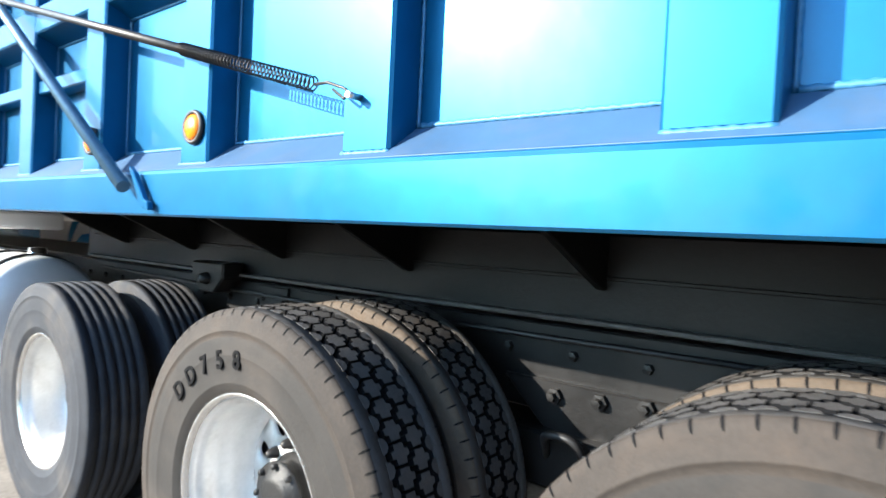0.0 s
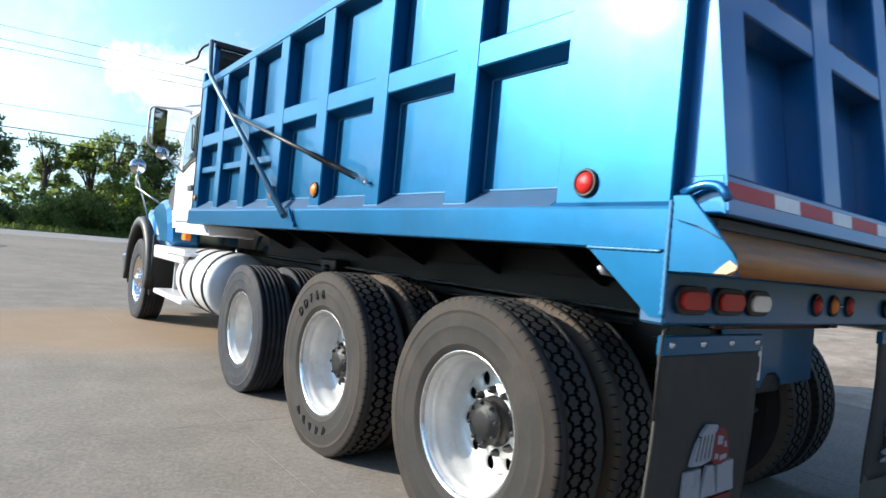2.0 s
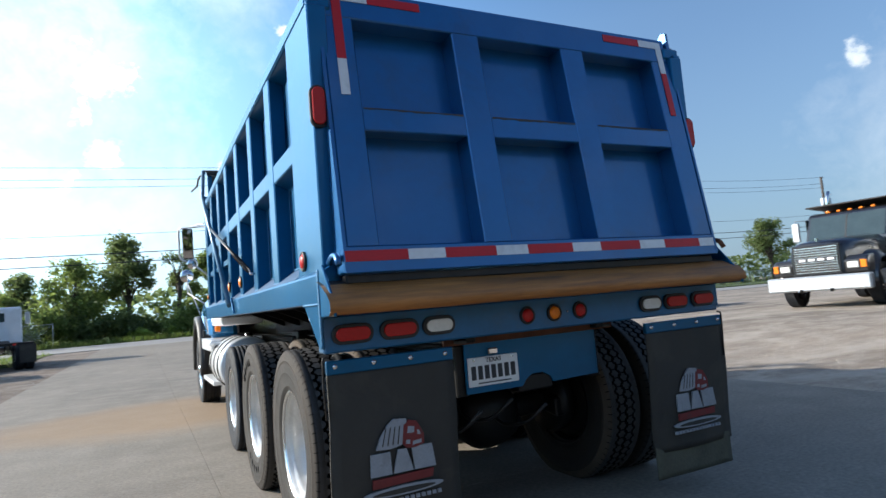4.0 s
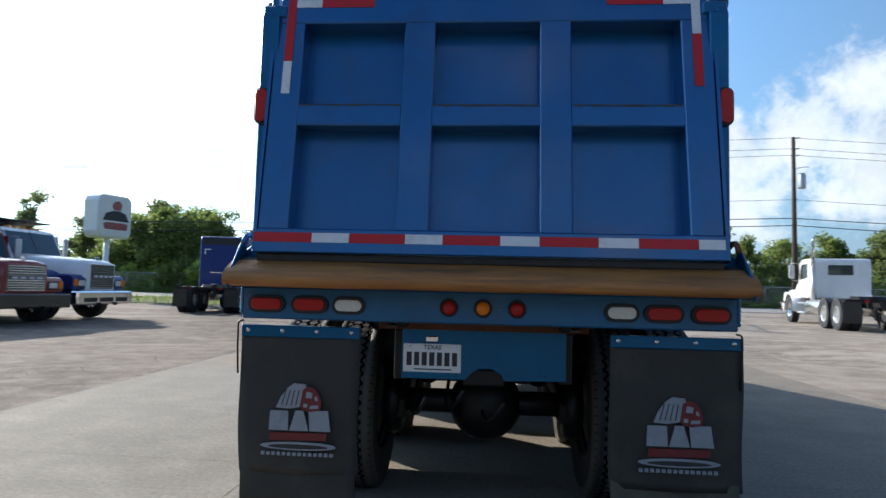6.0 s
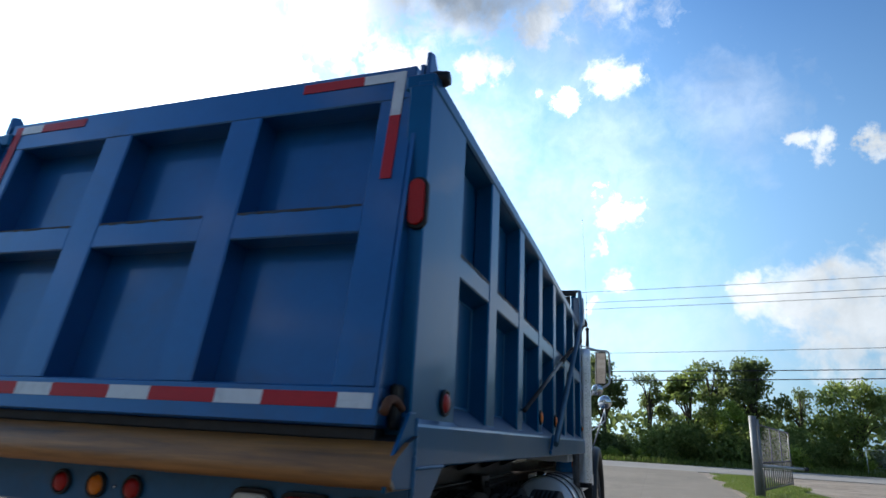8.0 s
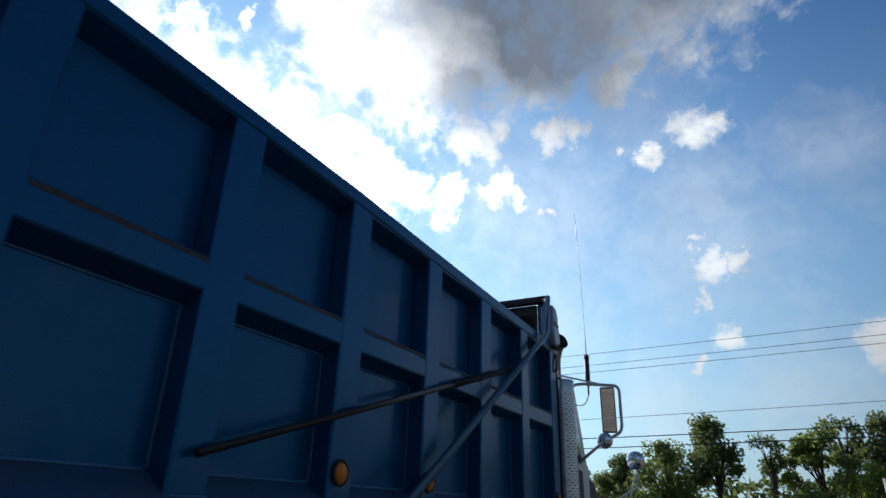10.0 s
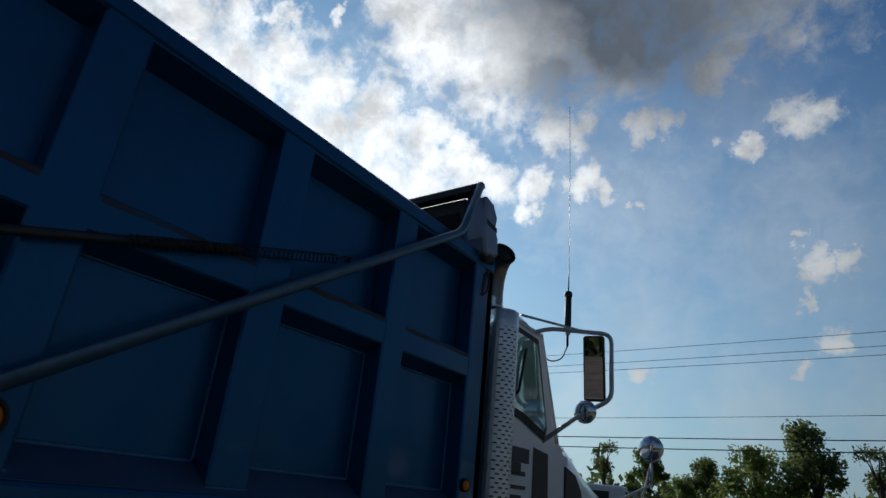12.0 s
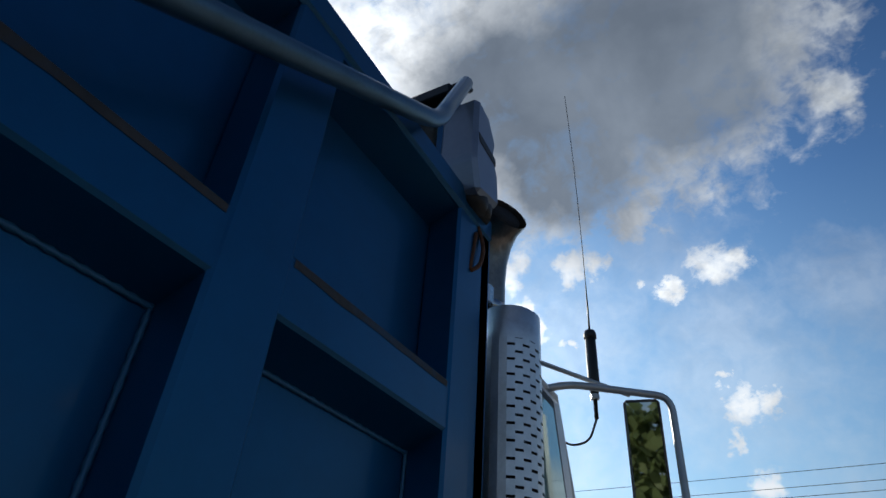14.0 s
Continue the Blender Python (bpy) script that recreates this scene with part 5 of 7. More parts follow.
# ---- tarp arms on both sides
for s in (-1, 1):
    x = s * 1.252
    foot, bend, tip = Vector((x, 2.84, 1.335)), Vector((s * 1.235, 4.888, 2.632)), Vector((s * 1.197, 5.070, 2.99))
    arm = part("tarp_arm", tube(rounded([foot, bend, tip], 0.07), 0.0215, 12), ARM_PIPE, truck, "bent blue-grey tarp arm")
    part("arm_end", tube([tip - Vector((0, 0.005, 0.0)), tip + Vector((s * 0.0, 0.03, 0.0))], 0.010, 8), BLACK_STEEL, arm)
    hk = prism([(2.80, 1.38), (2.83, 1.40), (2.745, 1.275), (2.70, 1.265), (2.705, 1.29), (2.725, 1.295)], "x", *xs(s, 1.225, 1.245), 0.003)
    part("arm_bracket", hk, BLUE, arm, "hooked pivot bracket")
    pivot = foot.lerp(bend, 0.648)
    low = Vector((s * 1.215, 1.905, 1.528))
    # the coil sits at the foot of one rod and at the head of the other
    if s > 0:
        pivot, low = Vector((s * 1.215, 1.86, 1.515)), Vector((s * 1.222, 4.20, 2.228))
    rod_end = pivot.lerp(low, 0.80)
    rod = part("spring_rod", tube([pivot, rod_end], 0.0135, 10), DARK_STEEL, arm, "dark telescoping spring rod")
    coil = []
    turns = 40
    a0, a1 = pivot.lerp(low, 0.70 if s < 0 else 0.66), pivot.lerp(low, 0.955 if s < 0 else 0.97)
    d = (a1 - a0).normalized()
    u = Vector((1, 0, 0)).cross(d).normalized()
    w = d.cross(u)
    for k in range(turns * 8 + 1):
        t = k / (turns * 8)
        ang = k / 8 * 2 * math.pi
        coil.append(a0.lerp(a1, t) + (u * math.cos(ang) + w * math.sin(ang)) * 0.0175)
    part("coil_spring", tube(coil, 0.0022, 4), DARK_STEEL, rod, "dark coil spring", True)
    eye = [a1, a1.lerp(low, 0.4) + Vector((0, 0, 0.012)), low + Vector((0, 0.01, 0.012)), low + Vector((0, -0.012, 0)), low + Vector((0, 0.005, -0.012)),
           a1.lerp(low, 0.6)]
    part("spring_eye", tube(eye, 0.004, 5), DARK_STEEL, rod, "", True)
    part("eye_bolt", tube([(s * X_OUT, 1.89, 1.522), (s * 1.225, 1.89, 1.522)], 0.008, 8), STEEL, rod)

TARP_MESH = mat("grey_tarp_mesh", (0.07, 0.066, 0.06), 0.8, 0, 0.4, 40.0, 0.5, 90.0)
# tarp roll, wind deflector and motor across the body front
part("tarp_bar", tube([(-1.20, 5.075, 2.995), (1.20, 5.075, 2.995)], 0.014, 8), DARK_STEEL, truck, "dark tarp cross bar")
part("tarp_roll", tube([(-1.08, 5.13, 2.80), (1.06, 5.13, 2.80)], 0.075, 18), TARP_AND_HOLLOW, truck, "rolled black mesh tarp", True)
part("tarp_housing", box(-1.12, 1.09, 5.095, 5.125, 2.70, 2.945, 0.006), TARP_MESH, truck, "dark mesh tarp housing")
defl = part("tarp_header", box(-1.16, 1.16, 5.04, 5.10, 2.945, 2.985, 0.004), DARK_STEEL, truck, "dark tarp header frame")
for s in (-1, 1):
    part("header_post", box(*xs(s, 1.10, 1.15), 5.09, 5.14, 2.68, 2.99, 0.004), BLUE, defl)
motor = part("tarp_motor", prism([(5.08, 2.93), (5.16, 2.91), (5.205, 2.84), (5.195, 2.78), (5.225, 2.73), (5.235, 2.63), (5.11, 2.60), (5.08, 2.70)], "x",
                                 1.12, 1.235, 0.012), SKY_TRIM, truck, "bright metal tarp motor case")
part("motor_can", lathe([(0, 2.59), (0.045, 2.592), (0.05, 2.62), (0.05, 2.72), (0, 2.72)], "z", (1.175, 5.20, 0), 18), BLACK_PLASTIC, motor, smooth=True)
part("motor_collar", prism([(5.09, 2.80), (5.20, 2.785), (5.205, 2.755), (5.10, 2.765)], "x", 1.115, 1.237, 0.004), BLACK_PLASTIC, motor)
part("motor_foot", lathe([(0, 2.585), (0.045, 2.588), (0.052, 2.61), (0.052, 2.66), (0, 2.66)], "z", (1.178, 5.165, 0), 20), BLACK_PLASTIC, motor, "", True)
part("motor_wire", tube(rounded([(1.18, 5.20, 2.59), (1.20, 5.22, 2.50), (1.20, 5.20, 2.43), (1.185, 5.17, 2.40), (1.19, 5.19, 2.53)], 0.04), 0.006, 6), RUSTY,
     motor, "red-brown loose wire", True)
part("crank_handle", tube(rounded([(-1.17, 5.16, 2.99), (-1.22, 5.22, 2.97), (-1.24, 5.30, 2.93), (-1.25, 5.30, 2.86), (-1.30, 5.52, 2.84)], 0.03), 0.012, 8),
     DARK_STEEL, truck, "bent tarp crank", True)

# ---- cab
cab = part("cab", prism([(5.47, 1.22), (6.62, 1.22), (6.62, 1.78), (6.36, 1.82), (6.12, 2.46), (5.95, 2.52), (5.53, 2.52), (5.47, 2.45)], "x", -1.04, 1.04,
                        0.03), WHITE, truck, "white cab with raked windscreen")
for s in (-1, 1):
    door_pts = [(5.60, 1.28), (6.44, 1.28), (6.44, 1.80), (6.32, 1.82), (6.12, 2.43), (5.60, 2.45)]
    win = [(5.66, 1.95), (5.85, 1.93), (6.12, 1.86), (6.14, 1.90), (5.99, 2.36), (5.68, 2.38)]
    door = part("door", prism(door_pts, "x", *xs(s, 1.04, 1.075), 0.008), WHITE, cab, "white cab door")
    part("window_frame", prism([(5.62, 1.91), (5.85, 1.89), (6.14, 1.81), (6.18, 1.88), (6.02, 2.40), (5.64, 2.42)], "x", *xs(s, 1.076, 1.088), 0.004), BLACK_PLASTIC, door)
    # right pane is opaque; its pale green includes the daylight seen through the cab
    part("window_pane", prism(win, "x", *xs(s, 1.089, 1.095)), DARK_GLASS if s < 0 else mat("green_daylit_glass", (0.40, 0.66, 0.64), 0.05, 0.5, 0.1, 3.0, coat=1.0,
         rough_var=0.02), door, "green tinted window")
    part("grab_bar", tube(rounded([(s * 1.095, 5.76, 2.02), (s * 1.11, 5.76, 2.04), (s * 1.11, 5.82, 2.28), (s * 1.095, 5.86, 2.30)], 0.02), 0.008, 6), BLACK_PLASTIC,
         door, "", True)
    part("door_handle", box(*xs(s, 1.076, 1.095), 5.70, 5.86, 1.60, 1.66, 0.006), BLACK_PLASTIC, door)
    for k, (a, b, z0, z1) in enumerate(((5.60, 5.98, 1.66, 1.74), (5.62, 5.94, 1.59, 1.615), (5.60, 5.95, 1.52, 1.54), (5.60, 5.90, 1.47, 1.49))):
        if s > 0:
            part("lettering_bar", box(*xs(s, 1.0755, 1.077), a, b, z0, z1), INK, door)
    if s > 0:
        part("lower_door_panel", prism([(6.03, 1.30), (6.24, 1.30), (6.22, 1.74), (6.03, 1.76)], "x", *xs(s, 1.074, 1.080), 0.003), BLACK_PLASTIC, door, "black lower door panel")
    part("rain_gutter", tube([(s * 1.06, 5.58, 2.455), (s * 1.06, 6.10, 2.45), (s * 1.06, 6.38, 1.80)], 0.016, 6), WHITE, cab, "", True)
    part("side_vent", prism([(6.54, 1.40), (6.82, 1.40), (6.80, 1.56), (6.70, 1.66), (6.54, 1.70)], "x", *xs(s, 1.030, 1.052), 0.006), BLACK_PLASTIC, cab, "black hood vent")
part("windscreen", prism([(6.37, 1.84), (6.385, 1.85), (6.155, 2.45), (6.14, 2.44)], "x", -0.95, 0.95), DARK_GLASS, cab)
part("rear_window", box(-0.55, 0.55, 5.455, 5.468, 1.95, 2.35, 0.004), DARK_GLASS, cab)
part("roof_lamp", box(-0.06, 0.06, 5.95, 6.05, 2.52, 2.56, 0.012), LENS_AMBER, cab)

hood = bmesh.new()
SECT = [(6.36, 1.045, 1.99, 1.20), (6.55, 1.045, 1.95, 1.20), (6.80, 1.035, 1.88, 1.15), (7.05, 0.98, 1.81, 1.12), (7.7, 0.79, 1.72, 1.10), (8.2, 0.70, 1.62, 1.05), (8.50, 0.64, 1.50, 0.80), (8.56, 0.58, 1.40, 0.75)]
rings = []
for y, hw, zt, zb in SECT:
    ring = []
    for k in range(15):
        a = math.pi * k / 14
        c, sn = math.cos(a), math.sin(a)
        ex = abs(c) ** 0.32 * (1 if c >= 0 else -1)
        ez = sn ** 0.32
        ring.append(hood.verts.new((hw * ex, y, zb + (zt - zb) * ez)))
    rings.append(ring)
for a, b in zip(rings, rings[1:]):
    for i in range(14):
        hood.faces.new((a[i], a[i + 1], b[i + 1], b[i]))
hood.faces.new(rings[0])
hood.faces.new(rings[-1])
hood_ob = part("hood", hood, WHITE, truck, "white sloping hood", True)
part("grille", box(-0.42, 0.42, 8.55, 8.60, 0.85, 1.40, 0.01), CHROME, hood_ob)
part("bumper", box(-1.15, 1.15, 8.58, 8.78, 0.42, 0.78, 0.03), CHROME, truck, "chrome front bumper")
for s in (-1, 1):
    fb = bmesh.new()
    n = 20
    inner, outer_v, top = [], [], []
    for k in range(n + 1):
        a = radians(-8 + 196 * k / n)
        y, z = Y_AXLES["steer"] - 0.66 * math.cos(a), 0.52 + 0.70 * math.sin(a)
        rise = 0.16 * max(0.0, math.sin(a)) * (1.35 if k < n * 0.5 else 0.8)
        inner.append(fb.verts.new((s * 0.62, y, z + rise + 0.10)))
        top.append(fb.verts.new((s * 1.06, y, z + rise * 0.9)))
        outer_v.append(fb.verts.new((s * 1.12, y, z - 0.04)))
    for k in range(n):
        fb.faces.new((inner[k], inner[k + 1], top[k + 1], top[k]))
        fb.faces.new((top[k], top[k + 1], outer_v[k + 1], outer_v[k]))
    fender = part("fender", fb, BLUE_HOOD, hood_ob, "rounded blue front fender", True)
    body_side = prism([(6.46, 0.99), (7.14, 0.99), (7.16, 1.18), (7.42, 1.36), (7.30, 1.47), (7.05, 1.53), (6.84, 1.53), (6.66, 1.44), (6.53, 1.24)], "x", *xs(s, 0.72, 1.09), 0.05)
    part("fender_rear", body_side, BLUE_HOOD, hood_ob, "blue fender flank", False)
    flare = bmesh.new()
    rows_f = []
    for k in range(n + 1):
        a = radians(-6 + 192 * k / n)
        c, sn = math.cos(a), math.sin(a)
        row = []
        for r, x in ((0.63, 1.02), (0.73, 1.03), (0.755, 1.10), (0.74, 1.165), (0.66, 1.175), (0.63, 1.15)):
            row.append(flare.verts.new((s * x, Y_AXLES["steer"] - r * 0.97 * c, 0.52 + r * 1.06 * sn)))
        rows_f.append(row)
    for a, b in zip(rows_f, rows_f[1:]):
        for i in range(6):
            flare.faces.new((a[i], a[(i + 1) % 6], b[(i + 1) % 6], b[i]))
    flare.faces.new(rows_f[0])
    flare.faces.new(rows_f[-1])
    part("wheel_flare", flare, BLACK_PLASTIC, fender, "black rubber wheel flare", True)
    part("splash_guard", box(*xs(s, 0.70, 1.12), 7.06, 7.10, 0.36, 1.10, 0.01), BLACK_PLASTIC, fender)
    # steps, battery box and tank
    box_ob = part("step_box", box(*xs(s, 0.55, 1.16), 5.50, 6.80, 0.84, 0.985, 0.012), WHITE, truck, "white step box under the cab")
    part("box_lip", box(*xs(s, 1.05, 1.19), 5.35, 6.20, 0.925, 0.965, 0.008), WHITE, box_ob)
    part("step_board", box(*xs(s, 0.92, 1.17), 5.40, 6.60, 0.44, 0.495, 0.01), WHITE, box_ob, "white lower step")
    for y in (5.55, 6.45):
        part("step_hanger", box(*xs(s, 0.96, 1.0), y - 0.02, y + 0.02, 0.49, 0.85, 0.004), GALV, box_ob)
    tank = part("fuel_tank", lathe([(0.0, 4.56), (0.16, 4.565), (0.27, 4.585), (0.305, 4.62), (0.308, 5.0), (0.305, 5.66), (0.27, 5.71), (0.16, 5.735), (0, 5.74)], "y",
                                   (s * 0.87, 0, 0.71), 40), TANK, truck, "white cylindrical fuel tank with black straps", True)
    for y in (4.72, 5.08, 5.45):
        part("tank_strap", lathe([(0.310, y - 0.022), (0.318, y - 0.020), (0.318, y + 0.020), (0.310, y + 0.022)], "y", (s * 0.87, 0, 0.71), 40), BLACK_PLASTIC, tank,
             "black tank strap", True)
    part("tank_cap", lathe([(0, 0.05), (0.045, 0.045), (0.05, 0.0)], "z", (s * 0.80, 4.90, 1.005), 16), CHROME, tank, "", True)
    part("clearance_lamp", box(*xs(s, 0.99, 1.055), 5.92, 6.06, 1.075, 1.15, 0.012), LENS_AMBER, truck, "amber cab side lamp")
    part("cab_skirt", box(*xs(s, 0.60, 1.06), 5.08, 6.34, 1.15, 1.257, 0.02, seg=2), WHITE, truck)
    # mirrors
    mir = part("mirror", box(-0.066, 0.066, -0.025, 0.03, -0.205, 0.205, 0.012), BLACK_PLASTIC, truck, "tall black door mirror on a steel loop",
               at=Matrix.Translation((s * 1.315, 6.355, 2.285)) @ Matrix.Rotation(radians(13 if s > 0 else -8), 4, "Z") @ Matrix.Rotation(radians(7.5 if s > 0 else 4), 4, "X"))
    part("mirror_glass", box(-0.056, 0.056, -0.030, -0.0255, -0.19, 0.19), MIRROR, mir)
    loop = rounded([(s * 1.05, 6.0, 2.44), (s * 1.12, 6.10, 2.49), (s * 1.425, 6.36, 2.50), (s * 1.425, 6.36, 2.09), (s * 1.25, 6.30, 1.99), (s * 1.06, 6.15, 1.80)], 0.06)
    arm_ob = part("mirror_loop", tube(loop, 0.014, 8), GALV, truck, "bent steel mirror loop", True)
    part("mirror_stay", tube([(s * 1.02, 5.90, 2.53), (s * 1.28, 6.33, 2.515)], 0.009, 6), GALV, arm_ob, "", True)
    part("convex_mirror", lathe([(0, -0.022), (0.045, -0.019), (0.07, -0.006), (0.072, 0.012), (0.04, 0.03), (0, 0.034)], "y", (s * 1.27, 6.315, 2.01), 24), MIRROR, arm_ob,
         "round convex mirror", True)
    fm = part("fender_mirror", lathe([(0, -0.035), (0.06, -0.030), (0.092, -0.010), (0.098, 0.006), (0.06, 0.045), (0, 0.06)], "y", (s * 1.265, 7.62, 1.94), 28), MIRROR,
              hood_ob, "round chrome fender mirror", True)
    for a, b in (((s * 1.265, 7.64, 1.85), (s * 1.08, 7.70, 1.30)), ((s * 1.265, 7.63, 1.86), (s * 1.265, 7.63, 1.68)), 
                 ((s * 1.265, 7.63, 1.68), (s * 1.06, 7.15, 1.48))):
        part("mirror_strut", tube([a, b], 0.010, 6), GALV, fm, "", True)

# antenna on the right mirror loop
ant = part("antenna_base", tube([(1.16, 6.285, 2.42), (1.16, 6.285, 2.50), (1.16, 6.285, 2.50), (1.16, 6.285, 2.56), (1.16, 6.285, 2.79)], 0.02, 10,
                                radii=[0.008, 0.008, 0.012, 0.023, 0.021]), BLACK_PLASTIC, truck, "black radio antenna base", True)
whip = [(1.16 - 0.05 * t * t, 6.285 + 0.06 * t * t, 2.79 + 1.55 * t) for t in [i / 12 for i in range(13)]]
part("whip", tube(whip, 0.003, 5, radii=[0.005, 0.004] + [0.0019] * 11), DARK_STEEL, ant, "thin steel whip", True)
part("antenna_collar", lathe([(0.022, 2.755), (0.026, 2.758), (0.026, 2.775), (0.022, 2.79), (0.0, 2.80)], "z", (1.16, 6.285, 0), 14), BLACK_PLASTIC, ant, "", True)
part("antenna_nut", lathe([(0.0, 2.495), (0.018, 2.497), (0.018, 2.515), (0.0, 2.517)], "z", (1.16, 6.285, 0), 6), GALV, ant)
part("coax_lead", tube(rounded([(1.16, 6.285, 2.42), (1.13, 6.27, 2.33), (1.06, 6.24, 2.31), (0.98, 6.18, 2.40)], 0.06), 0.0045, 5), BLACK_PLASTIC, ant, "", True)

# exhaust stack with slotted shield
SX, SY = 1.124, 5.385
HX, HY = 1.193, 5.395  # axis of the shield
stack = part("exhaust_pipe", tube([(SX, SY, 0.9), (SX, SY, 2.40)], 0.060, 18), SOOT, truck, "exhaust stack with slotted bright shield", True)
elbow = [(SX, SY, 2.36), (SX, SY, 2.51), (SX + 0.004, SY - 0.002, 2.575), (SX + 0.018, SY - 0.010, 2.634),
         (SX + 0.044, SY - 0.026, 2.678), (SX + 0.086, SY - 0.052, 2.697)]
part("stack_tip", tube(elbow, 0.052, 18, caps=False, radii=[0.056, 0.056, 0.058, 0.062, 0.066, 0.070]), SOOT, stack, "curved sooty stack tip", True)
# near-black plug stands in for the shaded mouth of the pipe
part("tip_shade_plug", tube([elbow[3], elbow[4], Vector(elbow[4]).lerp(Vector(elbow[5]), 0.8)], 0.053, 16), TARP_AND_HOLLOW, stack, "", True)
RS = 0.083
shield = bmesh.new()
lathe([(RS, 2.285), (RS, 2.375), (RS - 0.010, 2.384), (0.055, 2.388)], "z", (HX, HY, 0), 28, shield)
NA = 26
strip = 0.020
z = 0.95
levels = int((2.295 - 0.95) / 0.020)
for j in range(levels):
    z0 = 0.95 + j * strip
    for i in range(NA):
        a0, a1 = 2 * math.pi * i / NA, 2 * math.pi * (i + 1) / NA
        open_slot = (i + (j % 2)) % 2 == 0 and math.cos((a0 + a1) / 2 - 0.45) > -0.05
        hz = 0.0042 if open_slot else 0.0
        for za, zb in (((z0, z0 + strip - hz * 1.6),) if open_slot else ((z0, z0 + strip),)):
            q = [shield.verts.new((HX + RS * math.cos(a), HY + RS * math.sin(a), zz)) for a, zz in ((a0, za), (a1, za), (a1, zb), (a0, zb))]
            shield.faces.new(q)
# near-black tube behind the slots, so that they read dark
part("shield_lining", tube([(HX, HY, 0.9), (HX, HY, 2.36)], 0.076, 24), TARP_AND_HOLLOW, stack, "", True)
part("heat_shield", shield, SHIELD, stack, "bright slotted heat shield", True)
part("stack_clamp", lathe([(0.066, 2.26), (0.072, 2.262), (0.072, 2.288), (0.066, 2.29)], "z", (SX, SY, 0), 20), DARK_STEEL, stack, "", True)
part("tip_clamp", lathe([(0.054, 2.398), (0.060, 2.40), (0.060, 2.425), (0.054, 2.427)], "z", (SX, SY, 0), 20), STEEL, stack, "", True)
part("clamp_bolt", box(SX + 0.03, SX + 0.05, SY - 0.075, SY - 0.045, 2.395, 2.455, 0.004), STEEL, stack)
part("stack_bracket", box(0.55, SX - 0.05, SY - 0.02, SY + 0.02, 2.30, 2.33, 0.004), DARK_STEEL, stack)

# ---------------------------------------------------------------- other trucks
BLACK_PAINT = mat("black_truck_paint", (0.012, 0.012, 0.014), 0.3, 0.1, 0.1, 3.0, coat=0.8)
GRILLE = mat("grille_chrome", (0.55, 0.55, 0.56), 0.2, 0.9, 0.1, 10.0)


def simple_wheel(parent, x, y, dual, rim_mat_key, out):
    w = share("wheel", ME_RIM[rim_mat_key], parent, Matrix.Translation((x, y, 0.503)) @ Matrix.Rotation(0 if out > 0 else math.pi, 4, "Z"))
    share("tyre", ME_TYRE["rib"], w, Matrix())
    if dual:
        w2 = share("wheel", ME_RIM["plain"], parent, Matrix.Translation((x - out * 0.34, y, 0.503)) @ Matrix.Rotation(0 if out > 0 else math.pi, 4, "Z"))
        share("tyre", ME_TYRE["rib"], w2, Matrix())


def loft(sections, n=14, power=0.4):
    bm = bmesh.new()
    rs = []
    for y, hw, zt, zb in sections:
        ring = []
        for k in range(n + 1):
            a = math.pi * k / n
            c, sn = math.cos(a), math.sin(a)
            ring.append(bm.verts.new((hw * abs(c) ** power * (1 if c >= 0 else -1), y, zb + (zt - zb) * sn ** power)))
        rs.append(ring)
    for a, b in zip(rs, rs[1:]):
        for i in range(n):
            bm.faces.new((a[i], a[i + 1], b[i + 1], b[i]))
    bm.faces.new(rs[0])
    bm.faces.new(rs[-1])
    return bm


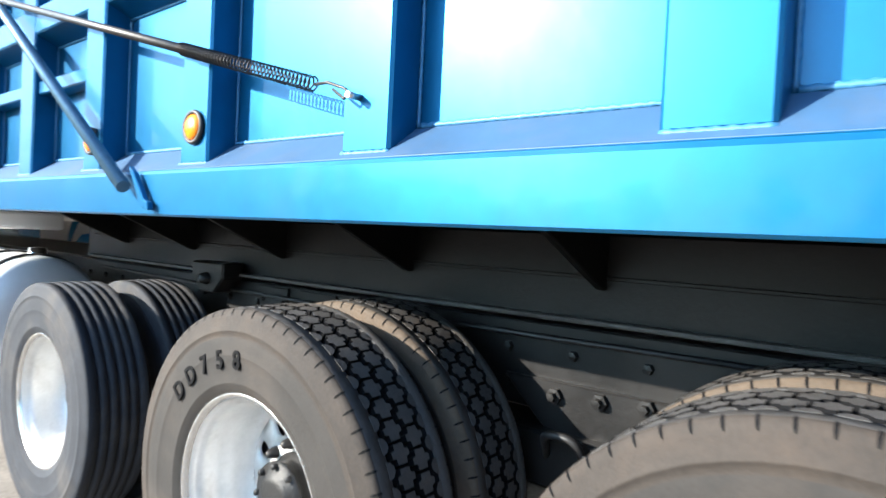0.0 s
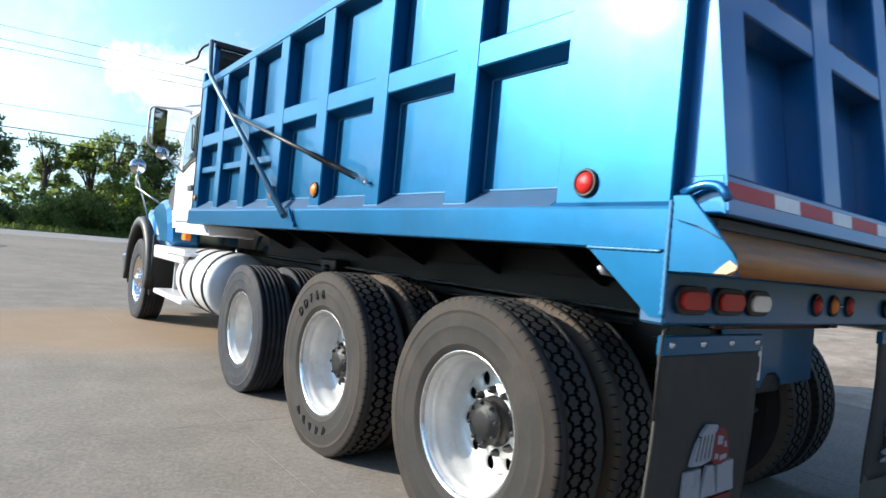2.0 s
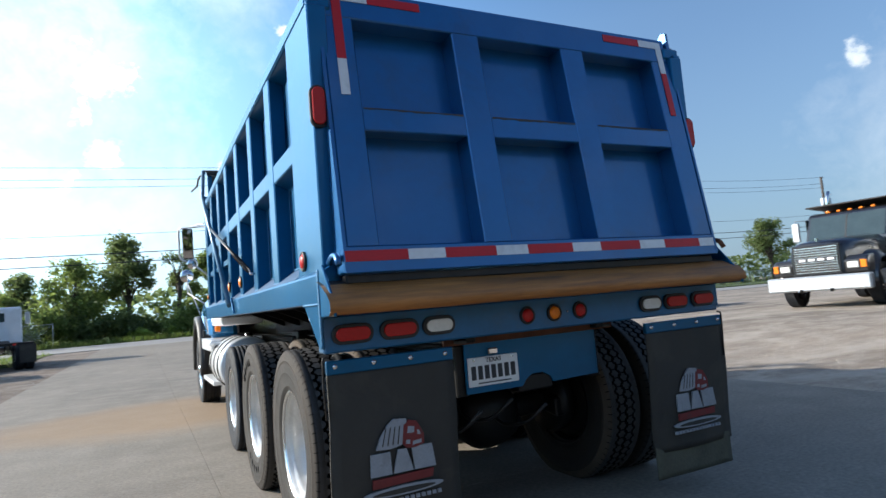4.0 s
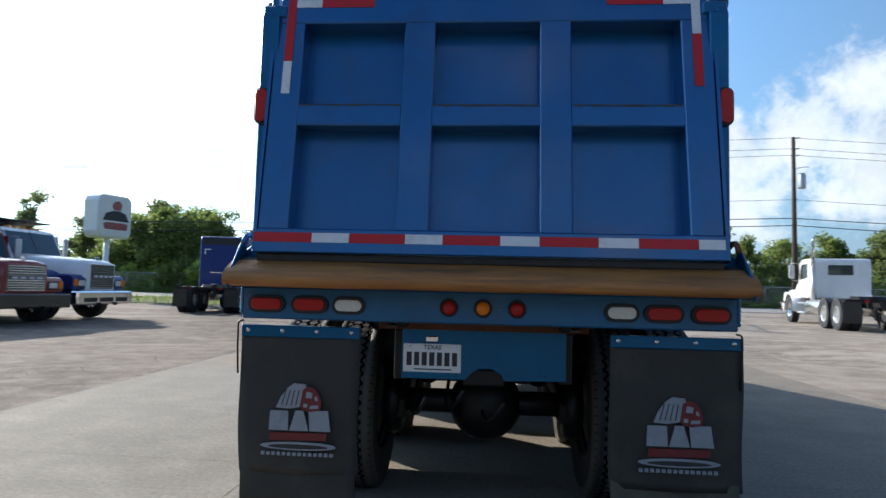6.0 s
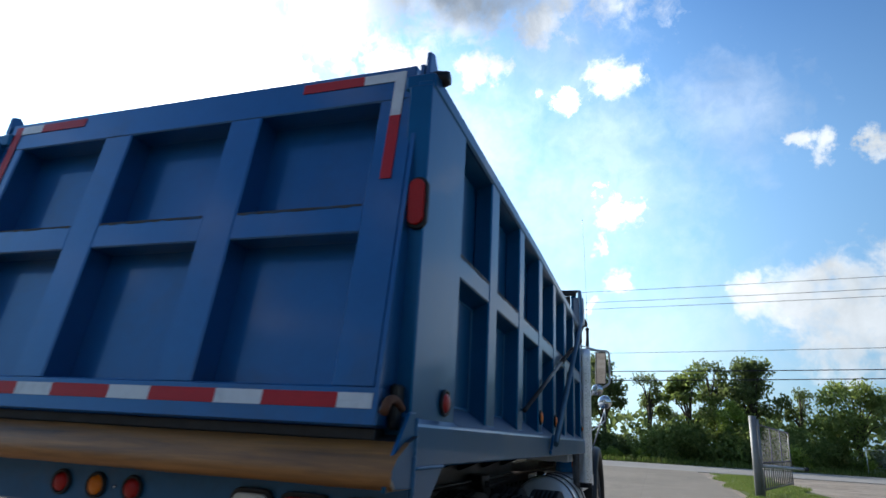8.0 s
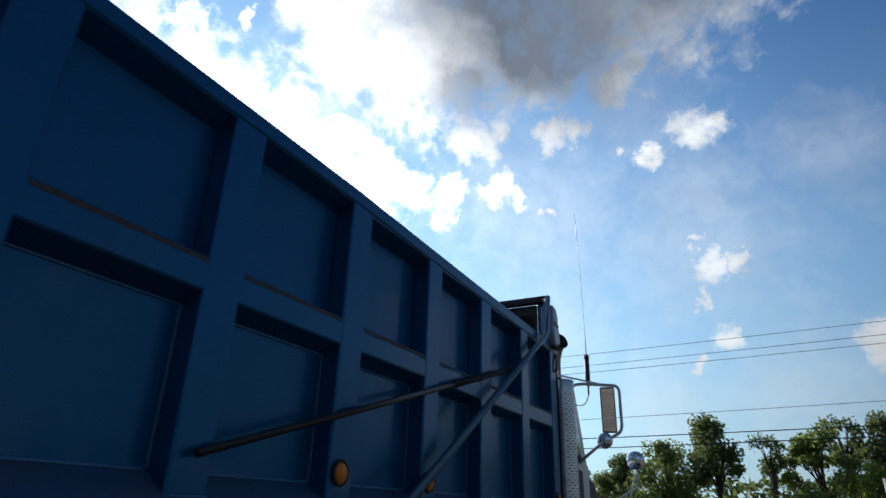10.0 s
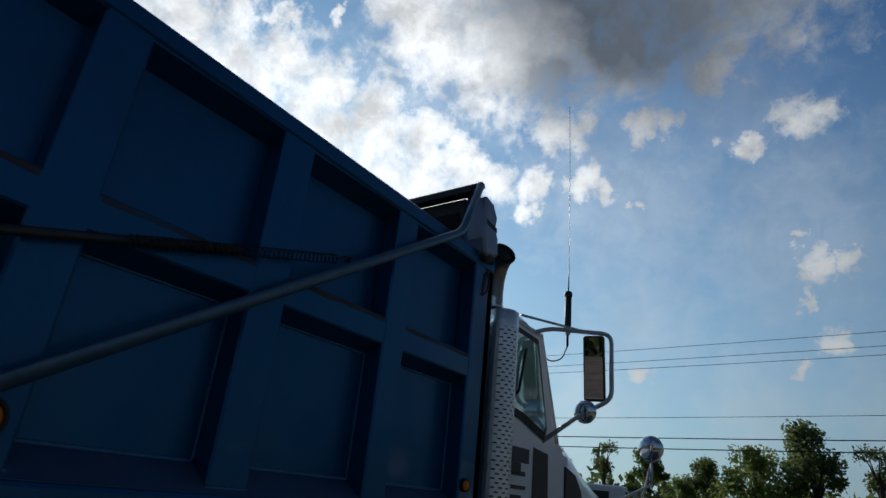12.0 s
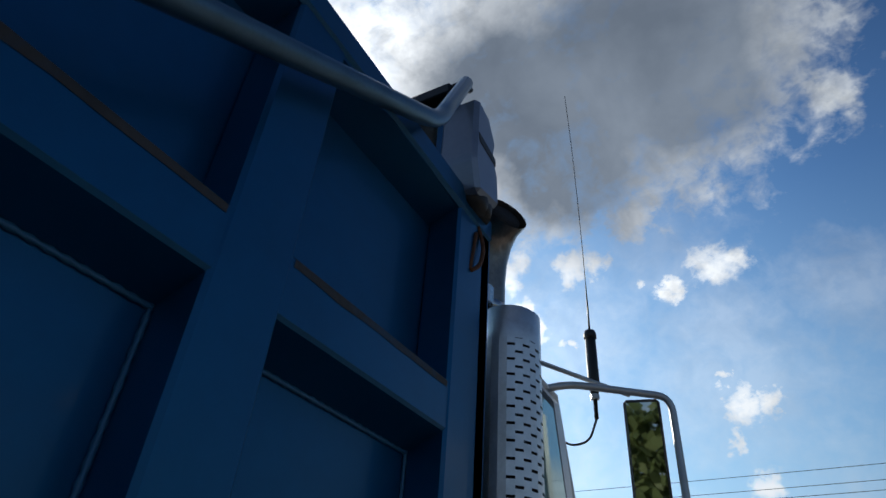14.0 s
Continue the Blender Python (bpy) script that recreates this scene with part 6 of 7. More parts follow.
def highway_truck(name, label, category, place, heading, cab_m, hood_m, fender_m, bumper_m, rear, visor=False, stacks=(1, -1), group="parked trucks", size=1.0, guard=False):
    """A parked lorry facing local +y, its front axle over the origin. rear: dump, bare or sleeper."""
    t = thing(name, label, category, group, at=Matrix.Translation((*place, ground_z(*place))) @ Matrix.Rotation(math.atan2(-heading[0], heading[1]), 4, "Z") @ Matrix.Scale(size, 4))
    tail = -7.0 if rear != "bare" else -6.4
    for s in (-1, 1):
        part("chassis_rail", box(*xs(s, 0.38, 0.46), tail, 0.9, 0.75, 1.0, 0.006), BLACK_STEEL, t)
    cab_h = 2.55
    cab = part("cab", prism([(-2.55, 1.02), (-0.95, 1.02), (-0.95, 1.72), (-1.32, cab_h - 0.06), (-1.45, cab_h), (-2.50, cab_h), (-2.55, cab_h - 0.1)], "x", -1.02, 1.02, 0.04),
               cab_m, t)
    part("windscreen", prism([(-0.965, 1.76), (-0.945, 1.76), (-1.29, cab_h - 0.12), (-1.31, cab_h - 0.12)], "x", -0.92, 0.92), DARK_GLASS, cab)
    part("centre_pillar", prism([(-0.95, 1.74), (-0.935, 1.74), (-1.29, cab_h - 0.1), (-1.31, cab_h - 0.1)], "x", -0.02, 0.02), BLACK_PLASTIC, cab)
    for k in range(5):
        part("roof_lamp", box(-0.62 + k * 0.28, -0.52 + k * 0.28, -1.6, -1.48, cab_h, cab_h + 0.05, 0.012), cab_m if visor else LENS_AMBER, cab)
    for s in (-1, 1):
        door = part("door", box(*xs(s, 1.02, 1.045), -2.35, -1.18, 1.05, cab_h - 0.14, 0.01), cab_m, cab)
        part("window", prism([(-2.25, 1.80), (-1.25, 1.74), (-1.50, cab_h - 0.2), (-2.25, cab_h - 0.2)], "x", *xs(s, 1.046, 1.052)), DARK_GLASS, door)
        part("handle", box(*xs(s, 1.046, 1.07), -2.2, -2.0, 1.55, 1.60), BLACK_PLASTIC, door)
        mir = part("mirror", box(*xs(s, 1.22, 1.42), -1.20, -1.12, 1.80, 2.35, 0.02), GALV, t)
        part("mirror_arm", tube([(s * 1.02, -1.35, 2.40), (s * 1.32, -1.16, 2.42), (s * 1.32, -1.16, 1.74), (s * 1.0, -1.2, 1.66)], 0.014, 6), GALV, mir)
    if rear != "sleeper":
        part("rear_window", box(-0.42, 0.42, -2.57, -2.551, 1.92, 2.30, 0.006), DARK_GLASS, cab)
    if visor:
        part("sun_visor", prism([(-1.28, cab_h - 0.10), (-1.02, cab_h - 0.13), (-1.02, cab_h - 0.11), (-1.28, cab_h - 0.02)], "x", -0.95, 0.95), hood_m, cab)
    hd = part("hood", loft([(-1.0, 0.96, 1.82, 1.0), (-0.4, 0.90, 1.78, 1.0), (0.4, 0.78, 1.72, 1.0), (0.92, 0.66, 1.66, 0.8), (1.0, 0.60, 1.60, 0.8)]), hood_m, t, smooth=True)
    gr = part("grille_frame", box(-0.56, 0.56, 0.99, 1.04, 0.82, 1.58, 0.02), hood_m, hd)
    part("grille_back", box(-0.50, 0.50, 1.04, 1.045, 0.86, 1.54), BLACK_PLASTIC, gr)
    for k in range(11):
        z = 0.88 + k * 0.062
        part("grille_bar", box(-0.50, 0.50, 1.045, 1.065, z, z + 0.026), GRILLE, gr)
    plate = part("name_plate", box(-0.46, 0.46, 1.066, 1.072, 1.155, 1.265), INK, gr)
    for x in (-0.34, -0.12, 0.10, 0.32):
        part("name_block", box(x - 0.075, x + 0.075, 1.0725, 1.076, 1.18, 1.24), TAPE_WHITE, plate)
    part("hood_ornament", box(-0.03, 0.03, 0.80, 0.92, 1.66, 1.76, 0.01), CHROME, hd)
    if guard:
        frame_g = part("grille_guard", box(-1.12, 1.12, 1.26, 1.32, 1.02, 1.10, 0.01), BLACK_PAINT, t)
        for x in (-1.12, -0.45, 0.45, 1.06):
            part("guard_upright", box(x, x + 0.06, 1.22, 1.34, 0.45, 2.0, 0.015), BLACK_PAINT, frame_g)
    bump = part("bumper", box(-1.20, 1.20, 0.98, 1.22, 0.42, 0.80, 0.04), bumper_m, t)
    for x0, x1 in ((-0.95, -0.40), (-0.30, 0.30), (0.40, 0.95)) if bumper_m is CHROME else ():
        part("bumper_slot", box(x0, x1, 1.215, 1.224, 0.50, 0.62, 0.004), BLACK_PLASTIC, bump)
    for s in (-1, 1):
        part("tow_hook", box(*xs(s, 0.32, 0.38), 1.20, 1.30, 0.40, 0.48, 0.012), BLACK_STEEL, bump)
    for s in (-1, 1):
        fb = bmesh.new()
        n = 16
        a_in, a_top, a_out = [], [], []
        for k in range(n + 1):
            a = radians(-5 + 190 * k / n)
            y, z = -0.66 * math.cos(a), 0.52 + 0.66 * math.sin(a)
            a_in.append(fb.verts.new((s * 0.60, y, z + 0.22 * max(0, math.sin(a)))))
            a_top.append(fb.verts.new((s * 1.05, y, z + 0.16 * max(0, math.sin(a)))))
            a_out.append(fb.verts.new((s * 1.16, y * 0.98, z)))
        for k in range(n):
            fb.faces.new((a_in[k], a_in[k + 1], a_top[k + 1], a_top[k]))
            fb.faces.new((a_top[k], a_top[k + 1], a_out[k + 1], a_out[k]))
        fen = part("fender", fb, fender_m, hd, smooth=True)
        part("fender_nose", prism([(0.55, 0.82), (0.98, 0.82), (1.0, 1.12), (0.88, 1.24), (0.50, 1.26)], "x", *xs(s, 0.56, 1.10), 0.03), fender_m, fen)
        lamp = part("headlamp", box(*xs(s, 0.63, 0.945), 0.99, 1.012, 0.905, 1.125, 0.010), BLACK_PLASTIC, hd)
        part("lens", box(*xs(s, 0.665, 0.91), 1.0, 1.03, 0.94, 1.09, 0.012), LENS_CLEAR, lamp)
        part("turn_lamp", box(*xs(s, 0.95, 1.08), 0.97, 1.02, 0.93, 1.12, 0.012), LENS_AMBER, hd)
        simple_wheel(t, s * 1.0, 0.0, False, "steer", s)
        for y in ((-4.55, -5.85) if rear != "dump" else (-4.9, -6.2)):
            simple_wheel(t, s * 1.07, y, True, "steer" if rear == "sleeper" else "plain", s)
        part("side_tank", lathe([(0, -3.7), (0.26, -3.68), (0.30, -3.6), (0.30, -2.2), (0.26, -2.12), (0, -2.1)], "y", (s * 0.86, 0, 0.68), 24),
             STEEL if rear != "dump" else BLACK_PAINT, t, smooth=True)
        part("step", box(*xs(s, 0.9, 1.16), -2.2, -1.2, 0.42, 0.48, 0.008), GALV, t)
        part("step", box(*xs(s, 0.9, 1.14), -2.2, -1.2, 0.80, 0.85, 0.008), GALV, t)
    for s in stacks:
        y = -2.72 if rear != "sleeper" else -4.05
        st = part("exhaust_pipe", tube([(s * 0.98, y, 0.8), (s * 0.98, y, 2.2)], 0.10, 14), SHIELD, t)
        part("stack_tip", tube(rounded([(s * 0.98, y, 2.2), (s * 0.98, y, 3.1), (s * 0.98, y - 0.16, 3.3)], 0.12), 0.06, 12), CHROME, st, smooth=True)
    if rear == "dump":
        bed = part("dump_bed", box(-1.18, 1.18, -8.4, -2.95, 1.25, 2.45, 0.02), DARK_BED_AND_APRON_SHADE, t)
        for k in range(9):
            for s in (-1, 1):
                y = -8.3 + k * 0.66
                part("bed_post", box(*xs(s, 1.18, 1.26), y, y + 0.14, 1.3, 2.45, 0.01), DARK_BED_AND_APRON_SHADE, bed)
        for s in (-1, 1):
            part("bed_rail", box(*xs(s, 1.14, 1.27), -8.4, -2.95, 2.40, 2.50, 0.01), DARK_BED_AND_APRON_SHADE, bed)
            part("bed_sill", box(*xs(s, 1.0, 1.27), -8.4, -2.95, 1.22, 1.36, 0.01), DARK_BED_AND_APRON_SHADE, bed)
        part("cab_shield", prism([(-2.98, 2.45), (-2.90, 2.45), (-2.90, 2.72), (-1.55, 2.76), (-1.55, 2.80), (-2.98, 2.80)], "x", -1.15, 1.15, 0.01), DARK_BED_AND_APRON_SHADE, bed)
    elif rear == "sleeper":
        slp = part("sleeper", prism([(-4.3, 1.0), (-2.52, 1.0), (-2.52, 2.6), (-1.5, 2.62), (-1.75, 2.95), (-2.3, 3.18), (-4.2, 3.22), (-4.3, 3.1)], "x", -1.0, 1.0, 0.05), cab_m, t)
        # black sheet painted in for the shaded opening under the roof fairing
        part("roof_gap_shade", prism([(-0.88, 2.84), (0.88, 2.84), (0.82, 3.14), (-0.82, 3.14)], "y", -4.312, -4.29), BLACK_PLASTIC, slp)
        for s in (-1, 1):
            part("bracket_mark", box(*xs(s, 0.55, 0.80), -4.307, -4.301, 2.62, 2.66), WHITE, slp)
            part("bracket_mark", box(*xs(s, 0.76, 0.80), -4.307, -4.301, 2.42, 2.62), WHITE, slp)
            part("side_window", box(*xs(s, 1.001, 1.006), -3.0, -2.55, 1.9, 2.3), DARK_GLASS, slp)
        part("emblem_mark", box(-0.5, 0.5, -4.307, -4.301, 1.62, 1.66), GRILLE, slp)
    if rear in ("bare", "sleeper"):
        part("fifth_wheel", prism([(-5.7, 1.0), (-4.8, 1.0), (-4.8, 1.12), (-5.5, 1.12)], "x", -0.45, 0.45, 0.02), BLACK_STEEL, t)
        for s in (-1, 1):
            part("rear_flap", box(*xs(s, 0.72, 1.25), -6.62, -6.60, 0.25, 0.95), FLAP, t)
        part("deck_plate", box(-0.42, 0.42, tail + 2.6, tail + 3.3, 1.0, 1.03, 0.004), GALV, t)
        part("air_tank", lathe([(0, -0.42), (0.10, -0.38), (0.12, -0.3), (0.12, 0.3), (0.10, 0.38), (0, 0.42)], "x", (0, tail + 2.2, 0.86), 16), STEEL, t, smooth=True)
        part("fifth_wheel_jaw", box(-0.10, 0.10, -5.72, -5.2, 1.12, 1.15, 0.01), GALV, t)
        for s in (-1, 1):
            part("marker_plate", box(*xs(s, 0.50, 0.62), -6.635, -6.622, 0.93, 1.0, 0.004), LENS_RED, t)
        part("rear_bar", box(-1.2, 1.2, -6.62, -6.52, 0.92, 1.02, 0.01), BLACK_STEEL, t)
    return t


highway_truck("dump_truck", "dark red dump truck with a black bed in the dirt yard", "dump truck", (-12.95, 12.25), (0.97, -0.25), RED_PAINT, RED_PAINT, RED_PAINT, BLACK_PAINT,
              "dump", stacks=(1,))
highway_truck("dump_truck", "white and blue truck with a chrome bumper, dark bed", "dump truck", (-13.0, 15.0), (1, -0.02), WHITE, WHITE, NAVY, CHROME, "dump", stacks=(), size=1.08)
highway_truck("truck", "white truck with a chrome bumper beside the red one", "truck", (-16.6, 8.7), (1, 0.0), WHITE, WHITE, WHITE, CHROME, "bare", stacks=())
highway_truck("sleeper_truck", "navy blue sleeper tractor parked facing the road", "truck", (-12.15, 26.8), (-0.16, 0.985), NAVY, NAVY, NAVY, CHROME, "sleeper", stacks=())
highway_truck("tractor_truck", "white day-cab tractor parked facing the road", "truck", (-10.4, 30.3), (-0.2, 0.98), WHITE, WHITE, WHITE, CHROME, "bare", stacks=(1,))
highway_truck("tractor_truck", "white day-cab tractor parked facing the road", "truck", (-8.1, 31.6), (-0.2, 0.98), WHITE, WHITE, WHITE, CHROME, "bare", stacks=())
highway_truck("tractor_truck", "white tractor with a slatted grille and black bumper", "truck", (15.16, 4.63), (-0.985, -0.17), WHITE, WHITE, WHITE, BLACK_PAINT, "bare", visor=True, size=1.08)
highway_truck("dump_truck", "black truck with tall chrome stacks in the yard", "dump truck", (14.40, 7.15), (-0.985, -0.17), BLACK_PAINT, BLACK_PAINT, BLACK_PAINT, GALV,
              "dump")
highway_truck("tractor_truck", "white tractor with a dark bumper facing the driveway", "truck", (16.85, 17.1), (-0.9, -0.42), WHITE, WHITE, WHITE, BLACK_PAINT, "bare", stacks=(), guard=True)
highway_truck("tractor_truck", "white day-cab tractor seen from behind near the road", "truck", (15.87, 27.35), (0.2, 0.97), WHITE, WHITE, WHITE, CHROME, "bare", stacks=(-1,), size=1.14)


def loose_cab(place, z):
    c = thing("truck_cab", "loose white truck cab stored on a steel rack", "truck cab", "stored cabs", at=Matrix.Translation((*place, z)))
    part("shell", prism([(0, 0), (1.5, 0), (1.55, 0.6), (1.2, 1.5), (0.1, 1.55), (0, 1.45)], "x", -0.95, 0.95, 0.07), WHITE, c)
    part("rear_window", box(-0.52, 0.52, -0.012, 0.002, 0.80, 1.30, 0.02), DARK_GLASS, c)
    for s in (-1, 1):
        part("side_window", box(*xs(s, 0.95, 0.956), 0.35, 1.05, 0.85, 1.30, 0.004), DARK_GLASS, c)
    part("sill", box(-0.88, 0.88, -0.03, 1.5, -0.12, 0.0, 0.02), BLACK_STEEL, c)


loose_cab((23.35, 30.0), 0.22)
loose_cab((23.15, 30.0), 2.22)
rack = thing("steel_rack", "galvanised steel rack carrying an old cab", "rack")
for x, y in ((21.5, 30.0), (21.95, 31.6), (24.0, 31.6), (24.4, 30.0)):
    part("post", box(x - 0.03, x + 0.03, y - 0.03, y + 0.03, 0, 4.9, 0.006), DARK_STEEL, rack)
for y in (30.0, 31.6):
    part("beam", box(21.45, 24.45, y - 0.05, y + 0.05, 1.96, 2.08, 0.006), DARK_STEEL, rack)
trailer = thing("flat_trailer", "low dark flat trailer on dual wheels", "trailer")
part("deck", box(17.4, 22.3, 27.2, 28.6, 0.72, 0.98, 0.02), BLACK_STEEL, trailer)
for y in (27.2, 28.6):
    for x in (19.6, 20.7):
        w = share("wheel", ME_RIM["plain"], trailer, Matrix.Translation((x, y, 0.503)) @ Matrix.Rotation(-math.pi / 2 if y < 28 else math.pi / 2, 4, "Z"))
        share("tyre", ME_TYRE["rib"], w, Matrix())

# ---------------------------------------------------------------- signs, poles, wires, fence, gate
sign = thing("pylon_sign", "white rounded sign box with red and blue emblem on pole", "sign", at=Matrix.Translation((-24.4, 34.0, 0)) @ Matrix.Rotation(radians(72), 4, "Z"))
SIGN_W = mat("sign_white", (0.62, 0.66, 0.66), 0.4, 0, 0.05, 2.0, coat=0.3)
part("pole", tube([(0, 0, 0), (0, 0, 3.9)], 0.17, 14), WHITE, sign, smooth=True)
bd = bmesh.new()
join(bd, prism([(-1.22, 4.15), (-1.0, 3.85), (1.0, 3.85), (1.22, 4.15), (1.22, 6.3), (1.0, 6.6), (-1.0, 6.6), (-1.22, 6.3)], "y", -0.72, 0.72, 0.12))
board = part("sign_box", bd, SIGN_W, sign)
part("emblem", prism([(-0.8, 4.40), (0.8, 4.40), (0.9, 4.75), (0.65, 4.85), (-0.65, 4.85), (-0.9, 4.75)], "y", -0.732, -0.722), RED_PAINT, board)
part("emblem", prism([(-0.95, 4.95), (0.95, 4.95), (0.7, 5.45), (0.25, 5.6), (-0.2, 5.6), (-0.75, 5.4)], "y", -0.732, -0.722), INK, board)
part("emblem", prism([(-0.2, 5.65), (0.3, 5.65), (0.42, 6.0), (0.2, 6.25), (-0.15, 6.2), (-0.3, 5.95)], "y", -0.732, -0.722), RED_PAINT, board)

panel_sign = thing("billboard", "pale blue and white roadside sign board on a post", "sign")
part("post", tube([(37.4, 43.4, 0), (37.4, 43.4, 7.0)], 0.14, 10), DARK_STEEL, panel_sign)
bb = part("board", prism([(34.8, 6.66), (39.9, 7.37), (39.9, 8.93), (34.8, 8.21)], "y", 43.1, 43.4, 0.03), SIGN_W, panel_sign)
part("board_stripe", prism([(35.6, 7.3), (39.0, 7.75), (39.0, 8.05), (35.6, 7.6)], "y", 43.09, 43.098), mat("sign_blue", (0.25, 0.42, 0.50), 0.5), bb)
part("board_end", prism([(39.2, 7.3), (39.88, 7.40), (39.88, 8.88), (39.2, 8.80)], "y", 43.085, 43.097), NAVY, bb)

POLE_WOOD = mat("weathered_pole_wood", (0.06, 0.045, 0.035), 0.85, 0, 0.3, 3.0, 0.4, 30.0)
WIRE = mat("line_wire", (0.018, 0.019, 0.021), 0.5, 0, 0.05, 3.0)
POLE_X = (22.4, 31.9, 75.0)
for x in POLE_X:
    up_ = thing("utility_pole", "dark wooden utility pole with transformers and wires", "utility pole", "utility poles")
    part("pole", tube([(x, 43.0, 0), (x, 43.0, 13.0)], 0.17, 10, radii=[0.20, 0.13]), POLE_WOOD, up_, smooth=True)
    for z, n in ((12.9, 1), (12.1, 2), (11.6, 1)):
        part("insulator", tube([(x - 0.05, 43.0, z), (x + 0.45, 43.0, z + 0.05)], 0.05, 6), GALV, up_)
    part("lamp_arm", tube(rounded([(x, 43, 10.6), (x + 0.5, 42.6, 10.7), (x + 0.8, 42.4, 10.65)], 0.2), 0.03, 6), GALV, up_)
    for dx in ((-0.62, 0.0, 0.58) if x > 30 else (0.45,)):
        part("transformer", lathe([(0, 9.1), (0.24, 9.12), (0.26, 9.2), (0.26, 10.1), (0.20, 10.25), (0, 10.28)], "z", (x + dx, 42.75, 0), 14), GALV, up_, "grey transformer can",
             True)
WIRES = [(12.95, 0.9), (12.1, 0.9), (11.65, 0.9), (8.3, 0.8), (6.95, 0.7), (6.4, 0.8)]
for i, (z, sag) in enumerate(WIRES):
    wr = thing("power_line", "thin dark overhead line between poles", "power line", "overhead lines")
    ends = (-110.0, 22.4, 75.0)
    for a, b in zip(ends, ends[1:]):
        pts = []
        for k in range(41):
            t = k / 40
            pts.append((a + (b - a) * t, 43.0 - 0.2 * (i % 2), z - sag * (1.6 if a < 0 else 1.0) * 4 * t * (1 - t)))
        part("span", tube(pts, 0.016 if i < 4 else 0.032, 5), WIRE, wr, smooth=True)

for x0, x1 in ((-95.0, -9.0), (19.0, 90.0)):
    fence = thing("chain_link_fence", "galvanised chain-link fence along the road verge", "fence")
    n = int((x1 - x0) / 3.0)
    post_me = mesh_of("post", tube([(0, 0, 0), (0, 0, 2.15)], 0.035, 8), GALV, True)
    for k in range(n + 1):
        share("post", post_me, fence, Matrix.Translation((x0 + (x1 - x0) * k / n, 61.0, 0.04)))
    part("top_rail", tube([(x0, 61.0, 2.12), (x1, 61.0, 2.12)], 0.025, 6), GALV, fence)
    mesh = bmesh.new()
    step = 0.16
    k = 0
    x = x0
    while x < x1 - 2:
        for d in (1, -1):
            a = Vector((x if d > 0 else x + 2.0, 61.02, 0.08))
            b = Vector((x + 2.0 if d > 0 else x, 61.02, 2.08))
            w = Vector((0.0035, 0, 0.0035 * -d))
            v = [mesh.verts.new(p) for p in (a - w, a + w, b + w, b - w)]
            mesh.faces.new(v)
        x += step
    tagged(part("wire_mesh", mesh, GALV, fence), "diamond wire mesh", kind="stuff")

gate = thing("yard_gate", "open grey steel yard gate with bars and mesh", "gate")
GATE_W = mat("gate_grey_paint", (0.10, 0.104, 0.11), 0.6, 0.1, 0.12, 5.0, stain=(0.3, 0.2, 0.12), stain_amount=0.3)
GATE_POST = mat("weathered_gate_post", (0.22, 0.225, 0.23), 0.6, 0.3, 0.2, 6.0, 0.1, 60.0)
gp = part("gate_post", tube([(5.05, 21.2, 0), (5.05, 21.2, 2.52)], 0.115, 14), GATE_POST, gate, smooth=True)
part("gate_post", tube([(5.18, 21.15, 0), (5.18, 21.15, 2.42)], 0.05, 12), GATE_POST, gate, smooth=True)
ga, gb = Vector((5.2, 21.3, 0)), Vector((7.15, 27.3, 0))
for z0 in (0.22, 1.05, 2.25):
    part("gate_bar", tube([ga + Vector((0, 0, z0)), gb + Vector((0, 0, z0 + (0.05 if z0 < 2 else -0.05)))], 0.03, 8), GATE_W, gate)
for k in range(16):
    p = ga.lerp(gb, k / 15)
    part("gate_upright", tube([p + Vector((0, 0, 0.22)), p + Vector((0, 0, 1.06 if k % 5 else 2.22))], 0.022, 6), GATE_W, gate)
gm = bmesh.new()
for k in range(64):
    for d in (1, -1):
        a, b = k / 64, min(1.0, max(0.0, (k + d * 12) / 64))
        p, q = ga.lerp(gb, a) + Vector((0, 0, 1.08)), ga.lerp(gb, b) + Vector((0, 0, 2.2))
        w = Vector((0.0, 0.005, 0.003))
        gm.faces.new([gm.verts.new(v) for v in (p - w, p + w, q + w, q - w)])
tagged(part("gate_mesh", gm, GATE_W, gate), "grey wire mesh", kind="stuff")
part("catch_arm", tube([(5.2, 21.2, 0.97), (6.45, 21.4, 0.93)], 0.045, 10), GALV, gate)
part("arm_cap", tube([(6.45, 21.4, 0.93), (6.56, 21.41, 0.925)], 0.06, 10), BLACK_PLASTIC, gate)

# ---------------------------------------------------------------- plants


def leaf_mat(name, a, b, c):
    m = bpy.data.materials.new(name)
    m.use_nodes = True
    t = m.node_tree
    p = t.nodes["Principled BSDF"]
    g = t.nodes.new("ShaderNodeNewGeometry")
    col = ramp(t, g.outputs["Random Per Island"], [(0.0, a), (0.5, b), (1.0, c)])
    t.links.new(col, p.inputs["Base Color"])
    p.inputs["Roughness"].default_value = 0.6
    tr = t.nodes.new("ShaderNodeBsdfTranslucent")
    t.links.new(col, tr.inputs["Color"])
    mx = t.nodes.new("ShaderNodeMixShader")
    mx.inputs[0].default_value = 0.68
    t.links.new(p.outputs[0], mx.inputs[1])
    t.links.new(tr.outputs[0], mx.inputs[2])
    t.links.new(mx.outputs[0], t.nodes["Material Output"].inputs["Surface"])
    return m


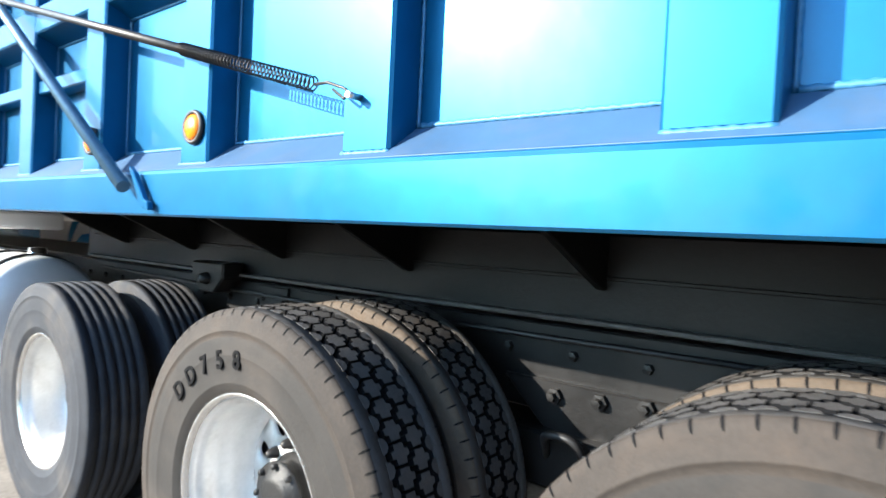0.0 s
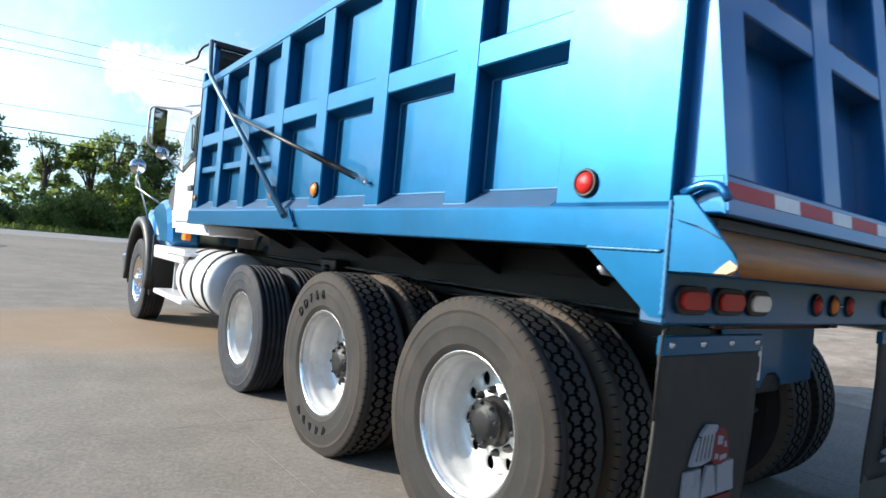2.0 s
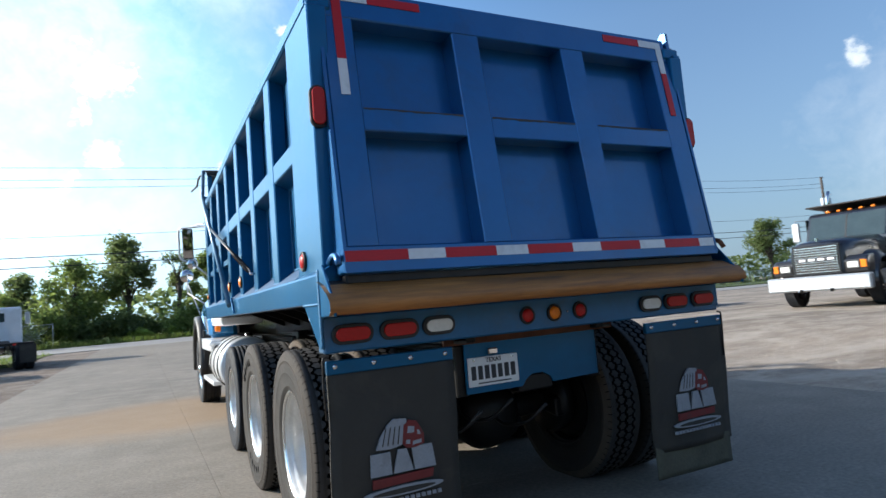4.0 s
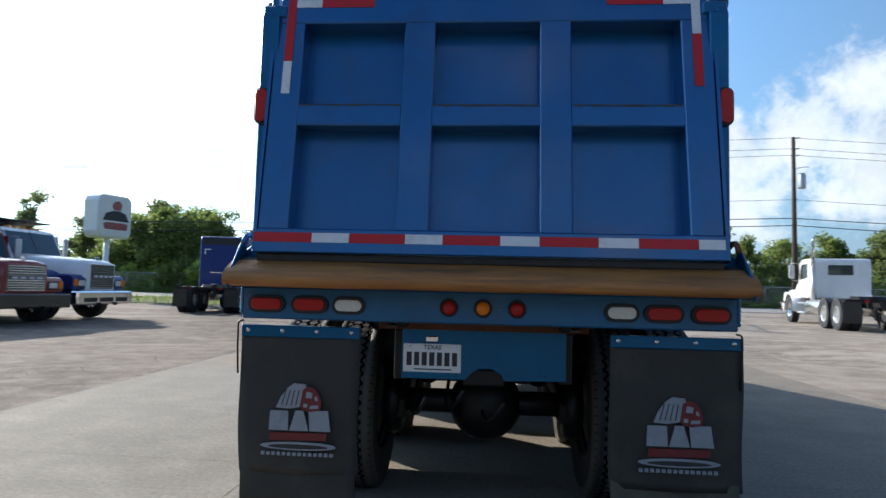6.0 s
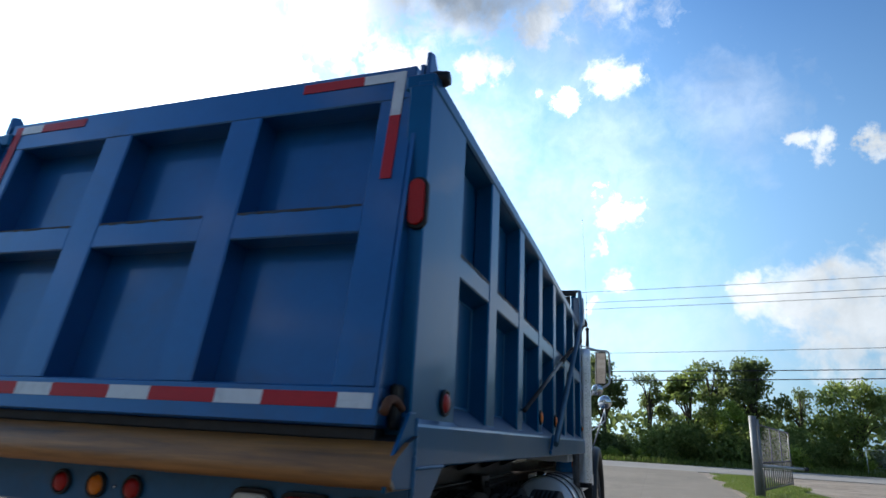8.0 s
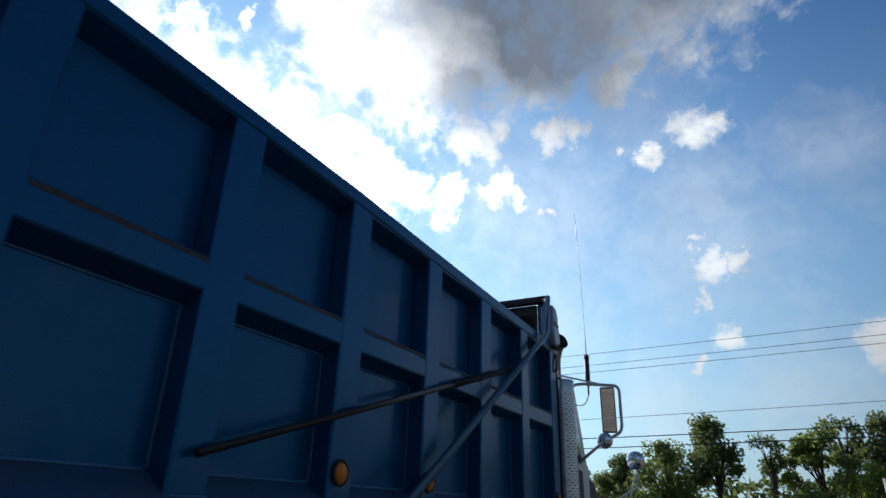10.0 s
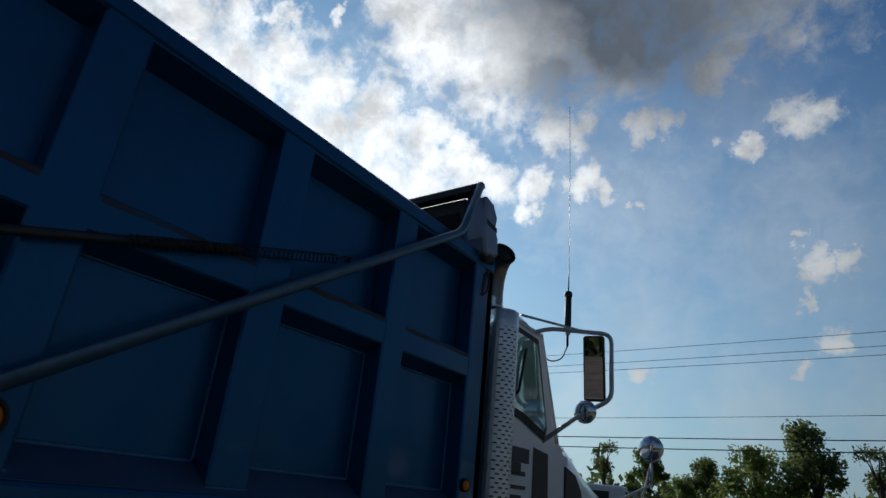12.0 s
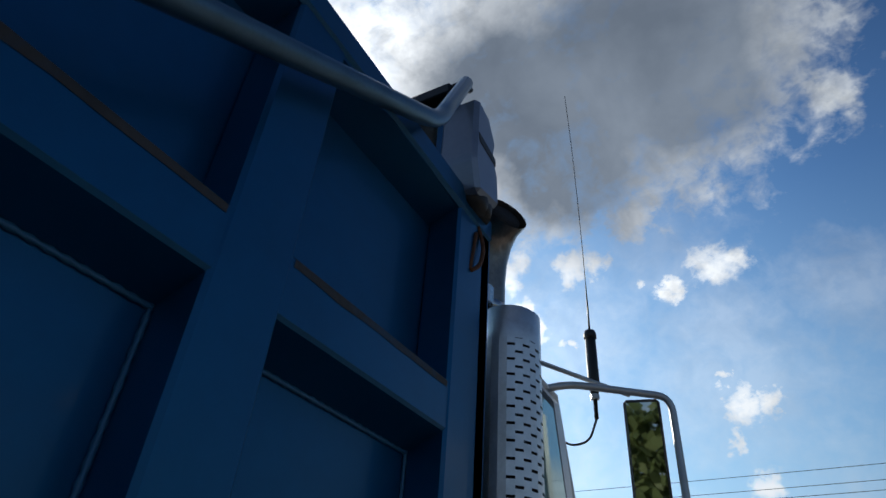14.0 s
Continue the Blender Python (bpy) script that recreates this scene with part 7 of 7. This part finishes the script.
LEAF_DARK = leaf_mat("dark_oak_leaf", (0.105, 0.142, 0.054), (0.155, 0.205, 0.074), (0.215, 0.265, 0.098))
LEAF_MID = leaf_mat("green_leaf", (0.140, 0.195, 0.052), (0.205, 0.270, 0.075), (0.285, 0.345, 0.105))
LEAF_PALE = leaf_mat("yellow_green_leaf", (0.24, 0.33, 0.055), (0.32, 0.42, 0.08), (0.40, 0.46, 0.12))
GRASS = leaf_mat("grass_blade", (0.07, 0.11, 0.02), (0.11, 0.17, 0.035), (0.18, 0.20, 0.06))
BARK = mat("bark", (0.075, 0.06, 0.048), 0.9, 0, 0.3, 6.0, 0.6, 25.0)


def add_leaf(verts, faces, p, size, rng):
    n = Vector((rng.gauss(0, 1), rng.gauss(0, 1), rng.gauss(0, 1) + 0.4)).normalized()
    u = n.orthogonal().normalized()
    u.rotate(Matrix.Rotation(rng.random() * 6.28, 3, n))
    w = n.cross(u)
    k = len(verts)
    s = size * (0.6 + 0.8 * rng.random())
    for a, b in ((1, 0), (0.25, 0.62), (-1, 0.15), (-0.2, -0.6)):
        q = p + u * (a * s) + w * (b * s)
        verts.append((q.x, q.y, q.z))
    faces.append((k, k + 1, k + 2, k + 3))


def tree(height, spread, trunk_h, leaf_m, seed, leaves=2600, gaps=0.0, size=0.17, label="", name="tree", blobs=16):
    """A tapered trunk with limbs, and a crown of many leaves clumped round the limb ends."""
    rng = random.Random(seed)
    t = thing(name, label or "green broadleaf tree behind the road", "tree", "roadside trees")
    wood = bmesh.new()
    tube([(0, 0, 0), (0.05, 0.03, trunk_h * 0.6), (0.0, 0.08, trunk_h), (0.1, 0.1, height * 0.75)], 0.2, 8, wood,
         radii=[0.030 * height, 0.024 * height, 0.018 * height, 0.006 * height])
    ends = []
    for k in range(blobs):
        a = rng.random() * 6.283
        r = spread * (0.25 + 0.75 * rng.random() ** 0.6)
        z = trunk_h + (height - trunk_h) * (0.10 + 0.85 * rng.random())
        r *= max(0.25, 1.0 - ((z - trunk_h) / (height - trunk_h)) ** 2 * 0.8)
        e = Vector((r * math.cos(a), r * math.sin(a), z))
        s0 = Vector((0, 0.05, trunk_h * (0.55 + 0.45 * rng.random()) + (z - trunk_h) * 0.25))
        mid = s0.lerp(e, 0.5) + Vector((0, 0, 0.06 * height))
        tube([s0, mid, e], 0.05, 5, wood, radii=[0.011 * height, 0.006 * height, 0.002 * height])
        ends.append((e, spread * (0.22 + 0.24 * rng.random())))
    part("trunk", wood, BARK, t, smooth=True)
    verts, faces = [], []
    for k in range(leaves):
        e, r = ends[int(rng.random() * len(ends))]
        d = Vector((rng.gauss(0, 1), rng.gauss(0, 1), rng.gauss(0, 0.75))).normalized() * (r * (0.35 + 0.75 * rng.random()))
        add_leaf(verts, faces, e + d, size, rng)
    me = bpy.data.meshes.new("crown")
    me.from_pydata(verts, [], faces)
    me.materials.append(leaf_m)
    c = new("crown", me)
    c.parent = t
    return t


def bush(height, spread, leaf_m, seed, leaves=4200, size=0.16):
    rng = random.Random(seed)
    t = thing("bush", "dense green roadside bush reaching the ground", "bush", "roadside bushes")
    verts, faces = [], []
    lumps = []
    for k in range(14):
        a, r = rng.random() * 6.283, spread * rng.random() ** 0.6
        lumps.append((Vector((r * math.cos(a), r * 0.6 * math.sin(a), height * (0.15 + 0.6 * rng.random()) * (1 - 0.35 * r / spread))), height * (0.20 + 0.20 * rng.random())))
    for k in range(leaves):
        e, r = lumps[k % len(lumps)]
        d = Vector((rng.gauss(0, 1), rng.gauss(0, 1), rng.gauss(0, 0.8))).normalized() * (r * (0.4 + 0.7 * rng.random()))
        p = e + d
        p.z = abs(p.z)
        add_leaf(verts, faces, p, size, rng)
    stems = bmesh.new()
    for e, r in lumps:
        tube([(e.x * 0.3, e.y * 0.3, 0), e], 0.03, 5, stems, radii=[0.05, 0.015])
    part("stems", stems, BARK, t)
    me = bpy.data.meshes.new("foliage")
    me.from_pydata(verts, [], faces)
    me.materials.append(leaf_m)
    c = new("foliage", me)
    c.parent = t
    return t


KINDS = [
    tree(10.0, 3.4, 4.0, LEAF_DARK, 11, 5200, size=0.18, blobs=22, label="dark green oak with an open crown"),
    tree(9.0, 2.8, 3.5, LEAF_MID, 12, 4800, size=0.17, blobs=17),
    tree(10.5, 2.2, 5.5, LEAF_DARK, 13, 1500, size=0.15, blobs=12, label="thin dark tree with sparse high foliage"),
    tree(8.5, 3.6, 2.5, LEAF_PALE, 14, 5200, size=0.16, blobs=20, label="yellow-green leafy tree behind the road"),
    tree(9.5, 4.2, 2.2, LEAF_MID, 15, 6800, size=0.17, blobs=24, label="broad bright green tree"),
]
BUSHES = [bush(3.6, 3.4, LEAF_MID, 21), bush(3.0, 3.0, LEAF_PALE, 22), bush(4.4, 3.4, LEAF_DARK, 23), bush(5.2, 3.6, LEAF_MID, 24, 5600)]
TREES_WEST = [
    (4, -42.5, 66.5, 1), (0, -39.5, 67.5, 0.98), (4, -37.2, 66.5, 1), (4, -34.6, 67.5, 0.98), (0, -36, 70, 1), (4, -8, 69, 0.9),
    (0, -13, 70, 0.75), (1, -18, 69, 0.85), (2, -23, 70, 0.85), (0, -28.5, 69, 0.72), (4, -35.5, 68, 0.84), (0, -40, 69, 1),
    (1, -46, 70, 0.95), (0, -52, 71, 0.95), (4, -59, 70, 0.9), (0, -66, 70, 1), (1, -74, 72, 1), (0, -83, 72, 1),
    (2, -33, 71, 0.95),
]
TREES_YARD = [
    (1, -12, 58.8, 0.5), (2, -44, 52, 0.9), (0, -56, 46, 0.72), (1, -64, 38, 0.85), (0, -72, 28, 0.9), (1, -60, 22, 0.75),
    (0, -66, 12, 0.8), (4, -52, 30, 0.6), (1, -74, 4, 0.85), (0, -78, -6, 0.85),
]
TREES_EAST = [
    (0, -3, 68, 1.02), (2, 1.6, 67, 0.92), (1, 5.6, 68, 1.12), (2, 8, 70, 0.98), (0, 11.8, 69, 0.98), (3, 9.8, 66, 0.72),
    (4, 20.2, 67, 0.98), (0, 25.8, 68, 0.94), (2, 16.2, 70, 0.8), (1, 29.5, 69, 0.8), (4, 34, 70, 0.85), (1, 39, 69, 0.9),
    (0, 45, 70, 0.9), (3, 50, 69, 1), (0, 57, 71, 1), (1, 64, 70, 1), (0, 74, 72, 1.1), (0, 88, 60, 1),
    (1, 84, 48, 1), (0, 82, 34, 0.45), (4, 86, 20, 0.9), (0, 84, 6, 0.9), (1, 88, -8, 0.9),
]
used = set()
rng = random.Random(5)
for k, x, y, s in TREES_WEST + TREES_YARD + TREES_EAST:
    m = Matrix.Translation((x, y, 0.04 if y > 58.5 else -0.07)) @ Matrix.Rotation(rng.random() * 6.28, 4, "Z") @ Matrix.Scale(s, 4)
    if k not in used:
        used.add(k)
        KINDS[k].matrix_world = m
    else:
        ob = copy_thing(KINDS[k], m)
        ob.scale = (s, s, s * (0.92 + 0.16 * rng.random()))
BUSHES_WEST = [
    (1, -40.5, 63.5, 1.1), (1, -37, 63.8, 1.35), (0, -34, 63.2, 1.2), (1, -31.5, 63.6, 1.45), (0, -28, 63.2, 1.1), (2, -2.6, 66, 0.95),
    (1, -2, 63.5, 0.42), (2, -7, 66, 1), (3, -11.5, 66, 0.9), (0, -15.5, 65, 1.1), (2, -20, 66, 1), (3, -24.5, 66, 1),
    (1, -30, 64.5, 1.1), (0, -33, 65, 1.3), (2, -38, 66, 1.2), (3, -43, 67, 1.1), (2, -49, 67, 1.2), (3, -56, 67, 1.2),
    (2, -63, 66, 1.2), (3, -71, 66, 1.3), (2, -57, 40, 0.9), (3, -64, 30, 0.9), (2, -68, 18, 0.9), (3, -70, 6, 0.9),
]
BUSHES_EAST = [
    (3, 2.6, 64.5, 0.85), (0, 9.8, 64.2, 1.05), (1, 13, 64, 0.9), (3, 15.8, 64.6, 0.75), (0, 4.6, 65, 1.2), (3, 7.6, 66, 1.12),
    (1, 1.2, 64, 0.5), (3, 11.5, 66.5, 1), (2, 14.5, 67, 0.8), (0, 17.5, 66, 0.9), (2, 23, 66, 0.95), (3, 27.5, 67, 0.9),
    (2, 32, 67, 1), (0, 36.5, 66, 1), (3, 41.5, 67, 0.9), (2, 47.5, 67, 1), (3, 54, 67, 1), (2, 61, 67, 1.1),
    (3, 69, 68, 1.1), (1, 20, 64.5, 0.5), (1, 25, 64.5, 0.45), (1, 31, 64.5, 0.5),
]
used = set()
for k, x, y, s in BUSHES_WEST + BUSHES_EAST:
    m = Matrix.Translation((x, y, 0.04 if y > 58.5 else -0.07)) @ Matrix.Rotation(rng.random() * 6.28, 4, "Z") @ Matrix.Scale(s, 4)
    if k not in used:
        used.add(k)
        BUSHES[k].matrix_world = m
    else:
        ob = copy_thing(BUSHES[k], m)
        ob.scale = (s, s, s)

# far woods behind everything
rng = random.Random(9)
verts, faces = [], []
for k in range(9000):
    x = -170 + 340 * rng.random()
    top = 6.0 + 1.6 * noise.noise((x * 0.06, 2.0, 0)) + 1.2 * noise.noise((x * 0.3, 5.0, 0))
    z = top * rng.random() ** 0.8
    add_leaf(verts, faces, Vector((x, 86 + 6 * rng.random(), z)), 0.62, rng)
me = bpy.data.meshes.new("far_woods")
me.from_pydata(verts, [], faces)
me.materials.append(LEAF_DARK)
tagged(new("far_woods", me), "dark line of far woods", "woods", kind="stuff")
# and unseen woods added behind the truck's tail, to darken reflections and close the yard
verts, faces = [], []
for k in range(14000):
    a = math.pi * (1.0 + rng.random())
    top = 11.5 + 2.0 * noise.noise((a * 6.0, 2.0, 0)) + 1.4 * noise.noise((a * 30.0, 5.0, 0))
    add_leaf(verts, faces, Vector((84 * math.cos(a), 76 * math.sin(a) + 5 * rng.random(), top * rng.random() ** 0.9)), 1.05, rng)
me = bpy.data.meshes.new("far_woods")
me.from_pydata(verts, [], faces)
me.materials.append(LEAF_DARK)
tagged(new("far_woods", me), "unseen dark leaf line added behind the yard for reflections", "woods", kind="stuff")


def blades(name, area, count, h, label, seed):
    rng = random.Random(seed)
    verts, faces = [], []
    for _ in range(count):
        x, y = area(rng)
        a = rng.random() * 6.283
        hh = h * (0.5 + rng.random())
        w = (0.05 + 0.08 * rng.random()) * h
        lx, ly = 0.5 * hh * (rng.random() - 0.5), 0.5 * hh * (rng.random() - 0.5)
        k = len(verts)
        verts += [(x - w * math.cos(a), y - w * math.sin(a), 0.0), (x + w * math.cos(a), y + w * math.sin(a), 0.0), (x + lx, y + ly, hh)]
        faces.append((k, k + 1, k + 2))
    me = bpy.data.meshes.new(name)
    me.from_pydata(verts, [], faces)
    me.materials.append(GRASS)
    tagged(new(name, me), label, "grass", kind="stuff")


def gate_patch(r):
    while True:
        x, y = 4.4 + 5.2 * r.random(), 17.6 + 22 * r.random()
        left = 4.7 + 0.25 * math.sin(y * 0.9) + max(0, (y - 30) * 0.05)
        right = 7.6 + 0.5 * math.sin(y * 0.7) if y > 19 else 4.8 + (y - 17.6) * 1.9
        if left < x < right and r.random() < 0.5 + 0.5 * noise.noise((x * 0.8, y * 0.8, 0)):
            return x, y


blades("grass", gate_patch, 22000, 0.085, "patch of green grass round the gate post", 3)
blades("grass", lambda r: (-75 + 68 * r.random(), 29 + 13.5 * r.random()), 9000, 0.22, "mown grass on the verge", 4)
blades("grass", lambda r: (-60 + 130 * r.random(), 58.7 + 5 * r.random() ** 2), 12000, 0.45, "rough grass along the far road edge", 5)
bm = bmesh.new()
bm.faces.new([bm.verts.new((x, y, 0.012)) for x, y in ((4.75, 17.9), (6.6, 19.0), (7.7, 22.0), (7.6, 30.0), (7.9, 41.5), (5.3, 41.5), (4.9, 30.0), (4.7, 22.0))])
tagged(part("grass_ground", bm, TURF), "green turf round the gate", "grass", kind="structure")

# loose stones on the dirt
rng = random.Random(31)
verts, faces = [], []
for _ in range(1500):
    side = rng.random() < 0.55
    x = DRIVE_X0 - 0.1 - 14 * rng.random() ** 1.7 if side else DRIVE_X1 + 0.1 + 12 * rng.random() ** 1.7
    y = -3 + 24 * rng.random()
    r = 0.006 + 0.017 * rng.random() ** 2
    k = len(verts)
    for dx, dy, dz in ((1, 0, 0), (-0.5, 0.87, 0), (-0.5, -0.87, 0), (0.1, 0.1, 0.8)):
        verts.append((x + r * dx * (0.7 + 0.6 * rng.random()), y + r * dy * (0.7 + 0.6 * rng.random()), ground_z(x, y) - 0.006 + r * dz))
    faces += [(k, k + 1, k + 3), (k + 1, k + 2, k + 3), (k + 2, k, k + 3)]
me = bpy.data.meshes.new("gravel")
me.from_pydata(verts, [], faces)
me.materials.append(mat("gravel_stone", (0.30, 0.265, 0.225), 0.9, 0, 0.25, 8.0))
tagged(new("gravel", me), "scattered small stones on the dirt", "gravel", kind="stuff")
